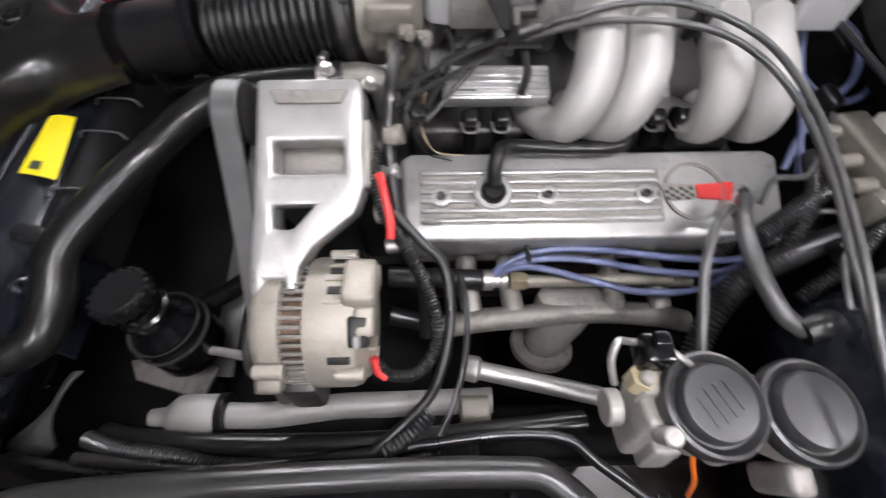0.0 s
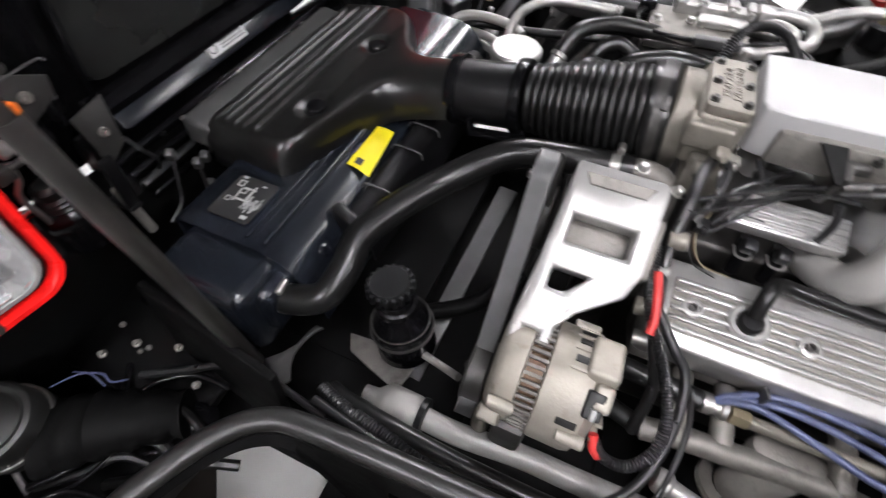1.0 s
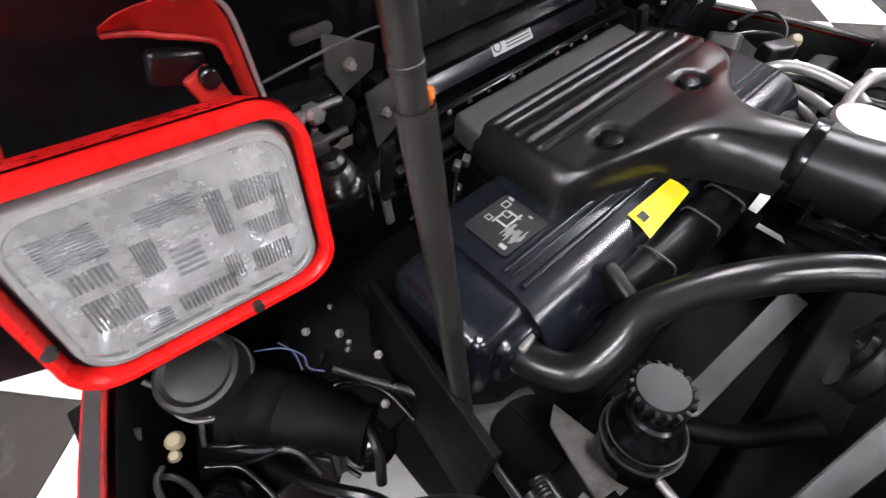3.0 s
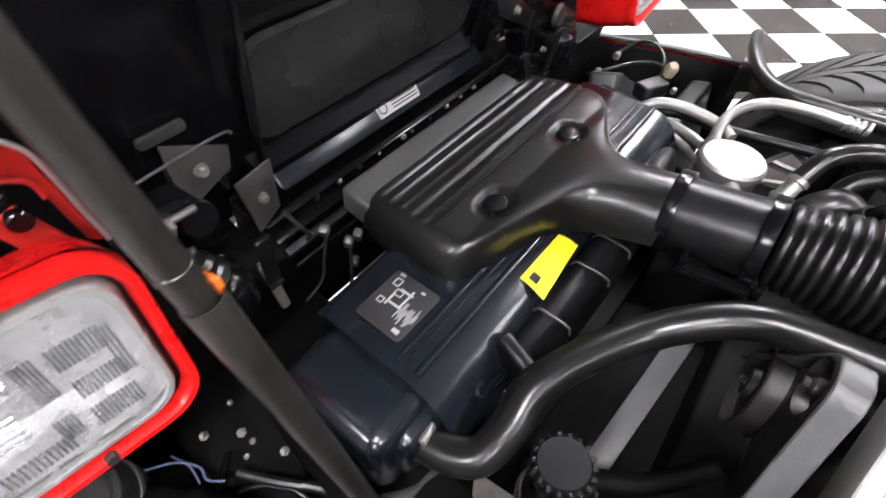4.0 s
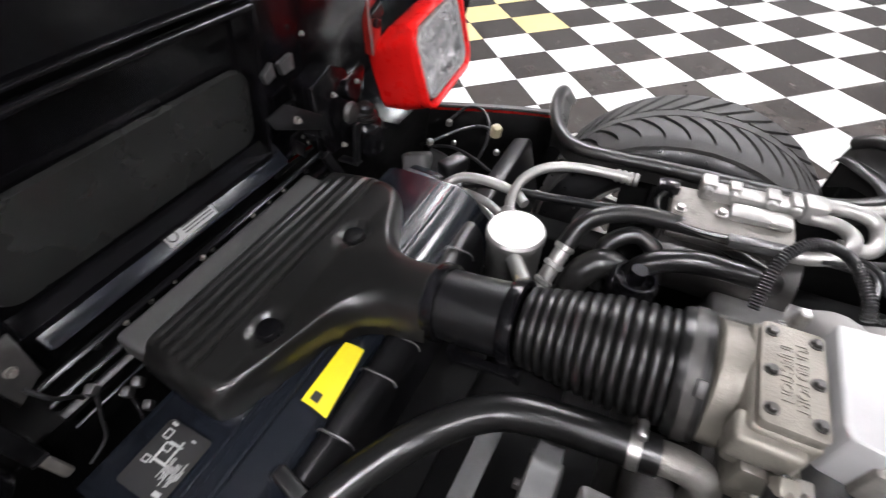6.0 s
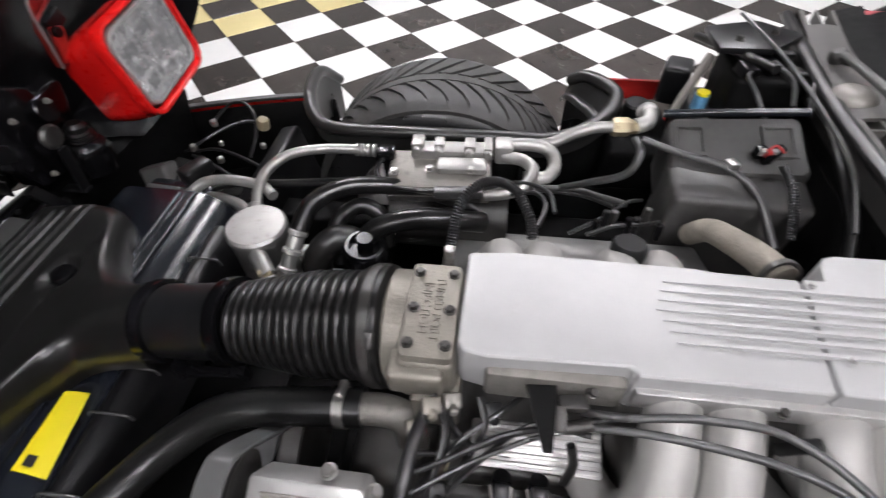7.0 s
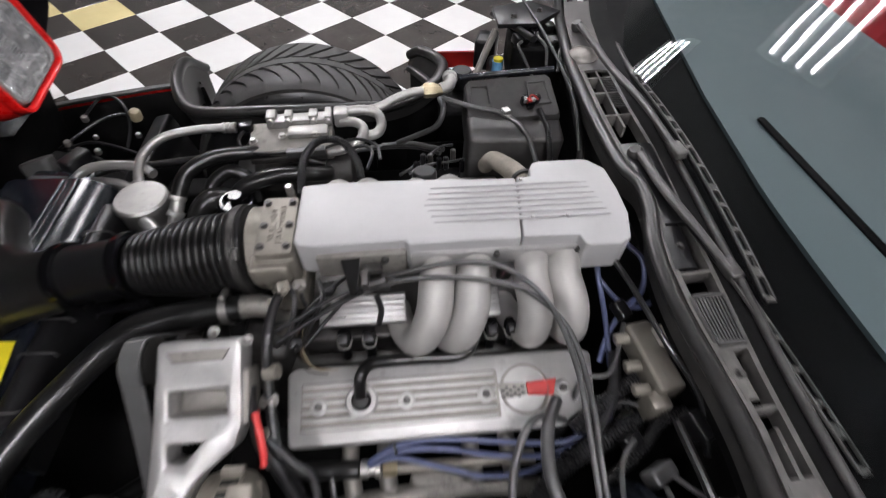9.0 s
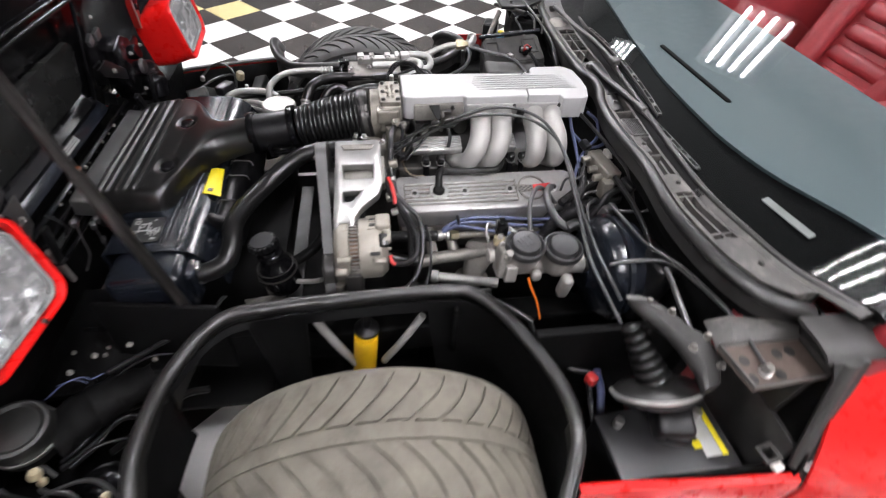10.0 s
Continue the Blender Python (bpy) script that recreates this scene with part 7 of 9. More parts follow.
solo("hose_bracket", bm, "steel", "small bright steel hose bracket", "bracket")

# frame, brace and washer bottle further out
bm = B()
tube(bm, [(0.465, 0.725, 0.752), (0.490, 0.60, 0.780), (0.515, 0.489, 0.800)], 0.008, 10)
solo("cowl_brace", bm, "black_plastic", "black cowl brace at the passenger side", "brace")
bm = B()
tube(bm, [(0.398, 0.532, 0.69), (0.42, 0.556, 0.732), (0.447, 0.585, 0.776)], 0.0075, 10, flat=1.6)
solo("support_strut", bm, "dull_alu", "grey flat metal support strut", "strut")
bm = B()
slab(bm, [(0.447, 0.565), (0.539, 0.565), (0.614, 0.633), (0.548, 0.690), (0.448, 0.660)], 0.012, 0.003, 2, pose(0, 0, 0.800))
hp_ = solo("hinge_plate", bm, "black_plastic", "black hinge plate at the passenger cowl end", "hinge plate")
for x, y in ((0.49, 0.60), (0.56, 0.63)):
    bolt(hp_, (x, y, 0.800), r=0.006, h=0.006, mat="dark_steel")
rb = thing("relay_box", (0.535, 0.60, 0.60), "black relay box with plugs below the hinge plate", "relay box")
bm = B()
box(bm, (0.545, 0.590, 0.690), (0.120, 0.150, 0.150), (0, 0, -6), 0.010, 3)
part("case", bm, "flat_black", rb)
for x, y, z, sx, sy, sz, m in ((0.500, 0.545, 0.772, 0.034, 0.030, 0.020, "black_plastic"), (0.540, 0.560, 0.772, 0.026, 0.040, 0.024, "gloss_black"), (0.575, 0.535, 0.770, 0.030, 0.026, 0.018, "cowl_grey"), (0.520, 0.610, 0.774, 0.050, 0.024, 0.018, "cowl_grey"), (0.575, 0.600, 0.776, 0.024, 0.034, 0.022, "black_plastic")):
    bm = B()
    box(bm, (x, y, z), (sx, sy, sz), (8, 6, 18), 0.003, 2)
    part("plug", bm, m, rb)
for pts in ([(0.50, 0.53, 0.775), (0.485, 0.50, 0.78), (0.495, 0.47, 0.765), (0.51, 0.44, 0.74)], [(0.575, 0.53, 0.775), (0.585, 0.50, 0.785), (0.57, 0.46, 0.78), (0.56, 0.42, 0.76)], [(0.54, 0.55, 0.785), (0.53, 0.51, 0.795), (0.54, 0.47, 0.79), (0.535, 0.43, 0.77)]):
    cable("relay_wire", pts, 0.0035, "wire_grey", "grey wire from the relay box", "wire", "relay wires")
wb = thing("washer_bottle", (0.50, 0.60, 0.55), "dark fluid bottle with blue and yellow cap", "fluid bottle")
bm = B()
box(bm, (0.50, 0.62, 0.61), (0.10, 0.13, 0.12), (0, 0, 0), 0.02, 3)
part("tank", bm, "black_plastic", wb)
bm = B()
lathe(bm, (0.462, 0.585, 0.67), (0, 0, 1), [(0, 0), (0.014, 0), (0.014, 0.03), (0, 0.03)], 20)
part("neck", bm, "reservoir_blue", wb, "blue filler neck")
bm = B()
lathe(bm, (0.462, 0.585, 0.70), (0, 0, 1), [(0, 0), (0.012, 0), (0.012, 0.006), (0, 0.008)], 20)
part("cap", bm, "yellow", wb, "yellow cap")
bm = B()
lathe(bm, (0.395, 0.74, 0.54), (0, 0, 1), [(0, 0), (0.03, 0), (0.03, 0.045), (0.026, 0.05), (0, 0.05)], 28)
solo("reservoir_cap", bm, "black_plastic", "flat round black reservoir cap", "cap")
bm = B()
box(bm, (0.462, 0.752, 0.640), (0.058, 0.075, 0.085), (0, 0, -20), 0.010, 3)
solo("relay_cover", bm, "black_plastic", "upright black relay cover at the rear of the wheel well", "relay cover")
# fender lip: the darker red stands in for shade falling on it
bm = B()
shell(bm, [[Vector((x, 0.806, 0.612)), Vector((x, 0.812, 0.604)), Vector((x, 0.814, 0.560))] for x in (0.300, 0.36, 0.42, 0.47)], (0, -0.004, -0.002))
solo("fender_lip", bm, "red_dull", "narrow red fender lip behind the wheel well", "fender lip")
ft = thing("fuse_tray", (0.46, 0.67, 0.36), "matt black tray and boxes behind the wheel", "tray")
bm = B()
box(bm, (0.40, 0.72, 0.45), (0.16, 0.22, 0.18), bevel=0.02, seg=3)
part("fuse_box", bm, "flat_black", ft)
bm = B()
box(bm, (0.555, 0.62, 0.47), (0.14, 0.36, 0.20), bevel=0.02, seg=3)
part("tray", bm, "flat_black", ft)

# receiver-drier with its pipes
rd = thing("accumulator", (-0.30, 0.21, 0.5), "bare aluminium air conditioning accumulator canister", "accumulator")
bm = B()
lathe(bm, (-0.313, 0.204, 0.508), (0.02, 0, 1), [(0, 0), (0.044, 0), (0.047, 0.006), (0.047, 0.115), (0.050, 0.120), (0.050, 0.131), (0.046, 0.136), (0, 0.137)], 36)
part("canister", bm, "pipe_alu", rd)
bm = B()
tube(bm, [(-0.345, 0.255, 0.600), (-0.352, 0.285, 0.610), (-0.356, 0.312, 0.622), (-0.350, 0.345, 0.636), (-0.325, 0.375, 0.648), (-0.290, 0.395, 0.652), (-0.235, 0.412, 0.649), (-0.165, 0.420, 0.645)], 0.0095, 14)
part("outlet_pipe", bm, "pipe_alu", rd)
bm = B()
cyl(bm, (-0.343, 0.250, 0.598), (-0.352, 0.283, 0.612), 0.014)
part("fitting", bm, "pipe_alu", rd)
for k in range(4):
    bm = B()
    lathe(bm, (-0.195 + k * 0.011, 0.419, 0.645), (1, 0, 0), [(0.0095, 0), (0.0125, 0.001), (0.0125, 0.007), (0.0095, 0.008)], 18, closed=True)
    part("crimp", bm, "pipe_alu", rd)
bm = B()
cyl(bm, (-0.297, 0.160, 0.622), (-0.266, 0.125, 0.612), 0.014)
cyl(bm, (-0.266, 0.125, 0.612), (-0.258, 0.105, 0.59), 0.012)
part("service_port", bm, "pipe_alu", rd)
bm = B()
box(bm, (-0.272, 0.13, 0.612), (0.022, 0.022, 0.026), (0, 0, 20), 0.004)
part("pressure_switch", bm, "cream_plastic", rd)
bm = B()
cyl(bm, (-0.245, 0.120, 0.60), (-0.222, 0.182, 0.665), 0.0125)
for k in range(3):
    p = Vector((-0.240, 0.133, 0.614)).lerp(Vector((-0.225, 0.174, 0.657)), k / 2)
    lathe(bm, p, (0.023, 0.062, 0.065), [(0.0125, 0), (0.0155, 0.002), (0.0155, 0.008), (0.0125, 0.010)], 18, closed=True)
part("crimped_ferrule", bm, "pipe_alu", rd)
bm = B()
tube(bm, [(-0.224, 0.180, 0.662), (-0.205, 0.215, 0.690), (-0.16, 0.245, 0.700), (-0.10, 0.262, 0.695), (-0.02, 0.27, 0.68), (0.05, 0.26, 0.66)], 0.014, 16)
solo("ac_hose", bm, "rubber", "thick black rubber air conditioning hose", "hose")

# compressor block with U-bend pipes
ab = thing("ac_compressor", (0.0, 0.31, 0.6), "grimy aluminium compressor head with bolted plate and pipes", "compressor")
bm = B()
box(bm, (-0.015, 0.300, 0.690), (0.165, 0.085, 0.036), (6, 0, 3), 0.005)
part("head", bm, "dull_alu", ab)
bm = B()
box(bm, (0.0, 0.335, 0.716), (0.13, 0.032, 0.020), (0, 0, 3), 0.005)
box(bm, (0.085, 0.345, 0.716), (0.03, 0.036, 0.034), (0, 0, 3), 0.006)
box(bm, (0.02, 0.300, 0.714), (0.08, 0.03, 0.012), (6, 0, 3), 0.004)
part("manifold", bm, "pipe_alu", ab)
for x, w, h in ((-0.055, 0.020, 0.030), (-0.020, 0.016, 0.024), (0.030, 0.018, 0.028), (0.060, 0.014, 0.036)):
    bm = B()
    box(bm, (x, 0.338, 0.722), (w, h, 0.024), (0, 0, 3), 0.003)
    lathe(bm, (x, 0.325, 0.724), (0, -1, 0.1), [(0, 0), (0.007, 0), (0.007, 0.010), (0.005, 0.012), (0, 0.012)], 14)
    part("boss", bm, "pipe_alu", ab)
for x, y in ((-0.03, 0.288), (0.035, 0.29), (-0.085, 0.275)):
    bolt(ab, (x, y, 0.712), r=0.006, h=0.006)
bm = B()
box(bm, (-0.02, 0.258, 0.680), (0.15, 0.008, 0.012), (6, 0, 3), 0.002)
part("rim_plate", bm, "dark_steel", ab)
bm = B()
cyl(bm, (-0.10, 0.31, 0.60), (0.10, 0.31, 0.60), 0.062, n=36)
part("drum", bm, "dark_steel", ab)
bm = B()
tube(bm, [(0.085, 0.352, 0.722), (0.13, 0.356, 0.722), (0.160, 0.350, 0.716), (0.168, 0.325, 0.705), (0.155, 0.302, 0.70), (0.12, 0.297, 0.70)], 0.0105, 14)
part("u_bend", bm, "pipe_alu", ab)
bm = B()
tube(bm, [(0.085, 0.332, 0.712), (0.115, 0.322, 0.716), (0.132, 0.300, 0.714), (0.122, 0.272, 0.705), (0.09, 0.262, 0.695), (0.06, 0.262, 0.69)], 0.010, 14)
part("u_bend", bm, "pipe_alu", ab)
bm = B()
box(bm, (-0.108, 0.322, 0.712), (0.032, 0.026, 0.022), (0, 0, 5), 0.004)
part("wire_plug", bm, "gloss_black", ab)
lp = thing("liquid_line", (0.25, 0.38, 0.65), "bare aluminium pipe with brass-coloured hexagon nut", "pipe")
bm = B()
tube(bm, [(0.10, 0.372, 0.706), (0.16, 0.378, 0.712), (0.20, 0.395, 0.722), (0.235, 0.405, 0.729), (0.262, 0.407, 0.731)], 0.0095, 14)
part("pipe", bm, "pipe_alu", lp)
bm = B()
lathe(bm, (0.262, 0.407, 0.731), (1, 0.05, 0.02), [(0, 0), (0.014, 0), (0.016, 0.004), (0.016, 0.024), (0.013, 0.03), (0.011, 0.034), (0.011, 0.045), (0, 0.045)], 6)
part("hex_nut", bm, "brass", lp)
bm = B()
tube(bm, [(0.30, 0.410, 0.732), (0.318, 0.418, 0.735), (0.324, 0.435, 0.737), (0.325, 0.465, 0.730)], 0.013, 14)
lathe(bm, (0.324, 0.440, 0.737), (0.05, 1, -0.15), [(0.013, 0), (0.017, 0.003), (0.017, 0.014), (0.013, 0.017)], 24, closed=True)
part("elbow", bm, "pipe_alu", lp)

# boot beside the plenum
bt = thing("heat_wrapped_elbow", (0.43, 0.2, 0.62), "fibre-wrapped breather elbow beside the plenum", "breather pipe")
bm = B()
tube(bm, [(0.385, 0.258, 0.640), (0.392, 0.228, 0.680), (0.402, 0.183, 0.705), (0.414, 0.134, 0.725), (0.424, 0.098, 0.730)], lambda f: 0.017 + 0.003 * f, 16)
part("wrap", bm, "wood_seal", bt)
bm = B()
lathe(bm, (0.421, 0.106, 0.732), (0.1, -0.8, 0.2), [(0.02, 0), (0.0235, 0), (0.0235, 0.008), (0.02, 0.008)], 24, closed=True)
part("clip", bm, "dark_steel", bt)


# ---------------------------------------------------------------- cables, hoses and small parts round the engine
cable("throttle_cable", [(0.170, -0.100, 0.748), (0.206, -0.110, 0.768), (0.265, -0.112, 0.785), (0.331, -0.122, 0.787), (0.385, -0.180, 0.785), (0.405, -0.270, 0.772), (0.400, -0.385, 0.750), (0.395, -0.475, 0.722), (0.392, -0.57, 0.695), (0.438, -0.668, 0.620)],
      0.0038, "wire_grey", "grey-sheathed throttle cable arching over the runners", "cable", "throttle cables", 10)
cable("throttle_cable", [(0.150, -0.112, 0.738), (0.190, -0.118, 0.758), (0.245, -0.128, 0.776), (0.320, -0.142, 0.780), (0.375, -0.165, 0.772), (0.418, -0.215, 0.752), (0.425, -0.31, 0.735), (0.418, -0.40, 0.715), (0.425, -0.52, 0.68), (0.455, -0.62, 0.63)],
      0.0038, "wire_grey", "grey-sheathed throttle cable arching over the runners", "cable", "throttle cables", 10)
cable("vacuum_line", [(0.510, -0.088, 0.758), (0.530, -0.15, 0.748), (0.548, -0.23, 0.738), (0.578, -0.30, 0.712), (0.585, -0.36, 0.66)], 0.0045, "wire_black", "thin black vacuum line behind the plenum", "vacuum line")
# throttle linkage bracket at the plenum's side
tl = thing("throttle_cable_bracket", (0.17, -0.11, 0.70), "dark folded steel cable bracket beside the plenum", "bracket")
bm = B()
slab(bm, [(-0.016, 0.010), (0.011, 0.010), (0.009, -0.008), (0.003, -0.046), (-0.005, -0.046)], 0.003, 0.0006, 1, Matrix.Translation((0.131, -0.107, 0.788)) @ Euler((radians(8), 0, radians(4))).to_matrix().to_4x4())
part("plate", bm, "flat_black", tl, "dark folded plate")
bm = B()
box(bm, (0.146, -0.112, 0.752), (0.010, 0.022, 0.055), (20, 0, 0), 0.002)
box(bm, (0.158, -0.104, 0.772), (0.026, 0.014, 0.010), (0, 0, 6), 0.002)
cyl(bm, (0.150, -0.122, 0.758), (0.176, -0.118, 0.764), 0.006)
part("post", bm, "dark_steel", tl)
bm = B()
box(bm, (0.345, -0.118, 0.765), (0.018, 0.012, 0.040), (15, 0, 12), 0.003)
solo("cable_clip", bm, "black_plastic", "black plastic clip holding the throttle cables", "cable clip")
for pts in ([(0.120, -0.080, 0.730), (0.095, -0.105, 0.735), (0.065, -0.125, 0.722), (0.040, -0.150, 0.705), (0.018, -0.180, 0.705)], [(0.16, -0.105, 0.735), (0.11, -0.118, 0.720), (0.06, -0.135, 0.705), (0.01, -0.14, 0.700)],
            [(0.18, -0.12, 0.742), (0.13, -0.11, 0.73), (0.09, -0.13, 0.70), (0.05, -0.165, 0.675)], [(0.045, -0.09, 0.73), (0.05, -0.11, 0.705), (0.075, -0.125, 0.69), (0.11, -0.128, 0.688)]):
    cable("harness_wire", pts, 0.0030, "wire_black", "black taped harness wire beside the throttle body", "wire", "throttle wires")
for pts, r in (([(0.20, -0.105, 0.752), (0.15, -0.118, 0.752), (0.10, -0.128, 0.742), (0.05, -0.150, 0.728), (0.015, -0.165, 0.72)], 0.0030), ([(0.19, -0.11, 0.745), (0.13, -0.125, 0.738), (0.07, -0.150, 0.722), (0.02, -0.178, 0.712)], 0.0026), ([(0.03, -0.10, 0.75), (0.045, -0.125, 0.742), (0.04, -0.155, 0.722), (0.03, -0.175, 0.700)], 0.004), ([(0.075, -0.095, 0.745), (0.082, -0.118, 0.735), (0.070, -0.140, 0.715), (0.052, -0.160, 0.690)], 0.0032), ([(0.16, -0.13, 0.742), (0.165, -0.140, 0.722), (0.160, -0.150, 0.70)], 0.0045)):
    cable("throttle_hose", pts, r, "wire_black", "black vacuum hose beside the throttle body", "hose", "throttle hoses")
for x, y, z, m in ((0.030, -0.112, 0.752, "tan_alu"), (0.048, -0.098, 0.735, "dull_alu"), (0.016, -0.128, 0.735, "tan_alu"), (0.088, -0.100, 0.728, "black_plastic"), (0.040, -0.168, 0.690, "black_plastic")):
    bm = B()
    box(bm, (x, y, z), (0.018, 0.016, 0.016), (24, 10, 15), 0.003)
    cyl(bm, (x, y, z), (x + 0.004, y - 0.014, z + 0.004), 0.005, n=10)
    solo("throttle_sensor", bm, m, "small sensor fitting beside the throttle body", "sensor", "throttle sensors")
for k, pts in enumerate(([(0.045, -0.145, 0.700), (0.040, -0.165, 0.672), (0.055, -0.185, 0.650), (0.085, -0.190, 0.643)], [(0.050, -0.143, 0.700), (0.044, -0.163, 0.668), (0.060, -0.188, 0.648), (0.095, -0.192, 0.645)], [(0.040, -0.148, 0.700), (0.034, -0.170, 0.675), (0.05, -0.192, 0.65), (0.08, -0.196, 0.64)])):
    cable("sensor_wire", pts, 0.0009, ("copper_wire", "cream_plastic", "wire_black")[k], "thin coloured sensor wire beside the injectors", "wire", "sensor wires", 6)

# loom down beside the bracket and alternator
cable("engine_loom", [(0.030, -0.105, 0.745), (0.018, -0.140, 0.742), (0.013, -0.186, 0.730), (0.010, -0.225, 0.692), (0.015, -0.267, 0.668), (0.026, -0.320, 0.645), (0.045, -0.345, 0.60), (0.045, -0.38, 0.54)], 0.0068, "wire_black", "black taped engine loom dropping beside the bracket", "wiring loom", n=12)
cl = thing("alternator_loom", (0.03, -0.35, 0.55), "black corrugated alternator loom with red sleeves", "wiring loom")
AL = [(-0.006, -0.235, 0.705), (-0.003, -0.262, 0.698), (0.006, -0.300, 0.680), (0.026, -0.328, 0.660), (0.045, -0.356, 0.640), (0.058, -0.392, 0.620), (0.055, -0.420, 0.602), (0.035, -0.440, 0.592), (0.010, -0.440, 0.590), (-0.004, -0.430, 0.600)]
bm = B()
ribbed(bm, curve_points(AL, 8), 0.0055, 0.0068, 0.0036, 10)
part("conduit", bm, "wire_black", cl)
bm = B()
tube(bm, [(0.002, -0.268, 0.701), (0.008, -0.29, 0.692), (0.013, -0.312, 0.678), (0.013, -0.325, 0.668)], 0.0047, 12)
part("red_sleeve", bm, "red_sleeve", cl, "bright red heat sleeve")
bm = B()
tube(bm, [(-0.006, -0.427, 0.606), (-0.002, -0.437, 0.596), (0.006, -0.442, 0.590)], 0.0052, 12)
part("red_sleeve", bm, "red_sleeve", cl, "bright red heat sleeve")
cable("heater_hose", [(0.015, -0.295, 0.675), (0.043, -0.319, 0.652), (0.067, -0.336, 0.630), (0.073, -0.381, 0.600), (0.061, -0.433, 0.570), (0.040, -0.464, 0.550), (-0.011, -0.506, 0.540)], 0.0055, "wire_black", "thin black hose curling past the alternator", "hose", n=10)
cable("wire", [(0.085, -0.33, 0.60), (0.092, -0.37, 0.585), (0.088, -0.42, 0.56), (0.075, -0.46, 0.545), (0.06, -0.49, 0.535)], 0.0035, "wire_black", "thin black wire beside the manifold", "wire")
cable("breather_hose", [(0.128, -0.233, 0.640), (0.130, -0.216, 0.664), (0.142, -0.196, 0.662), (0.165, -0.189, 0.655), (0.217, -0.187, 0.650), (0.279, -0.186, 0.650), (0.300, -0.165, 0.652), (0.308, -0.135, 0.660)], 0.0088, "rubber", "black rubber breather hose from the valve cover", "breather hose", n=14)

# ignition leads
for pts in ([(0.130, -0.304, 0.548), (0.142, -0.298, 0.560), (0.175, -0.286, 0.568), (0.221, -0.282, 0.572), (0.284, -0.287, 0.572), (0.359, -0.297, 0.570), (0.435, -0.302, 0.575), (0.50, -0.28, 0.60)],
            [(0.132, -0.304, 0.548), (0.155, -0.302, 0.560), (0.184, -0.303, 0.563), (0.251, -0.323, 0.562), (0.303, -0.337, 0.560), (0.376, -0.334, 0.556), (0.44, -0.31, 0.57)],
            [(0.142, -0.300, 0.556), (0.19, -0.292, 0.565), (0.25, -0.296, 0.566), (0.33, -0.312, 0.565), (0.41, -0.315, 0.566), (0.48, -0.29, 0.59)],
            [(0.502, -0.075, 0.735), (0.503, -0.100, 0.712), (0.508, -0.135, 0.685), (0.513, -0.175, 0.65), (0.515, -0.21, 0.62)],
            [(0.560, -0.050, 0.730), (0.583, -0.078, 0.716), (0.575, -0.118, 0.692), (0.540, -0.144, 0.675), (0.515, -0.170, 0.65), (0.50, -0.20, 0.62)],
            [(0.515, -0.090, 0.690), (0.535, -0.118, 0.677), (0.560, -0.136, 0.672), (0.592, -0.132, 0.682), (0.598, -0.108, 0.703)]):
    cable("ignition_lead", pts, 0.0045, "blue_wire", "blue silicone ignition lead", "ignition lead", "ignition leads", 10)
bm = B()
box(bm, (0.172, -0.290, 0.575), (0.004, 0.016, 0.022), (0, 0, 15), 0.001)
solo("lead_clip", bm, "wire_grey", "grey clip round the ignition leads", "clip")

# air injection pipe with brass nut
ai = thing("air_injection_pipe", (0.2, -0.31, 0.52), "air pipe with black hose, clamps and brass nut", "air pipe")
bm = B()
cyl(bm, (0.0, -0.300, 0.540), (0.118, -0.307, 0.540), 0.0135, n=20)
part("hose", bm, "rubber", ai)
bm = B()
lathe(bm, (0.118, -0.307, 0.540), (1, -0.02, 0), [(0.008, 0), (0.0135, 0.001), (0.0135, 0.012), (0.010, 0.014), (0.010, 0.022), (0.013, 0.023), (0.013, 0.030), (0.008, 0.031)], 24)
part("clamp", bm, "steel", ai)
bm = B()
lathe(bm, (0.152, -0.309, 0.540), (1, -0.01, 0), [(0, 0), (0.011, 0.0), (0.0125, 0.003), (0.0125, 0.018), (0.010, 0.022), (0, 0.022)], 6)
part("nut", bm, "brass", ai, "brass hexagon nut")
bm = B()
cyl(bm, (0.172, -0.310, 0.540), (0.372, -0.310, 0.540), 0.0085, n=16)
cyl(bm, (0.355, -0.310, 0.540), (0.385, -0.310, 0.540), 0.011, n=16)
part("pipe", bm, "tan_alu", ai)

# exhaust manifold
em = thing("exhaust_manifold", (0.2, -0.34, 0.40), "heat-stained tubular exhaust manifold with a collector", "exhaust manifold")
bm = B()
tube(bm, [(0.068, -0.348, 0.488), (0.116, -0.344, 0.497), (0.176, -0.340, 0.498), (0.259, -0.335, 0.498), (0.345, -0.337, 0.488), (0.40, -0.34, 0.47)], 0.0155, 18)
part("log", bm, "dull_alu", em)
bm = B()
loft(bm, [[Vector((x + a * math.cos(2 * math.pi * k / 28), y + b * math.sin(2 * math.pi * k / 28), z)) for k in range(28)]
          for x, y, z, a, b in ((0.236, -0.316, 0.514, 0.034, 0.016), (0.236, -0.317, 0.511, 0.042, 0.024), (0.234, -0.322, 0.498, 0.044, 0.028), (0.226, -0.335, 0.470, 0.036, 0.029), (0.212, -0.350, 0.435, 0.028, 0.027))])
part("collector", bm, "dull_alu", em)
bm = B()
lathe(bm, (0.209, -0.352, 0.430), (-0.08, -0.30, -1), [(0.026, 0), (0.043, 0.001), (0.045, 0.006), (0.043, 0.012), (0.026, 0.013)], 32, closed=True)
part("flange", bm, "dull_alu", em)
for x in (0.10, 0.155, 0.29, 0.35):
    bm = B()
    tube(bm, [(x, -0.265, 0.52), (x, -0.30, 0.518), (x + 0.005, -0.332, 0.502)], 0.014, 14)
    part("port", bm, "dull_alu", em)
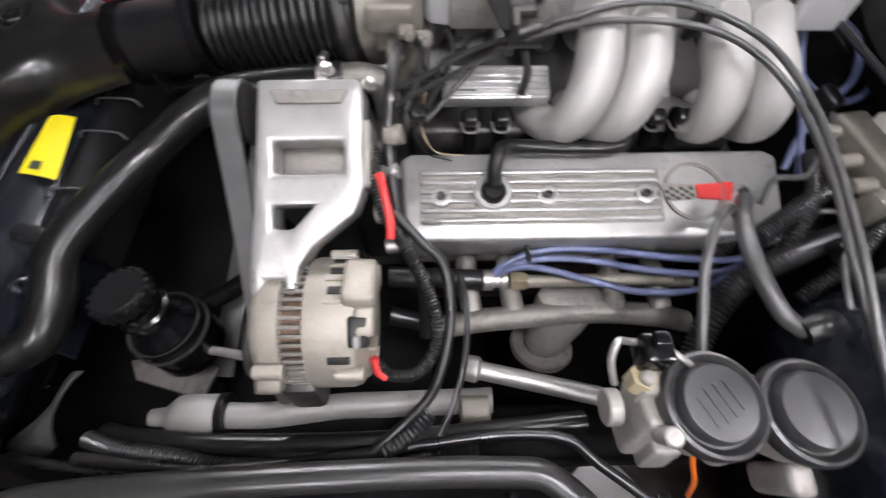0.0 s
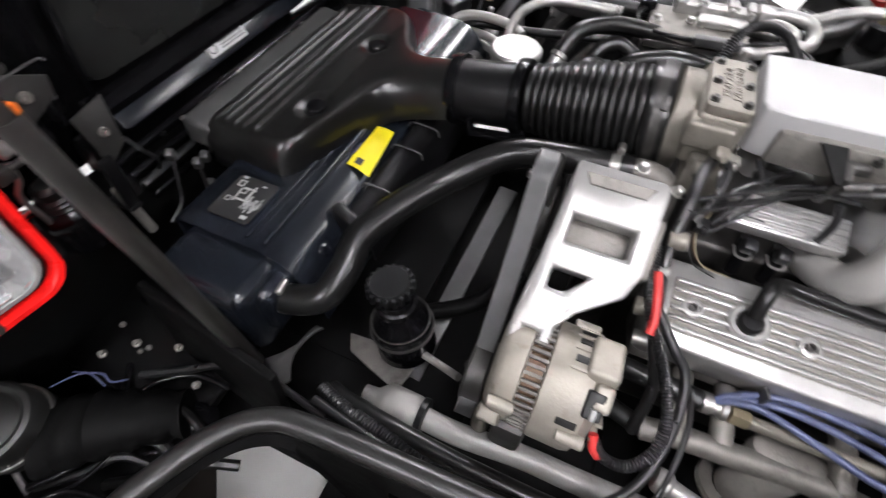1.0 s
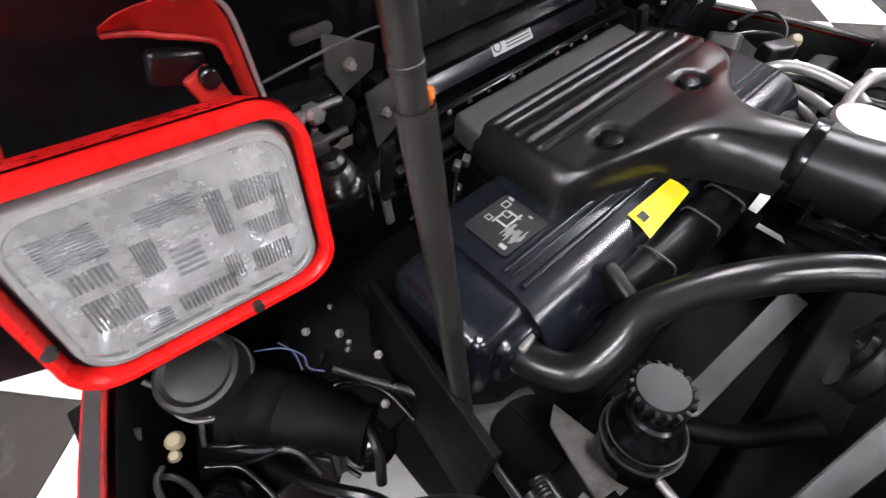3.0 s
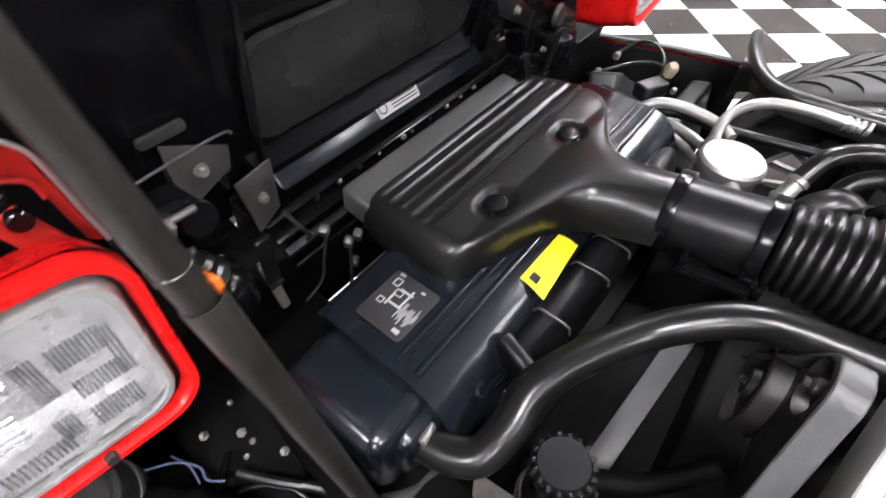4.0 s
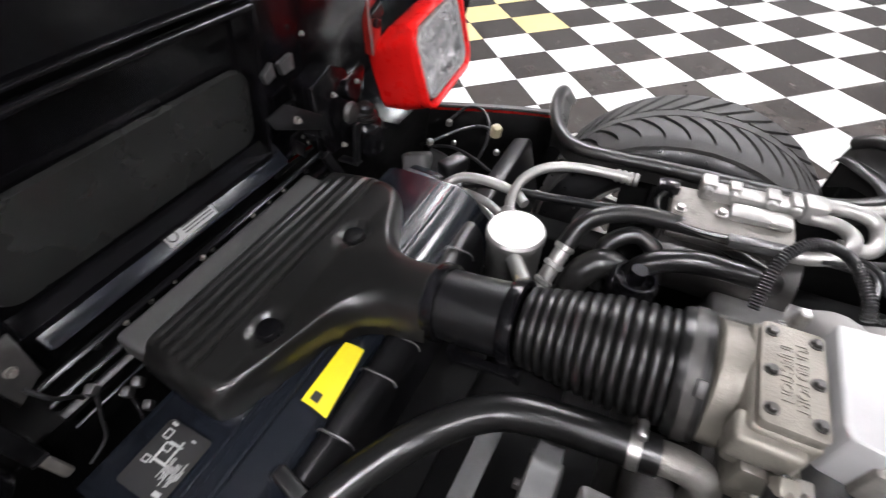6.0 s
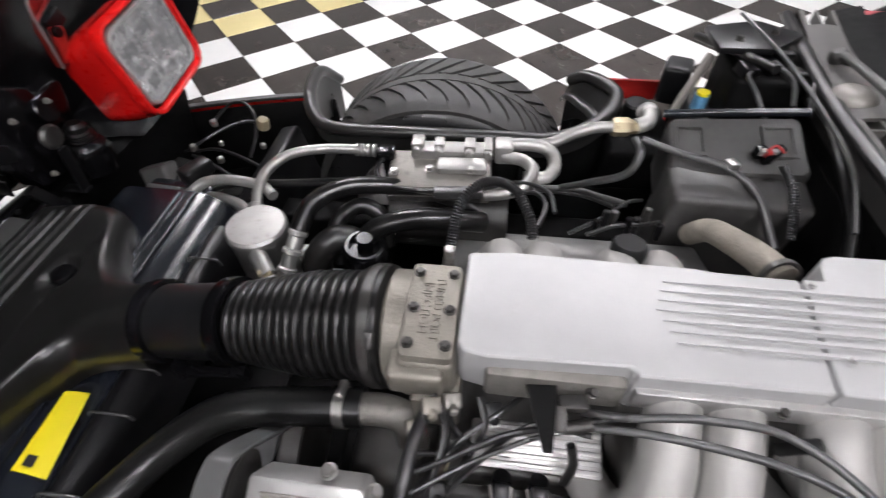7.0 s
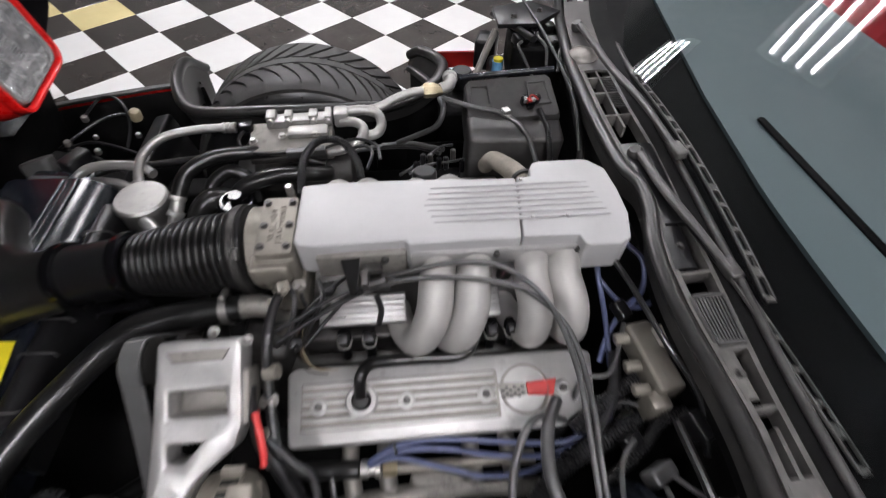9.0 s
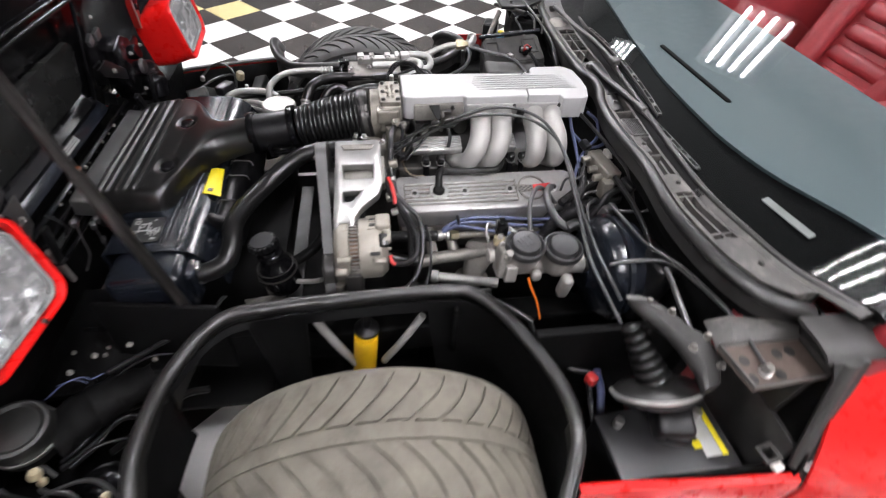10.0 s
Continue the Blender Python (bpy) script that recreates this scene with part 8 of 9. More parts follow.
bm = B()
tube(bm, [(0.0, -0.335, 0.50), (0.05, -0.345, 0.492), (0.075, -0.348, 0.488)], 0.013, 14)
solo("heat_riser", bm, "rubber", "black rubber hose below the alternator", "hose")

# steering rod, rack and hoses low beside the frame
sr = thing("steering_rack", (-0.1, -0.445, 0.44), "bare aluminium steering rack tube with clamped end", "steering rack")
bm = B()
tube(bm, [(-0.205, -0.450, 0.472), (-0.146, -0.451, 0.472), (-0.064, -0.443, 0.472), (0.006, -0.442, 0.472), (0.125, -0.440, 0.472)], 0.0155, 18)
part("tube", bm, "runner_alu", sr)
bm = B()
lathe(bm, (-0.290, -0.450, 0.470), (1, 0, 0), [(0, 0), (0.010, 0), (0.012, 0.018), (0.019, 0.026), (0.025, 0.034), (0.026, 0.04), (0.026, 0.078), (0.024, 0.084), (0.017, 0.086), (0, 0.086)], 32)
part("end_cap", bm, "runner_alu", sr)
bm = B()
lathe(bm, (-0.206, -0.450, 0.471), (1, 0, 0), [(0.0165, 0), (0.027, 0.001), (0.027, 0.010), (0.0165, 0.011)], 28, closed=True)
part("band", bm, "black_plastic", sr)
bm = B()
cyl(bm, (-0.125, -0.432, 0.485), (-0.125, -0.424, 0.515), 0.012, n=16)
part("boss", bm, "tan_alu", sr)
bm = B()
cyl(bm, (0.085, -0.455, 0.485), (0.12, -0.455, 0.485), 0.018, n=20)
part("boss", bm, "tan_alu", sr)
bm = B()
cyl(bm, (0.100, -0.408, 0.500), (0.252, -0.446, 0.502), 0.0115, n=16)
lathe(bm, (0.092, -0.406, 0.500), (1, -0.25, 0), [(0, 0), (0.014, 0), (0.016, 0.004), (0.016, 0.016), (0.012, 0.02), (0, 0.02)], 20)
solo("steering_shaft", bm, "pipe_alu", "bare aluminium steering shaft beside the manifold", "steering shaft")
cable("power_steering_hose", [(-0.330, -0.470, 0.485), (-0.297, -0.477, 0.490), (-0.213, -0.486, 0.500), (-0.118, -0.490, 0.500), (0.009, -0.489, 0.500), (0.139, -0.480, 0.500), (0.228, -0.473, 0.500)], 0.0125, "rubber", "thick black power steering hose along the frame", "hose", n=14)
bm = B()
ribbed(bm, curve_points([(-0.335, -0.478, 0.505), (-0.290, -0.492, 0.515), (-0.225, -0.502, 0.520), (-0.168, -0.513, 0.522), (-0.072, -0.516, 0.522), (0.03, -0.510, 0.522), (0.10, -0.500, 0.520)], 10), 0.0075, 0.0095, 0.0046, 12)
solo("frame_loom", bm, "wire_black", "black corrugated loom along the frame", "wiring loom", "frame looms")
cable("frame_loom", [(-0.33, -0.50, 0.52), (-0.20, -0.516, 0.525), (-0.071, -0.510, 0.530), (0.048, -0.498, 0.530), (0.134, -0.491, 0.530), (0.195, -0.496, 0.530), (0.226, -0.522, 0.530), (0.261, -0.549, 0.530), (0.30, -0.58, 0.52)], 0.006, "wire_black", "black taped loom along the frame", "wiring loom", n=10)
cable("frame_loom", [(-0.42, -0.495, 0.50), (-0.36, -0.505, 0.51), (-0.28, -0.515, 0.515), (-0.18, -0.522, 0.52), (-0.05, -0.524, 0.525), (0.05, -0.51, 0.535)], 0.005, "wire_black", "black taped loom along the frame", "wiring loom", n=10)
bm = B()
ribbed(bm, curve_points([(0.0, -0.507, 0.538), (0.03, -0.488, 0.545), (0.05, -0.47, 0.55)], 6), 0.009, 0.0105, 0.005, 12)
solo("loom_sleeve", bm, "wire_black", "short corrugated loom sleeve", "conduit")
bm = B()
slab(bm, [(0.021, 0.058), (0.012, 0.046), (0.006, 0.028), (0.004, 0.004), (0.010, -0.014), (0.024, -0.034), (0.018, -0.044), (-0.026, -0.046), (-0.038, -0.028), (-0.014, -0.002), (-0.002, 0.018), (0.002, 0.046), (0.008, 0.058)], 0.005, 0.0015, 2, pose(-0.424, -0.445, 0.46))
solo("hose_support_plate", bm, "wire_grey", "grey stamped support plate with a bolt hole", "bracket")

bm = B()
slab(bm, [(-0.066, 0.024), (-0.050, -0.004), (0.0, -0.020), (0.052, -0.034), (0.062, 0.010), (0.012, 0.032)], 0.006, 0.002, 2, pose(-0.319, -0.378, 0.40))
solo("splash_guard", bm, "guard_grey", "dull grey splash guard below the radiator hose", "splash guard")

# power steering reservoir
ps = thing("power_steering_reservoir", (-0.29, -0.345, 0.44), "glossy black power steering reservoir with a toothed cap", "fluid reservoir")
bm = B()
lathe(bm, (-0.275, -0.350, 0.44), (-0.12, 0.05, 1), [(0, 0), (0.040, 0), (0.046, 0.008), (0.046, 0.06), (0.040, 0.075), (0.030, 0.085), (0.026, 0.10), (0.030, 0.105), (0.030, 0.115), (0.026, 0.118), (0.026, 0.13), (0, 0.13)], 36)
part("pot", bm, "gloss_black", ps)
bm = B()
top = Vector((-0.296, -0.341, 0.572))
axp = Vector((-0.12, 0.05, 1)).normalized()
lathe(bm, top, axp, [(0, 0), (0.028, 0), (0.030, 0.004), (0.030, 0.018), (0.027, 0.022), (0, 0.022)], 36)
pcap = part("cap", bm, "black_plastic", ps, "toothed black cap")
for k in range(18):
    a = 2 * math.pi * k / 18
    f = frame_of(axp)
    bm = B()
    box(bm, top + f.to_3x3() @ Vector((0.031 * math.cos(a), 0.031 * math.sin(a), 0.011)), (0.005, 0.006, 0.018), (0, 0, math.degrees(a)), 0.001)
    part("tooth", bm, "black_plastic", pcap)
for h in (0.055, 0.072):
    bm = B()
    c0 = Vector((-0.275, -0.350, 0.44)) + axp * h
    lathe(bm, c0, axp, [(0.045 - (h - 0.055) * 0.2, 0), (0.0485 - (h - 0.055) * 0.3, 0), (0.0485 - (h - 0.055) * 0.3, 0.004), (0.045, 0.004)], 36, closed=True)
    part("ring", bm, "dark_steel", ps)
bm = B()
tube(bm, [(-0.245, -0.365, 0.47), (-0.20, -0.375, 0.475), (-0.175, -0.385, 0.49)], 0.006, 10)
part("pipe", bm, "steel", ps)
cable("lower_hose", [(-0.33, -0.33, 0.46), (-0.27, -0.29, 0.45), (-0.20, -0.25, 0.47), (-0.15, -0.20, 0.52)], 0.014, "flat_black", "black hose low behind the pulleys", "hose", n=14)


# pulleys behind the belt
for x, y, z, r, lab in ((-0.150, -0.192, 0.712, 0.030, "small dark top pulley inside the belt"), (-0.150, -0.372, 0.515, 0.042, "rusty brown belt pulley below the bracket"), (-0.150, -0.09, 0.545, 0.060, "dark steel water pump pulley behind the fan")):
    pu = thing("pulley", (x, y, z - r), lab, "pulley", "pulleys")
    bm = B()
    lathe(bm, (x - 0.014, y, z), (1, 0, 0), [(0, 0), (r * 0.3, 0), (r * 0.35, 0.008), (r * 0.8, 0.012), (r, 0.0), (r + 0.003, 0.001), (r, 0.004), (r, 0.026), (r + 0.003, 0.029), (r * 0.9, 0.03), (0, 0.03)], 40)
    part("wheel", bm, "dark_steel", pu)
    bolt(pu, (x - 0.014, y, z), (-1, 0, 0), r=0.005, h=0.006, mat="dark_steel")
bm = B()
box(bm, (-0.09, -0.425, 0.53), (0.04, 0.05, 0.07), (0, 0, 0), 0.008)
solo("tensioner_bracket", bm, "dark_steel", "rusty tensioner bracket below the alternator", "bracket")
for k, (x, y, z) in enumerate(((0.006, -0.215, 0.70), (0.0, -0.245, 0.675), (-0.005, -0.285, 0.655), (0.005, -0.31, 0.63))):
    bm = B()
    cyl(bm, (x, y, z), (x + 0.02, y, z + 0.004), 0.011 - 0.002 * (k % 2), n=14)
    solo("bracket_bolt", bm, ("tan_alu", "steel")[k % 2], "large bolt head beside the bracket", "bolt", "bracket bolts")
bm = B()
box(bm, (-0.014, -0.238, 0.692), (0.018, 0.07, 0.05), (32, 0, 0), 0.005, 3)
solo("bracket_casting", bm, "dull_alu", "dull grimy casting behind the bracket", "casting")

# brake servo hose and firewall looms
cable("servo_hose", [(0.400, -0.428, 0.658), (0.380, -0.412, 0.665), (0.370, -0.372, 0.672), (0.374, -0.335, 0.670), (0.386, -0.300, 0.662), (0.408, -0.266, 0.648)], 0.0090, "wire_grey", "grey braided servo vacuum hose", "hose", n=14)
bm = B()
ribbed(bm, curve_points([(0.340, -0.430, 0.55), (0.364, -0.386, 0.578), (0.402, -0.348, 0.598), (0.457, -0.322, 0.608), (0.530, -0.296, 0.610), (0.601, -0.277, 0.610)], 8), 0.0125, 0.0155, 0.0058, 16)
solo("wire_conduit", bm, "wire_black", "wide black corrugated wire conduit by the servo", "conduit")
bm = B()
ribbed(bm, curve_points([(0.43, -0.30, 0.62), (0.49, -0.265, 0.635), (0.55, -0.235, 0.64), (0.60, -0.23, 0.65)], 8), 0.009, 0.0115, 0.005, 14)
solo("wire_conduit", bm, "wire_black", "black corrugated wire conduit on the firewall", "conduit")
cable("cruise_cable", [(0.312, -0.447, 0.625), (0.318, -0.404, 0.645), (0.326, -0.358, 0.665), (0.345, -0.318, 0.678), (0.368, -0.296, 0.672), (0.395, -0.288, 0.645), (0.43, -0.28, 0.60)], 0.0055, "wire_grey", "grey cable curving up past the master cylinder", "cable", n=10)
for pts, r0 in (([(0.435, -0.335, 0.585), (0.47, -0.30, 0.62), (0.50, -0.255, 0.64), (0.515, -0.20, 0.65)], 0.008), ([(0.46, -0.37, 0.60), (0.51, -0.34, 0.635), (0.545, -0.31, 0.65), (0.585, -0.30, 0.66)], 0.007), ([(0.40, -0.30, 0.56), (0.44, -0.27, 0.575), (0.49, -0.25, 0.58), (0.54, -0.26, 0.59)], 0.009)):
    bm = B()
    ribbed(bm, curve_points(pts, 8), r0, r0 * 1.25, 0.0045, 12)
    solo("wire_conduit", bm, "wire_black", "black corrugated wire conduit near the firewall", "conduit")
for x, y, z, sx, sy, sz, m in ((0.462, -0.285, 0.606, 0.034, 0.026, 0.024, "wire_grey"), (0.500, -0.330, 0.640, 0.030, 0.022, 0.020, "black_plastic"), (0.530, -0.150, 0.690, 0.022, 0.030, 0.018, "black_plastic"), (0.515, -0.375, 0.655, 0.040, 0.020, 0.030, "wire_grey"), (0.570, -0.33, 0.690, 0.020, 0.040, 0.026, "black_plastic")):
    bm = B()
    box(bm, (x, y, z), (sx, sy, sz), (14, 8, 25), 0.004, 3)
    solo("harness_connector", bm, m, "plastic harness connector at the firewall", "connector", "harness connectors")
for pts in ([(0.48, -0.29, 0.61), (0.51, -0.27, 0.625), (0.54, -0.28, 0.64), (0.58, -0.26, 0.66)], [(0.50, -0.33, 0.652), (0.47, -0.36, 0.66), (0.46, -0.41, 0.65), (0.48, -0.45, 0.62)], [(0.53, -0.38, 0.66), (0.55, -0.41, 0.68), (0.58, -0.42, 0.69), (0.60, -0.40, 0.69)], [(0.44, -0.26, 0.63), (0.46, -0.235, 0.645), (0.50, -0.23, 0.65), (0.53, -0.17, 0.685)]):
    cable("harness_lead", pts, 0.0035, "wire_grey", "grey harness lead near the firewall", "wire", "harness leads")
di = thing("ignition_coil", (0.555, -0.24, 0.62), "pale cast housing and coil at the firewall", "ignition coil")
bm = B()
box(bm, (0.556, -0.225, 0.668), (0.040, 0.11, 0.045), (0, 0, 8), 0.006, 3)
box(bm, (0.545, -0.285, 0.65), (0.03, 0.03, 0.05), (0, 0, 8), 0.005)
part("housing", bm, "tan_alu", di)
for y in (-0.19, -0.235, -0.27):
    bm = B()
    cyl(bm, (0.535, y, 0.675), (0.512, y, 0.672), 0.009, n=14)
    part("terminal", bm, "tan_alu", di)
bm = B()
box(bm, (0.575, -0.20, 0.695), (0.02, 0.03, 0.014), (0, 0, 8), 0.003)
part("cover", bm, "white_plastic", di)
bm = B()
box(bm, (0.540, -0.275, 0.560), (0.026, 0.024, 0.034), (0, 0, 30), 0.005)
solo("plug_housing", bm, "white_plastic", "pale plastic plug housing near the firewall", "connector")

# driver's rear corner: battery, steering boot, hinge bracket
ba = thing("battery", (0.52, -0.85, 0.25), "black battery with a yellow and white label", "battery")
bm = B()
box(bm, (0.52, -0.850, 0.345), (0.25, 0.165, 0.19), (0, 0, 3), 0.010, 3)
part("case", bm, "black_plastic", ba)
bm = B()
box(bm, (0.52, -0.850, 0.445), (0.252, 0.167, 0.016), (0, 0, 3), 0.006, 3)
part("lid", bm, "cap_grey", ba)
for x in (0.43, 0.60):
    bm = B()
    cyl(bm, (x, -0.80, 0.45), (x, -0.80, 0.475), 0.010, n=16)
    part("terminal", bm, "steel", ba)
for k, (dx, w, m) in enumerate(((0.022, 0.034, "print_white"), (0.046, 0.012, "yellow"))):
    bm = B()
    box(bm, (0.575 + dx, -0.835, 0.4545 + 0.0006 * k), (w, 0.095, 0.001), (0, 0, 3), 0.0003)
    part("label", bm, m, ba)
bm = B()
box(bm, (0.573, -0.858, 0.4565), (0.018, 0.016, 0.0012), (0, 0, 3), 0.0003)
part("label", bm, "yellow", ba)
bm = B()
box(bm, (0.52, -0.85, 0.235), (0.34, 0.26, 0.02), bevel=0.006)
solo("battery_tray", bm, "flat_black", "black battery tray in the fender", "battery tray")
bm = B()
box(bm, (0.405, -0.705, 0.47), (0.022, 0.025, 0.03), (0, 0, 20), 0.006)
solo("terminal_cover", bm, "red_sleeve", "red battery terminal cover", "terminal cover")
for k, (a, m) in enumerate((([(0.42, -0.69, 0.48), (0.43, -0.72, 0.44), (0.42, -0.78, 0.40), (0.43, -0.86, 0.36)], "blue_wire"), ([(0.40, -0.70, 0.47), (0.40, -0.75, 0.43), (0.40, -0.82, 0.39), (0.41, -0.90, 0.34)], "wire_black"),
                            ([(0.30, -0.55, 0.50), (0.32, -0.60, 0.47), (0.36, -0.66, 0.46), (0.41, -0.69, 0.47)], "wire_black"), ([(0.290, -0.522, 0.605), (0.299, -0.531, 0.58), (0.316, -0.542, 0.54), (0.330, -0.552, 0.49)], "orange"))):
    cable("battery_cable", a, (0.009, 0.006, 0.006, 0.0026)[k], m, "insulated battery and sensor cable behind the wheel", "cable", "battery cables", 10)
sb = thing("wiper_motor", (0.50, -0.75, 0.5), "dark wiper motor with ribbed boot and grey plate", "wiper motor")
CUP, CAX = Vector((0.470, -0.790, 0.580)), Vector((-0.08, 0.70, 0.71)).normalized()
BOOT = Vector((0.425, -0.700, 0.665))
bm = B()
a, b = CUP + CAX * 0.012, BOOT
prof = []
for k in range(7):
    h, r = (b - a).length / 7, 0.034 - 0.0026 * k
    prof += [(r - 0.007, k * h), (r - 0.001, (k + 0.25) * h), (r, (k + 0.5) * h), (r - 0.001, (k + 0.75) * h)]
lathe(bm, a, b - a, prof + [(0.010, (b - a).length), (0, (b - a).length)], 32)
part("boot", bm, "rubber", sb, angle=60)
bm = B()
lathe(bm, CUP, CAX, [(0, 0.016), (0.040, 0.016), (0.052, 0.010), (0.074, 0.004), (0.078, 0.0), (0.078, -0.010), (0.070, -0.016), (0, -0.018)], 48)
part("cup", bm, "seal_rubber", sb)
bm = B()
out = Vector((-0.48, -0.35, 0.78))
out = (out - CAX * out.dot(CAX)).normalized()
line = [CUP + CAX * 0.002 + (out * math.cos(radians(t)) + CAX.cross(out) * math.sin(radians(t))) * 0.0795 for t in range(-85, 60, 8)]
sweep(bm, line, 0.0045, 8)
part("strap", bm, "pipe_alu", sb, "bright curved steel strap")
bm = B()
rings = []
for x, y, z, w, h in ((0.452, -0.648, 0.672, 0.014, 0.012), (0.463, -0.665, 0.675, 0.026, 0.018), (0.486, -0.705, 0.676, 0.030, 0.022), (0.500, -0.730, 0.674, 0.028, 0.020), (0.520, -0.757, 0.670, 0.038, 0.024), (0.534, -0.795, 0.656, 0.034, 0.024), (0.527, -0.830, 0.642, 0.026, 0.018)):
    rings.append([Vector((x, y, z)) + Vector((0.93, 0.30, 0.0)) * (0.82 * w * math.cos(2 * math.pi * k / 14)) + Vector((0, 0, h * max(-0.8, min(0.8, 1.15 * math.sin(2 * math.pi * k / 14))))) for k in range(14)])
loft(bm, rings)
gcase = part("gearcase", bm, "cowl_grey", sb, "grey cast gear housing")
for x, y, z in ((0.468, -0.672, 0.690), (0.498, -0.700, 0.692), (0.540, -0.755, 0.687), (0.505, -0.772, 0.684), (0.545, -0.805, 0.672)):
    bolt(gcase, (x, y, z), r=0.006, h=0.008, mat="dull_alu")
bm = B()
tube(bm, [(0.430, -0.655, 0.690), (0.47, -0.675, 0.692), (0.51, -0.725, 0.685), (0.535, -0.775, 0.665)], 0.006, 10, flat=0.6)
part("crank_arm", bm, "wire_grey", sb)
bm = B()
box(bm, (0.502, -0.845, 0.520), (0.050, 0.055, 0.06), (20, 0, -20), 0.010, 3)
box(bm, (0.49, -0.84, 0.545), (0.07, 0.06, 0.05), (10, 0, -10), 0.012, 3)
part("mount", bm, "black_plastic", sb)
hg = thing("hood_latch_plate", (0.6, -0.83, 0.65), "dusty brown latch plate with bolts at the cowl end", "latch plate")
bm = B()
PLATE = [(0.548, -0.866), (0.690, -0.858), (0.690, -0.784), (0.533, -0.786)]
slab(bm, PLATE, 0.006, 0.0015, 1, pose(0, 0, 0.703))
part("plate", bm, "latch_brown", hg)
for k in range(4):
    bm = B()
    a, b = Vector((*PLATE[k], 0.704)), Vector((*PLATE[(k + 1) % 4], 0.704))
    shell(bm, [[a, b], [a + Vector((0, 0, 0.009)), b + Vector((0, 0, 0.009))]], (0.003, 0.003, 0))
    part("rim", bm, "cowl_dust", hg)
bm = B()
shell(bm, [[Vector((0.552, -0.722, 0.690)), Vector((0.580, -0.734, 0.718)), Vector((0.63, -0.748, 0.722)), Vector((0.692, -0.762, 0.722))], [Vector((0.545, -0.765, 0.692)), Vector((0.566, -0.768, 0.718)), Vector((0.62, -0.770, 0.722)), Vector((0.684, -0.776, 0.722))],
           [Vector((0.536, -0.787, 0.696)), Vector((0.556, -0.787, 0.708)), Vector((0.61, -0.787, 0.710)), Vector((0.684, -0.787, 0.710))]], (0, 0, -0.004))
part("ledge", bm, "cowl_dust", hg, "dusty folded ledge behind the plate")
bm = B()
shell(bm, [[Vector((x, y, z)), Vector((x + w, y - 0.004, z + 0.002))] for x, y, z, w in ((0.652, -0.785, 0.758, 0.030), (0.655, -0.825, 0.760, 0.050), (0.658, -0.862, 0.757, 0.060), (0.690, -0.872, 0.700, 0.040), (0.704, -0.890, 0.600, 0.034), (0.706, -0.925, 0.500, 0.034))], (0.002, 0.003, -0.003))
part("hinge_strip", bm, "cowl_grey", hg, "grey folded strip running down the pillar")
for x, y in ((0.565, -0.815), (0.630, -0.808), (0.655, -0.806), (0.560, -0.848), (0.612, -0.845)):
    bm = B()
    lathe(bm, (x, y, 0.7032), (0, 0, 1), [(0, 0), (0.009, 0), (0.009, 0.0008), (0, 0.0008)], 16)
    part("hole", bm, "ink", hg, "dark bolt hole")
bolt(hg, (0.588, -0.838, 0.703), r=0.008, h=0.014, mat="steel")
bm = B()
tube(bm, [(0.690, -0.862, 0.758), (0.700, -0.872, 0.70), (0.712, -0.895, 0.60), (0.722, -0.925, 0.49)], 0.010, 12, flat=1.6)
part("end_bracket", bm, "cowl_grey", hg)
bm = B()
slab(bm, round_rect(0.038, 0.034, 0.003, 2), 0.006, 0.001, 1, pose(0.660, -0.908, 0.520, 0, 0, 10), holes=(round_rect(0.022, 0.018, 0.002, 2),))
solo("square_bracket", bm, "dark_steel", "small square open steel bracket in the fender", "bracket")
bm = B()
box(bm, (0.675, -0.928, 0.500), (0.022, 0.016, 0.010), (0, 0, 12), 0.003)
solo("trim_clip", bm, "white_plastic", "small pale trim clip by the fender edge", "clip")
cable("firewall_cable", [(0.496, -0.40, 0.700), (0.505, -0.470, 0.705), (0.520, -0.535, 0.705), (0.566, -0.612, 0.705), (0.593, -0.725, 0.708), (0.588, -0.838, 0.712)], 0.0036, "wire_grey", "grey cable looped along the firewall", "cable", n=10)
cable("firewall_cable", [(0.440, -0.56, 0.675), (0.476, -0.563, 0.685), (0.551, -0.579, 0.692), (0.576, -0.642, 0.700), (0.600, -0.737, 0.705)], 0.004, "wire_grey", "grey cable looped along the firewall", "cable", n=10)
cable("firewall_pipe", [(0.535, -0.60, 0.70), (0.534, -0.66, 0.685), (0.536, -0.728, 0.662)], 0.006, "wire_grey", "short grey pipe stub by the firewall", "pipe")
cable("firewall_hose", [(0.53, -0.33, 0.72), (0.54, -0.42, 0.71), (0.545, -0.50, 0.69), (0.54, -0.58, 0.66)], 0.006, "rubber", "black hose hanging along the firewall", "hose")
slabthing("firewall_box", (0.54, -0.54, 0.60), (0.06, 0.12, 0.16), "black_plastic", "black plastic control box on the firewall", "control box", rot=(0, 10, 10), bevel=0.012)
slabthing("inner_fender", (0.47, -0.66, 0.42), (0.40, 0.02, 0.36), "flat_black", "matt black inner fender behind the wheel", "inner fender", bevel=0.005)
slabthing("fender_floor", (0.52, -0.84, 0.21), (0.42, 0.30, 0.02), "flat_black", "matt black fender floor under the battery", "fender floor", bevel=0.005)

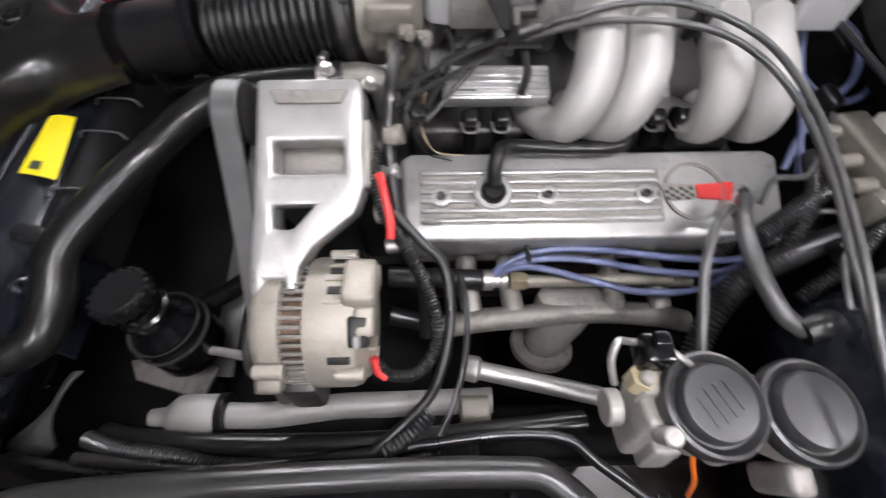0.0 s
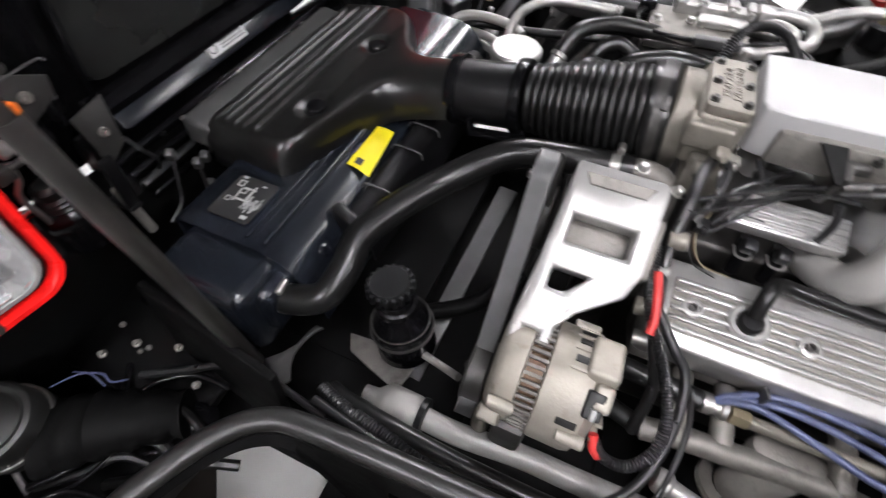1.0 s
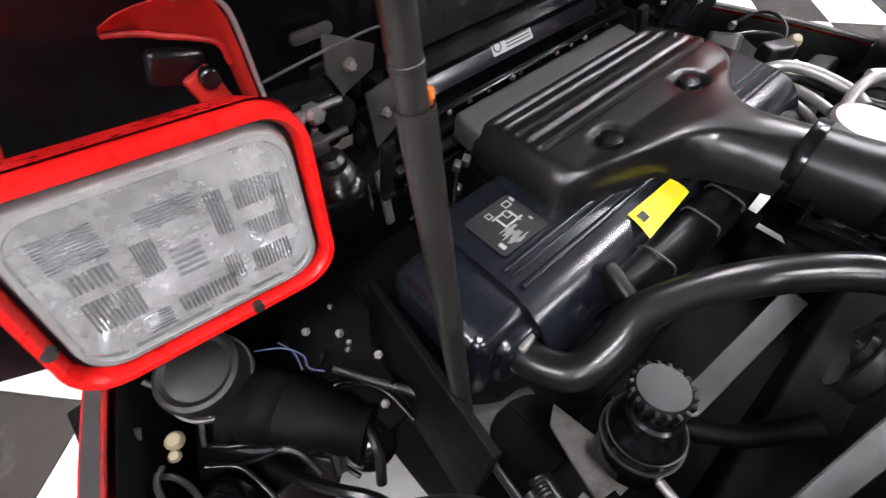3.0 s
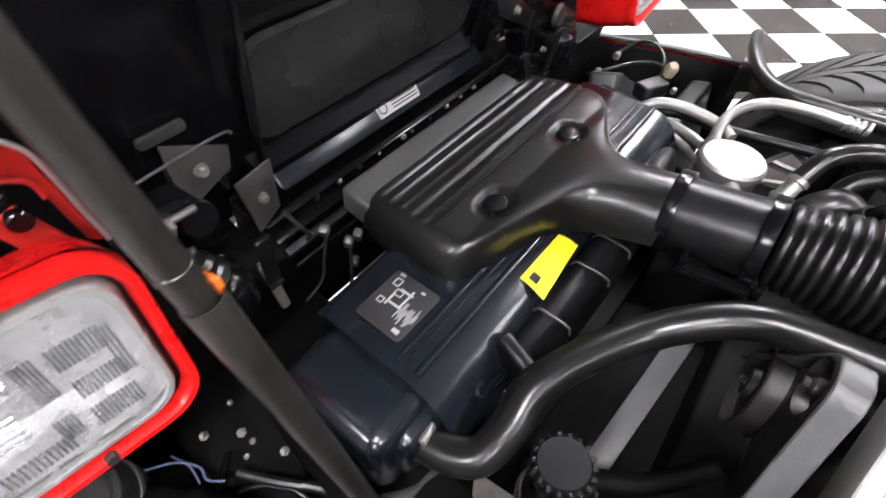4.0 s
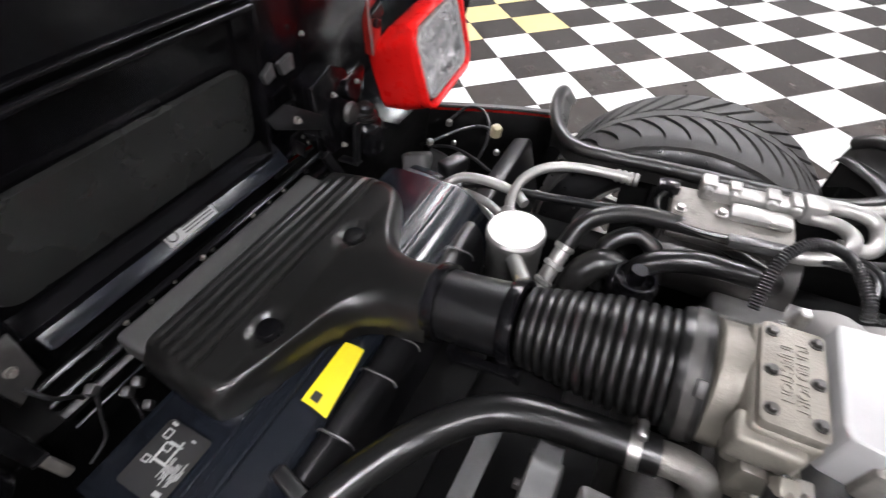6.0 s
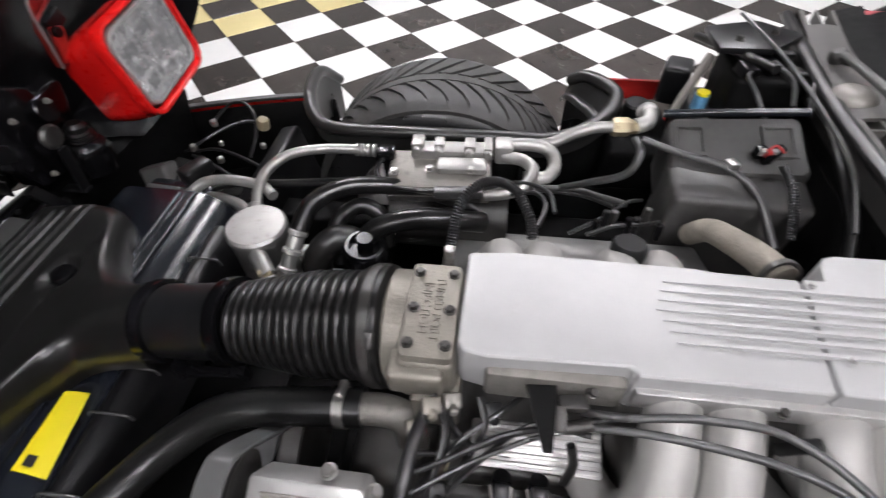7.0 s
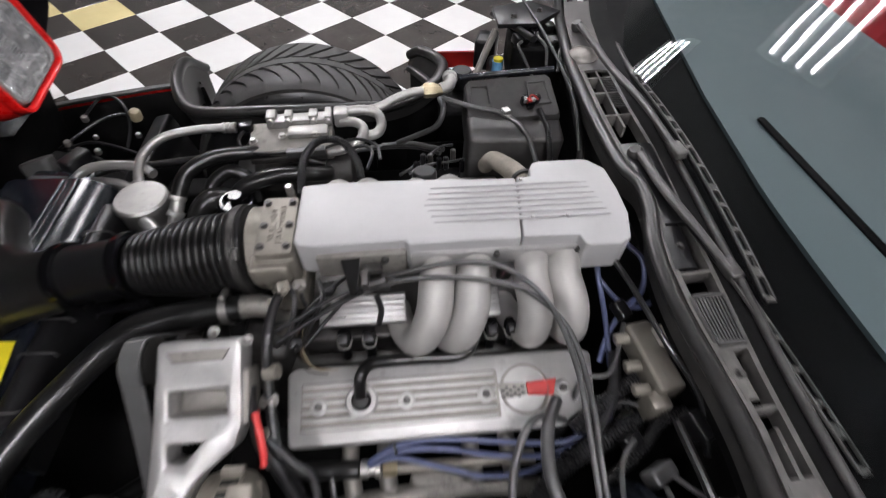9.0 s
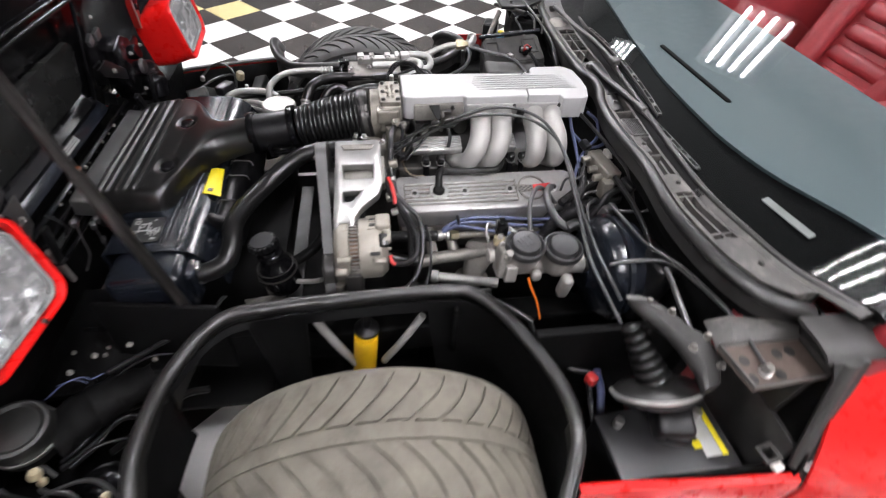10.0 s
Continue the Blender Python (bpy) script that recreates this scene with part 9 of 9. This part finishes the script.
# passenger side hoses and clutter between engine and wheel
cable("coolant_hose", [(0.06, 0.235, 0.655), (0.02, 0.215, 0.675), (-0.05, 0.205, 0.68), (-0.11, 0.19, 0.66), (-0.13, 0.17, 0.61)], 0.0165, "rubber", "thick black coolant hose bend", "hose", "coolant hoses", 16)
cable("coolant_hose", [(-0.16, 0.175, 0.60), (-0.17, 0.205, 0.655), (-0.135, 0.232, 0.676), (-0.10, 0.225, 0.66), (-0.09, 0.20, 0.62)], 0.013, "rubber", "thick black coolant hose bend", "hose", "coolant hoses", 16)
bm = B()
ribbed(bm, curve_points([(0.02, 0.13, 0.70), (0.03, 0.175, 0.745), (0.06, 0.205, 0.762), (0.10, 0.205, 0.755), (0.125, 0.17, 0.735), (0.13, 0.145, 0.72)], 8), 0.0062, 0.0078, 0.004, 12)
solo("wire_conduit", bm, "wire_black", "black corrugated conduit arching behind the throttle body", "conduit")
for pts in ([(-0.105, 0.32, 0.715), (-0.118, 0.29, 0.705), (-0.10, 0.262, 0.70), (-0.05, 0.25, 0.70), (0.02, 0.255, 0.702)], [(0.10, 0.255, 0.70), (0.135, 0.245, 0.715), (0.15, 0.22, 0.715), (0.14, 0.18, 0.71)], [(0.05, 0.26, 0.70), (0.11, 0.27, 0.712), (0.155, 0.255, 0.71), (0.165, 0.215, 0.705)]):
    cable("compressor_wire", pts, 0.0034, "wire_black", "black wire looping at the compressor", "wire", "compressor wires")
bm = B()
box(bm, (0.02, 0.245, 0.706), (0.075, 0.018, 0.014), (0, 0, 6), 0.003)
solo("inline_connector", bm, "wire_grey", "grey plastic inline wire connector", "connector")
bm = B()
lathe(bm, (-0.12, 0.165, 0.60), (0.1, 0, 1), [(0, 0), (0.034, 0), (0.036, 0.006), (0.036, 0.05), (0.030, 0.06), (0.026, 0.06), (0.026, 0.05), (0.012, 0.05), (0.012, 0.075), (0, 0.075)], 28)
solo("egr_valve", bm, "gloss_black", "black round valve between hoses", "valve")
bm = B()
tube(bm, [(-0.205, 0.155, 0.56), (-0.195, 0.165, 0.62), (-0.165, 0.185, 0.645), (-0.13, 0.20, 0.62)], 0.023, 16)
solo("bypass_hose", bm, "seal_rubber", "fat grey-black rubber elbow behind the duct", "hose")
bm = B()
lathe(bm, (0.245, 0.115, 0.735), (0, 0.2, 1), [(0, 0), (0.022, 0), (0.022, 0.016), (0.019, 0.02), (0, 0.02)], 14)
solo("oil_filler_cap", bm, "black_plastic", "black ribbed oil filler cap beyond the plenum", "cap")
for pts in ([(0.20, 0.40, 0.60), (0.24, 0.37, 0.64), (0.285, 0.335, 0.69), (0.30, 0.345, 0.725), (0.295, 0.375, 0.732)], [(0.16, 0.43, 0.57), (0.23, 0.42, 0.58), (0.27, 0.38, 0.60), (0.30, 0.33, 0.63)], [(0.05, 0.42, 0.56), (0.15, 0.43, 0.565), (0.24, 0.42, 0.57), (0.30, 0.38, 0.58)]):
    cable("heater_pipe", pts, 0.0062, "wire_grey", "dull grey heater pipe beside the compressor", "pipe", "heater pipes", 12)
for k in range(7):
    bm = B()
    cyl(bm, (0.235 + 0.016 * k, 0.24 + 0.012 * (k % 3), 0.64 + 0.01 * (k % 2)), (0.235 + 0.016 * k, 0.245 + 0.012 * (k % 3), 0.668 + 0.01 * (k % 2)), 0.006, n=12)
    solo("sensor_plug", bm, ("gloss_black", "black_plastic", "dark_steel")[k % 3], "small sensor plug on the far bank", "sensor plug", "sensor plugs")
for pts in ([(0.22, 0.22, 0.66), (0.26, 0.235, 0.668), (0.30, 0.25, 0.66), (0.34, 0.27, 0.65)], [(0.20, 0.25, 0.63), (0.25, 0.27, 0.65), (0.29, 0.30, 0.66), (0.32, 0.32, 0.65)]):
    cable("ignition_lead", pts, 0.0030, "wire_black", "black ignition lead on the far bank", "ignition lead", "ignition leads", 10)

# passenger front corner
bm = B()
box(bm, (-0.535, 0.325, 0.545), (0.13, 0.060, 0.11), (0, 4, 0), 0.014, 3)
et = solo("passenger_end_tank", bm, "shroud_black", "glossy black radiator end tank beyond the shroud", "radiator tank")
bm = B()
slab(bm, round_rect(0.060, 0.046, 0.012, 5), 0.055, 0.006, 3, pose(-0.598, 0.375, 0.612, -24, -10, 12))
part("filler_boss", bm, "cowl_grey", et, "rounded grey moulded boss")
bm = B()
box(bm, (-0.545, 0.315, 0.6055), (0.080, 0.012, 0.008), (0, 4, 0), 0.003)
part("lip", bm, "strip_grey", et)
bm = B()
tube(bm, [(-0.47, 0.325, 0.585), (-0.44, 0.315, 0.592), (-0.40, 0.300, 0.596), (-0.365, 0.275, 0.600)], 0.0085, 12)
solo("condenser_pipe", bm, "pipe_alu", "short bare aluminium condenser pipe", "pipe", "condenser pipes")
bm = B()
tube(bm, [(-0.47, 0.345, 0.560), (-0.43, 0.325, 0.566), (-0.39, 0.295, 0.570), (-0.36, 0.262, 0.572)], 0.0075, 12)
solo("condenser_pipe", bm, "pipe_alu", "short bare aluminium condenser pipe", "pipe", "condenser pipes")
bm = B()
tube(bm, [(-0.50, 0.31, 0.60), (-0.47, 0.33, 0.615), (-0.42, 0.335, 0.62), (-0.36, 0.33, 0.615), (-0.33, 0.31, 0.61)], 0.010, 12)
solo("condenser_pipe", bm, "pipe_alu", "bare aluminium condenser pipe", "pipe", "condenser pipes")
bm = B()
tube(bm, [(-0.50, 0.335, 0.58), (-0.44, 0.36, 0.59), (-0.36, 0.365, 0.59), (-0.24, 0.37, 0.60), (-0.14, 0.375, 0.61)], 0.009, 12)
solo("condenser_pipe", bm, "black_plastic", "black condenser pipe along the inner fender", "pipe", "condenser pipes")
bm = B()
box(bm, (-0.50, 0.355, 0.62), (0.035, 0.06, 0.03), (0, 0, -25), 0.006, 3)
solo("pipe_bracket", bm, "black_plastic", "black moulded pipe bracket", "bracket")
for x, y, z, r, m in ((-0.545, 0.705, 0.488, 0.016, "cream_plastic"), (-0.692, 0.600, 0.480, 0.009, "guard_grey"), (-0.690, 0.712, 0.480, 0.009, "guard_grey"), (-0.60, 0.56, 0.48, 0.008, "steel"), (-0.64, 0.64, 0.47, 0.006, "steel"), (-0.50, 0.60, 0.50, 0.007, "steel")):
    bm = B()
    lathe(bm, (x, y, z), (0.3, -0.3, 1), [(0, 0), (r, 0), (r, r * 1.4), (r * 0.7, r * 1.9), (0, r * 2)], 16)
    solo("lamp_socket", bm, m, "small pale lamp socket in the nose", "lamp socket", "lamp sockets")
for pts in ([(-0.72, 0.60, 0.47), (-0.692, 0.60, 0.485), (-0.66, 0.62, 0.50), (-0.62, 0.66, 0.51), (-0.58, 0.70, 0.505), (-0.545, 0.70, 0.495)], [(-0.70, 0.72, 0.48), (-0.66, 0.77, 0.51), (-0.61, 0.76, 0.52), (-0.57, 0.72, 0.51), (-0.555, 0.67, 0.48), (-0.56, 0.62, 0.45)], [(-0.66, 0.55, 0.50), (-0.60, 0.50, 0.53), (-0.54, 0.47, 0.53), (-0.48, 0.45, 0.50)], [(-0.70, 0.60, 0.47), (-0.62, 0.58, 0.50), (-0.55, 0.56, 0.50), (-0.48, 0.55, 0.47)]):
    cable("nose_wire", pts, 0.004, "wire_black", "black wire in the nose", "wire", "nose wires")
slabthing("inner_fender", (-0.44, 0.54, 0.41), (0.05, 0.30, 0.20), "black_plastic", "black inner fender panel ahead of the wheel", "inner fender", rot=(0, -12, 0), bevel=0.01)
slabthing("nose_tray", (-0.62, 0.40, 0.36), (0.36, 0.46, 0.02), "flat_black", "matt black tray in the nose", "nose tray", bevel=0.006)
slabthing("nose_tray", (-0.66, -0.44, 0.40), (0.30, 0.30, 0.02), "flat_black", "matt black tray in the nose", "nose tray", bevel=0.006)
slabthing("radiator_side_plate", (-0.50, -0.50, 0.47), (0.26, 0.012, 0.20), "flat_black", "matt black radiator side plate", "side plate", rot=(-6, 0, -8), bevel=0.003)

# driver's nose corner: wires, plugs and bolts
for x, y, z, r, m in ((-0.674, -0.765, 0.440, 0.016, "cream_plastic"), (-0.662, -0.775, 0.430, 0.011, "cream_plastic"), (-0.682, -0.813, 0.440, 0.010, "cream_plastic"), (-0.540, -0.817, 0.435, 0.012, "cream_plastic"), (-0.702, -0.511, 0.45, 0.006, "dull_alu"), (-0.634, -0.524, 0.45, 0.006, "dull_alu"), (-0.545, -0.489, 0.46, 0.006, "steel"), (-0.482, -0.502, 0.465, 0.007, "dull_alu"), (-0.452, -0.505, 0.47, 0.005, "steel"), (-0.60, -0.54, 0.50, 0.005, "dull_alu"), (-0.585, -0.60, 0.43, 0.005, "dull_alu"), (-0.56, -0.64, 0.42, 0.006, "dull_alu")):
    bm = B()
    lathe(bm, (x, y, z), (0.3, 0.1, 1), [(0, 0), (r * 0.7, 0), (r * 0.75, r * 0.5), (r * 0.5, r * 1.1), (0, r * 1.2)], 12)
    solo("nose_fastener", bm, m, "small pale plug or bolt head in the nose", "fastener", "nose fasteners")
for pts, r, m in (([(-0.71, -0.79, 0.46), (-0.69, -0.81, 0.43), (-0.672, -0.818, 0.42), (-0.655, -0.800, 0.425), (-0.638, -0.785, 0.42), (-0.595, -0.775, 0.42), (-0.556, -0.789, 0.415), (-0.53, -0.82, 0.37)], 0.004, "wire_grey"), ([(-0.76, -0.76, 0.47), (-0.71, -0.73, 0.43), (-0.67, -0.75, 0.39)], 0.004, "wire_grey"),
                  ([(-0.70, -0.63, 0.47), (-0.675, -0.60, 0.475), (-0.650, -0.585, 0.470), (-0.632, -0.588, 0.465), (-0.615, -0.575, 0.462)], 0.0013, "blue_wire"), ([(-0.690, -0.60, 0.47), (-0.660, -0.592, 0.473), (-0.636, -0.596, 0.463)], 0.0010, "blue_wire"), ([(-0.63, -0.63, 0.42), (-0.57, -0.585, 0.44), (-0.525, -0.575, 0.445), (-0.49, -0.582, 0.44), (-0.465, -0.60, 0.41)], 0.007, "rubber"), ([(-0.70, -0.66, 0.41), (-0.62, -0.64, 0.425), (-0.55, -0.62, 0.43), (-0.51, -0.63, 0.41)], 0.009, "black_plastic"), ([(-0.66, -0.74, 0.40), (-0.61, -0.70, 0.41), (-0.57, -0.66, 0.42), (-0.53, -0.65, 0.40)], 0.006, "black_plastic"), ([(-0.655, -0.79, 0.44), (-0.635, -0.80, 0.45), (-0.60, -0.805, 0.44), (-0.575, -0.83, 0.40)], 0.004, "wire_grey"), ([(-0.62, -0.56, 0.44), (-0.56, -0.53, 0.45), (-0.50, -0.50, 0.46), (-0.42, -0.50, 0.47)], 0.006, "wire_black"),
                  ([(-0.60, -0.70, 0.36), (-0.52, -0.66, 0.40), (-0.46, -0.62, 0.42), (-0.42, -0.60, 0.40)], 0.008, "rubber"), ([(-0.66, -0.66, 0.38), (-0.58, -0.62, 0.385), (-0.50, -0.60, 0.40)], 0.007, "rubber")):
    cable("nose_wire", pts, r, m, "wire running through the driver's nose corner", "wire", "nose wires")


# moulded ribs, a small dome and bolt heads of the splash shield at the driver's nose corner
for pts, r in (([(-0.648, -0.739, 0.425), (-0.617, -0.705, 0.430), (-0.601, -0.661, 0.432), (-0.610, -0.614, 0.430), (-0.660, -0.553, 0.425)], 0.005), ([(-0.632, -0.748, 0.415), (-0.600, -0.716, 0.420), (-0.583, -0.668, 0.422), (-0.590, -0.610, 0.420)], 0.0035),
               ([(-0.624, -0.752, 0.430), (-0.594, -0.720, 0.432), (-0.552, -0.708, 0.430), (-0.522, -0.705, 0.425)], 0.004), ([(-0.572, -0.609, 0.425), (-0.598, -0.588, 0.432), (-0.597, -0.563, 0.435), (-0.551, -0.528, 0.436), (-0.491, -0.521, 0.430)], 0.0045),
               ([(-0.687, -0.468, 0.475), (-0.615, -0.473, 0.472), (-0.550, -0.478, 0.470), (-0.496, -0.480, 0.465)], 0.005), ([(-0.560, -0.655, 0.405), (-0.530, -0.630, 0.41), (-0.490, -0.615, 0.41)], 0.0035)):
    bm = B()
    tube(bm, pts, r, 10)
    solo("shield_rib", bm, "gloss_black", "glossy black moulded rib of the splash shield", "rib", "shield ribs")
bm = B()
lathe(bm, (-0.524, -0.580, 0.375), (0.1, 0.05, 1), [(0.036, 0), (0.038, 0.014), (0.034, 0.030), (0.022, 0.043), (0, 0.048)], 28)
solo("shield_dome", bm, "gloss_black", "small glossy black dome in the splash shield", "dome")
for x, y, z in ((-0.652, -0.526, 0.455), (-0.532, -0.538, 0.440), (-0.588, -0.505, 0.455), (-0.690, -0.560, 0.45)):
    bm = B()
    lathe(bm, (x, y, z), (0.2, -0.2, 1), [(0, 0), (0.0065, 0), (0.0065, 0.004), (0.004, 0.005), (0.004, 0.010), (0, 0.010)], 6)
    solo("shield_bolt", bm, "dull_alu", "small bright bolt in the splash shield", "bolt", "shield bolts")


# ---------------------------------------------------------------- floor tiles one by one
bm = B()
tile_bm(bm, 0, 0)
TILE_MESH = {}
for k in ("tile_black", "tile_white", "tile_yellow"):
    TILE_MESH[k] = finish("tile", bm.copy(), k, (0, 0, 0), 20)
bm.free()
for x, y, k in TILES:
    ob = new("tile", TILE_MESH[k])
    ob.parent = floor
    ob.location = Vector((x, y, 0)) - ORIGIN[floor]
